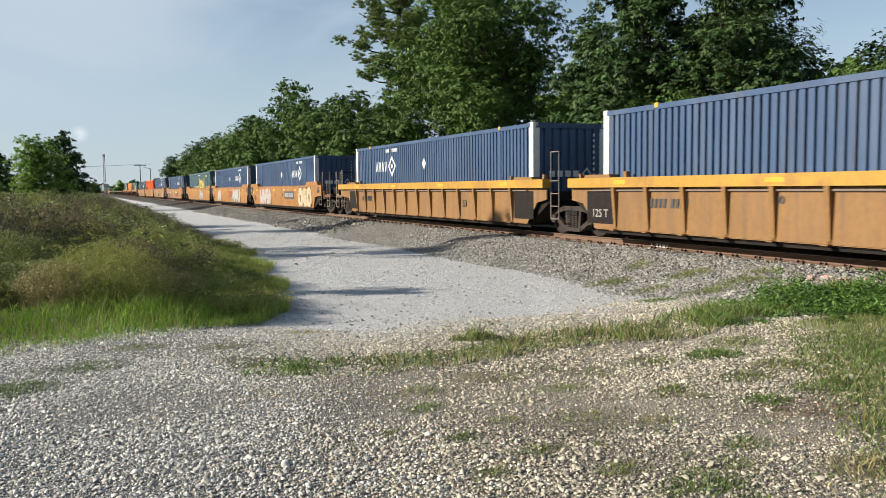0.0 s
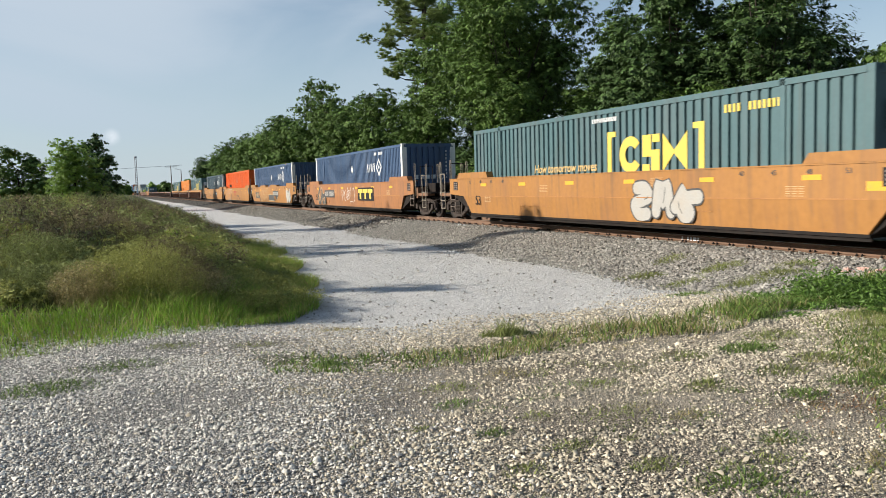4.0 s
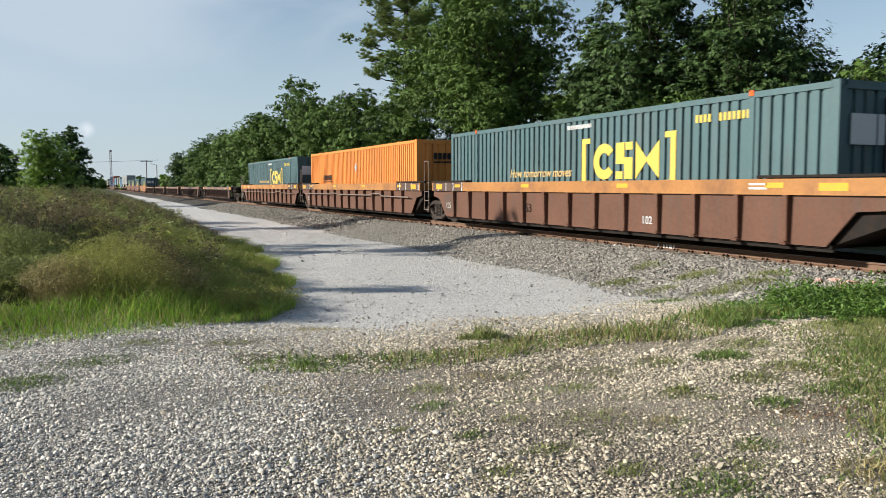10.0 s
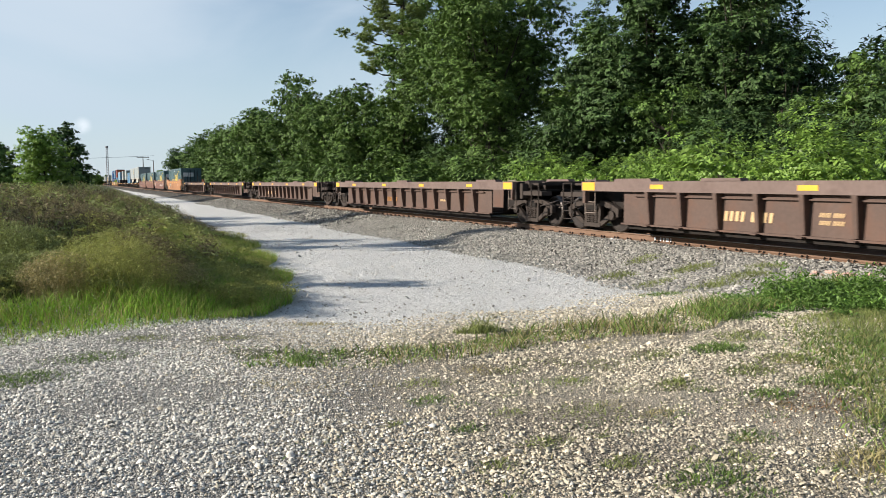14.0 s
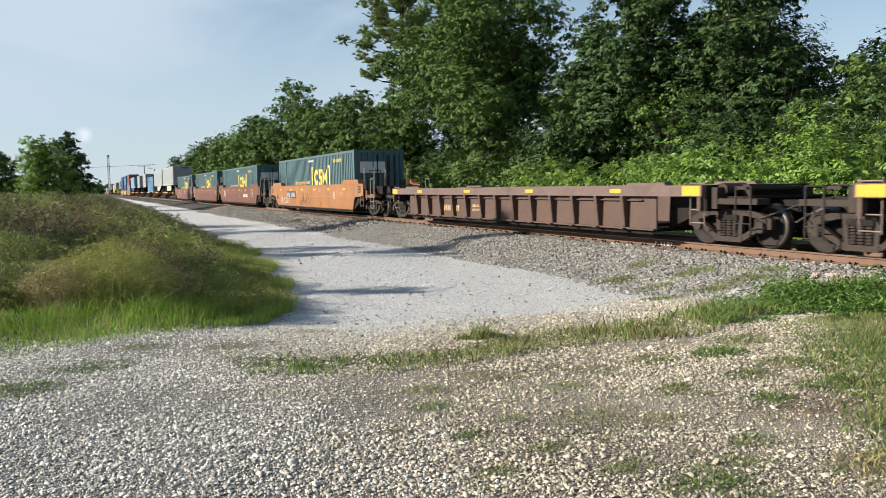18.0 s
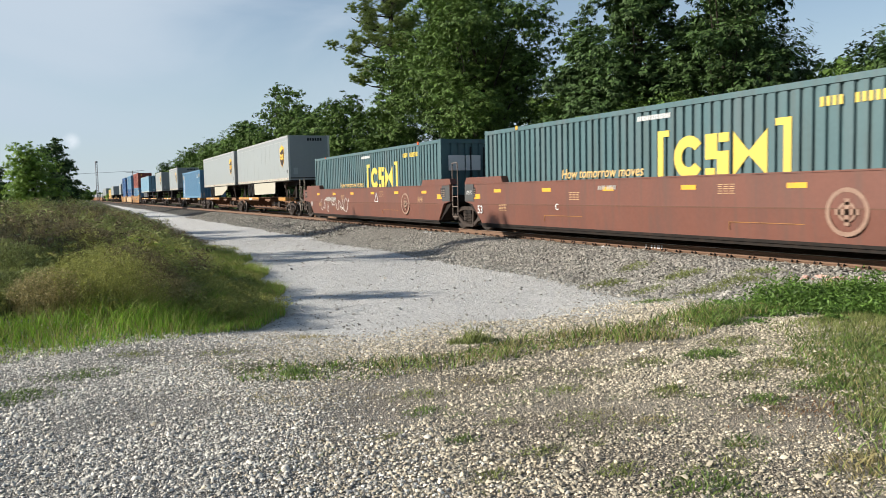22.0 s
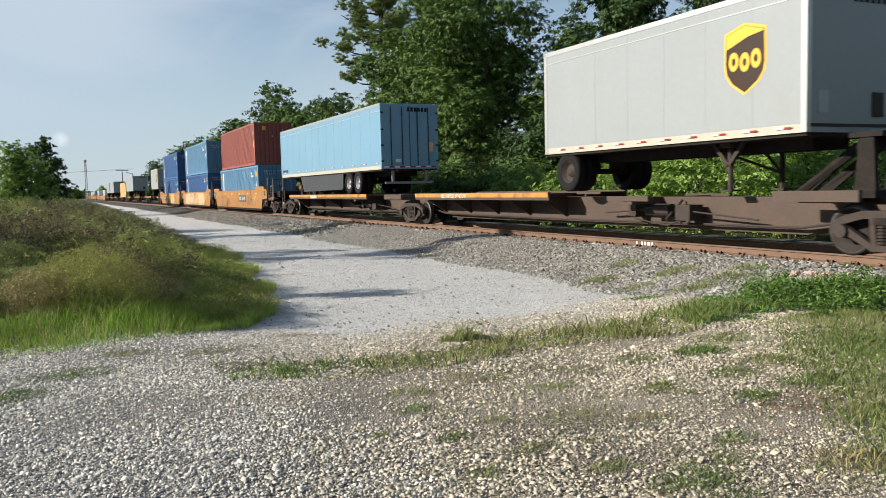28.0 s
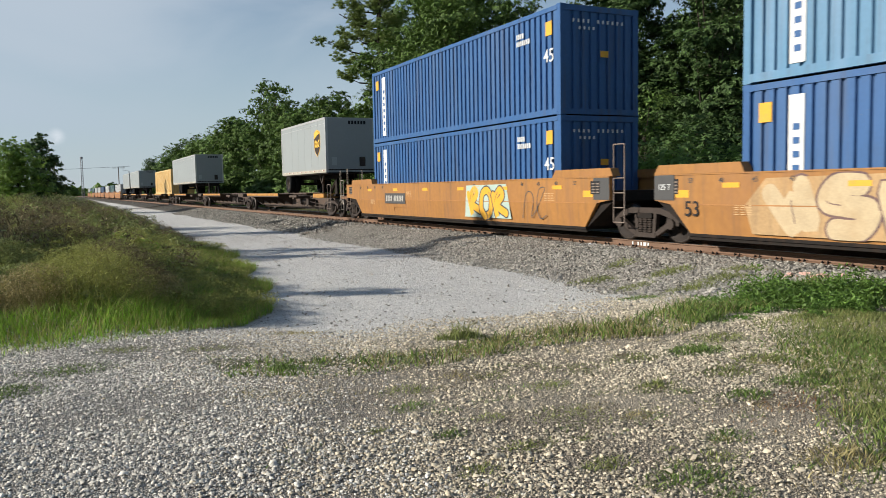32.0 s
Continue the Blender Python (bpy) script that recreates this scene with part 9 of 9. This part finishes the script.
def strew():
    rng = np.random.default_rng(31)
    p = scatter(370000, -2, 11.5, 2.2, 11.0, rng)
    m = in_view_wedge(p[:, 0], p[:, 1], 0.15 + 1.3 * rng.random(len(p)) ** 2.5) & (p[:, 1] < lot_limit(p[:, 0]) - 0.35 + 2.4 * rng.random(len(p)) ** 2.2)
    bare = patchy(p, 1.2, 21) * patchy(p, 3.1, 22)
    m &= rng.random(len(p)) < np.clip(1.25 - 1.3 * bare, 0.35, 1)
    m &= (np.abs(p[:, 1] - lot_edge(p[:, 0]) - 0.1) > 0.24) | (p[:, 0] < 1.2) | (rng.random(len(p)) < 0.3)
    for x, y, rr, h, mat in LOT_TUFTS + STRIP_TUFTS + VERGE_TUFTS:
        m &= ((p[:, 0] - x) ** 2 / 1.7 + (p[:, 1] - y) ** 2 / 0.64 > (0.75 * rr) ** 2) | (rng.random(len(p)) < 0.3)
    for x, y, rr in ((3.0, 4.6, 0.5), (3.9, 4.3, 0.45), (2.4, 6.0, 0.5), (4.4, 6.2, 0.5), (1.0, 8.6, 0.7), (5.2, 6.4, 0.4), (2.0, 5.3, 0.4), (2.9, 3.6, 0.3), (0.3, 6.2, 0.5), (3.5, 5.6, 0.45)):
        m &= ((p[:, 0] - x) ** 2 / 2.2 + (p[:, 1] - y) ** 2 > rr ** 2 * (0.4 + 1.2 * rng.random(len(p)))) | (rng.random(len(p)) < 0.35)
    p = p[m]
    earthy = smooth(0.4, 3.6, p[:, 0] + 0.7 * wavy(p[:, 0], p[:, 1], 0.9, 7) + 0.25 * (7 - p[:, 1])) > rng.random(len(p))
    g = p[~earthy]
    stones("pale_gravel", g, (0.0118 + 0.007 * patchy(g, 0.7, 23)) * (0.75 + 0.6 * rng.random(len(g)) ** 2), rng, "grey_stone", "loose pale grey gravel of the lot", flat=False)
    g = p[earthy]
    stones("lot_gravel", g, (0.0115 + 0.0075 * patchy(g, 0.7, 23)) * (0.75 + 0.6 * rng.random(len(g)) ** 2), rng, "stone", "loose tan limestone gravel of the lot", flat=False)
    q = p[rng.random(len(p)) < 0.006]
    stones("lot_cobbles", q + 0.01, 0.018, rng, "stone", "larger pale stones among the gravel", flat=False)
    # the gravel's edge, just outside the camera's view, is feathered to the south
    edge = np.random.default_rng(35)
    q = scatter(60000, -1.5, 7, 0.0, 2.2, edge)
    away = 2.2 - q[:, 1]
    q = q[(np.exp(-away / (0.25 + 0.6 * patchy(q, 1.3, 26))) * smooth(-1.0, 1.4, q[:, 0]) * (1 - smooth(3.0, 5.5, q[:, 0])) > edge.random(len(q)))]
    stones("pressed_gravel", q, 0.0118 + 0.007 * edge.random(len(q)), edge, "stone", "thin scatter of gravel feathering the lot's edge", flat=False)
    # road: chips pressed into the dust
    p = scatter(36000, 2, 9.5, 8, 36, rng)
    m = (p[:, 0] > bank_edge(p[:, 1])) & (p[:, 0] < toe(p[:, 1]) + 0.3) & (p[:, 1] > lot_edge(p[:, 0]) + 0.4) & (rng.random(len(p)) < np.clip(0.25 + 0.75 * patchy(p, 1.0, 24), 0, 1))
    p = p[m]
    stones("road_chips", p, 0.012 + 0.02 * (rng.random(len(p)) < 0.07), rng, "ballast", "grey stone chips on the dusty road", 0.15)
    # ballast
    p = scatter(160000, 8.2, 15.4, 7, 32, rng)
    m = (p[:, 0] > toe(p[:, 1]) - 0.5 + 0.8 * rng.random(len(p))) & in_view_wedge(p[:, 0], p[:, 1], 0.3)
    m &= rng.random(len(p)) < np.clip(22 / p[:, 1], 0, 1)
    m &= (p[:, 0] < 12.5) | ((p[:, 1] < 19) & (p[:, 0] < 14) & (rng.random(len(p)) < 0.3))
    p = p[m]
    q = scatter(16000, 8.2, 12.2, 31, 75, rng)
    q = q[q[:, 0] > toe(q[:, 1]) - 0.3 + 0.6 * rng.random(len(q))]
    stones("far_ballast_stones", q, 0.06, rng, "ballast", "grey crushed-rock ballast farther along the rails", 0.3)
    stones("ballast_stones", p, 0.027 + 0.012 * rng.random(len(p)), rng, "ballast", "grey crushed-rock ballast beside the rails", 0.34, 0.0, flat=False)


strew()


# ---- marks by the rail ----
def rail_marks():
    x = TRACK_X - GAUGE / 2 - 0.036 - 0.013
    g = Geo()
    for y, w in ((15.28, 0.05), (15.08, 0.05), (14.97, 0.05), (14.84, 0.10), (14.72, 0.05)):
        g.box(x - 0.004, x, y - w / 2, y + w / 2, RAIL_Z - 0.13, RAIL_Z - 0.045)
    tagged(new("chalk_mark", g.mesh("chalk_mark", M["lettering"])), "white chalk marks on the rail's side", "rail marking")
    g = Geo().box(x - 0.004, x, 8.0, 8.55, RAIL_Z - 0.14, RAIL_Z - 0.03)
    tagged(new("yellow_mark", g.mesh("yellow_mark", M["yellow_mark"])), "yellow paint mark on the rail's side", "rail marking")
    rng = np.random.default_rng(77)
    for i, (px, py, r, n, mat) in enumerate(((10.9, 8.7, 0.14, 18, "pink_stone"), (10.5, 9.1, 0.10, 6, "pink_stone"), (12.15, 16.4, 0.09, 9, "lettering"), (11.9, 26.6, 0.12, 9, "lettering"))):
        xy = np.array([px, py]) + rng.normal(size=(n, 2)) * r
        ob = stones("painted_stones", xy, 0.06, rng, mat, "ballast stones sprayed with pink survey paint" if mat == "pink_stone" else "white-painted ballast stones", 0.45)


rail_marks()


# ---- what moves ----
def motions():
    times = [4.0 * i for i in range(9)]
    for ob, u, z in MOVERS:
        walk(ob, [(t, pose(TRACK_X, u - run(t), RAIL_Z + z)) for t in times])


motions()
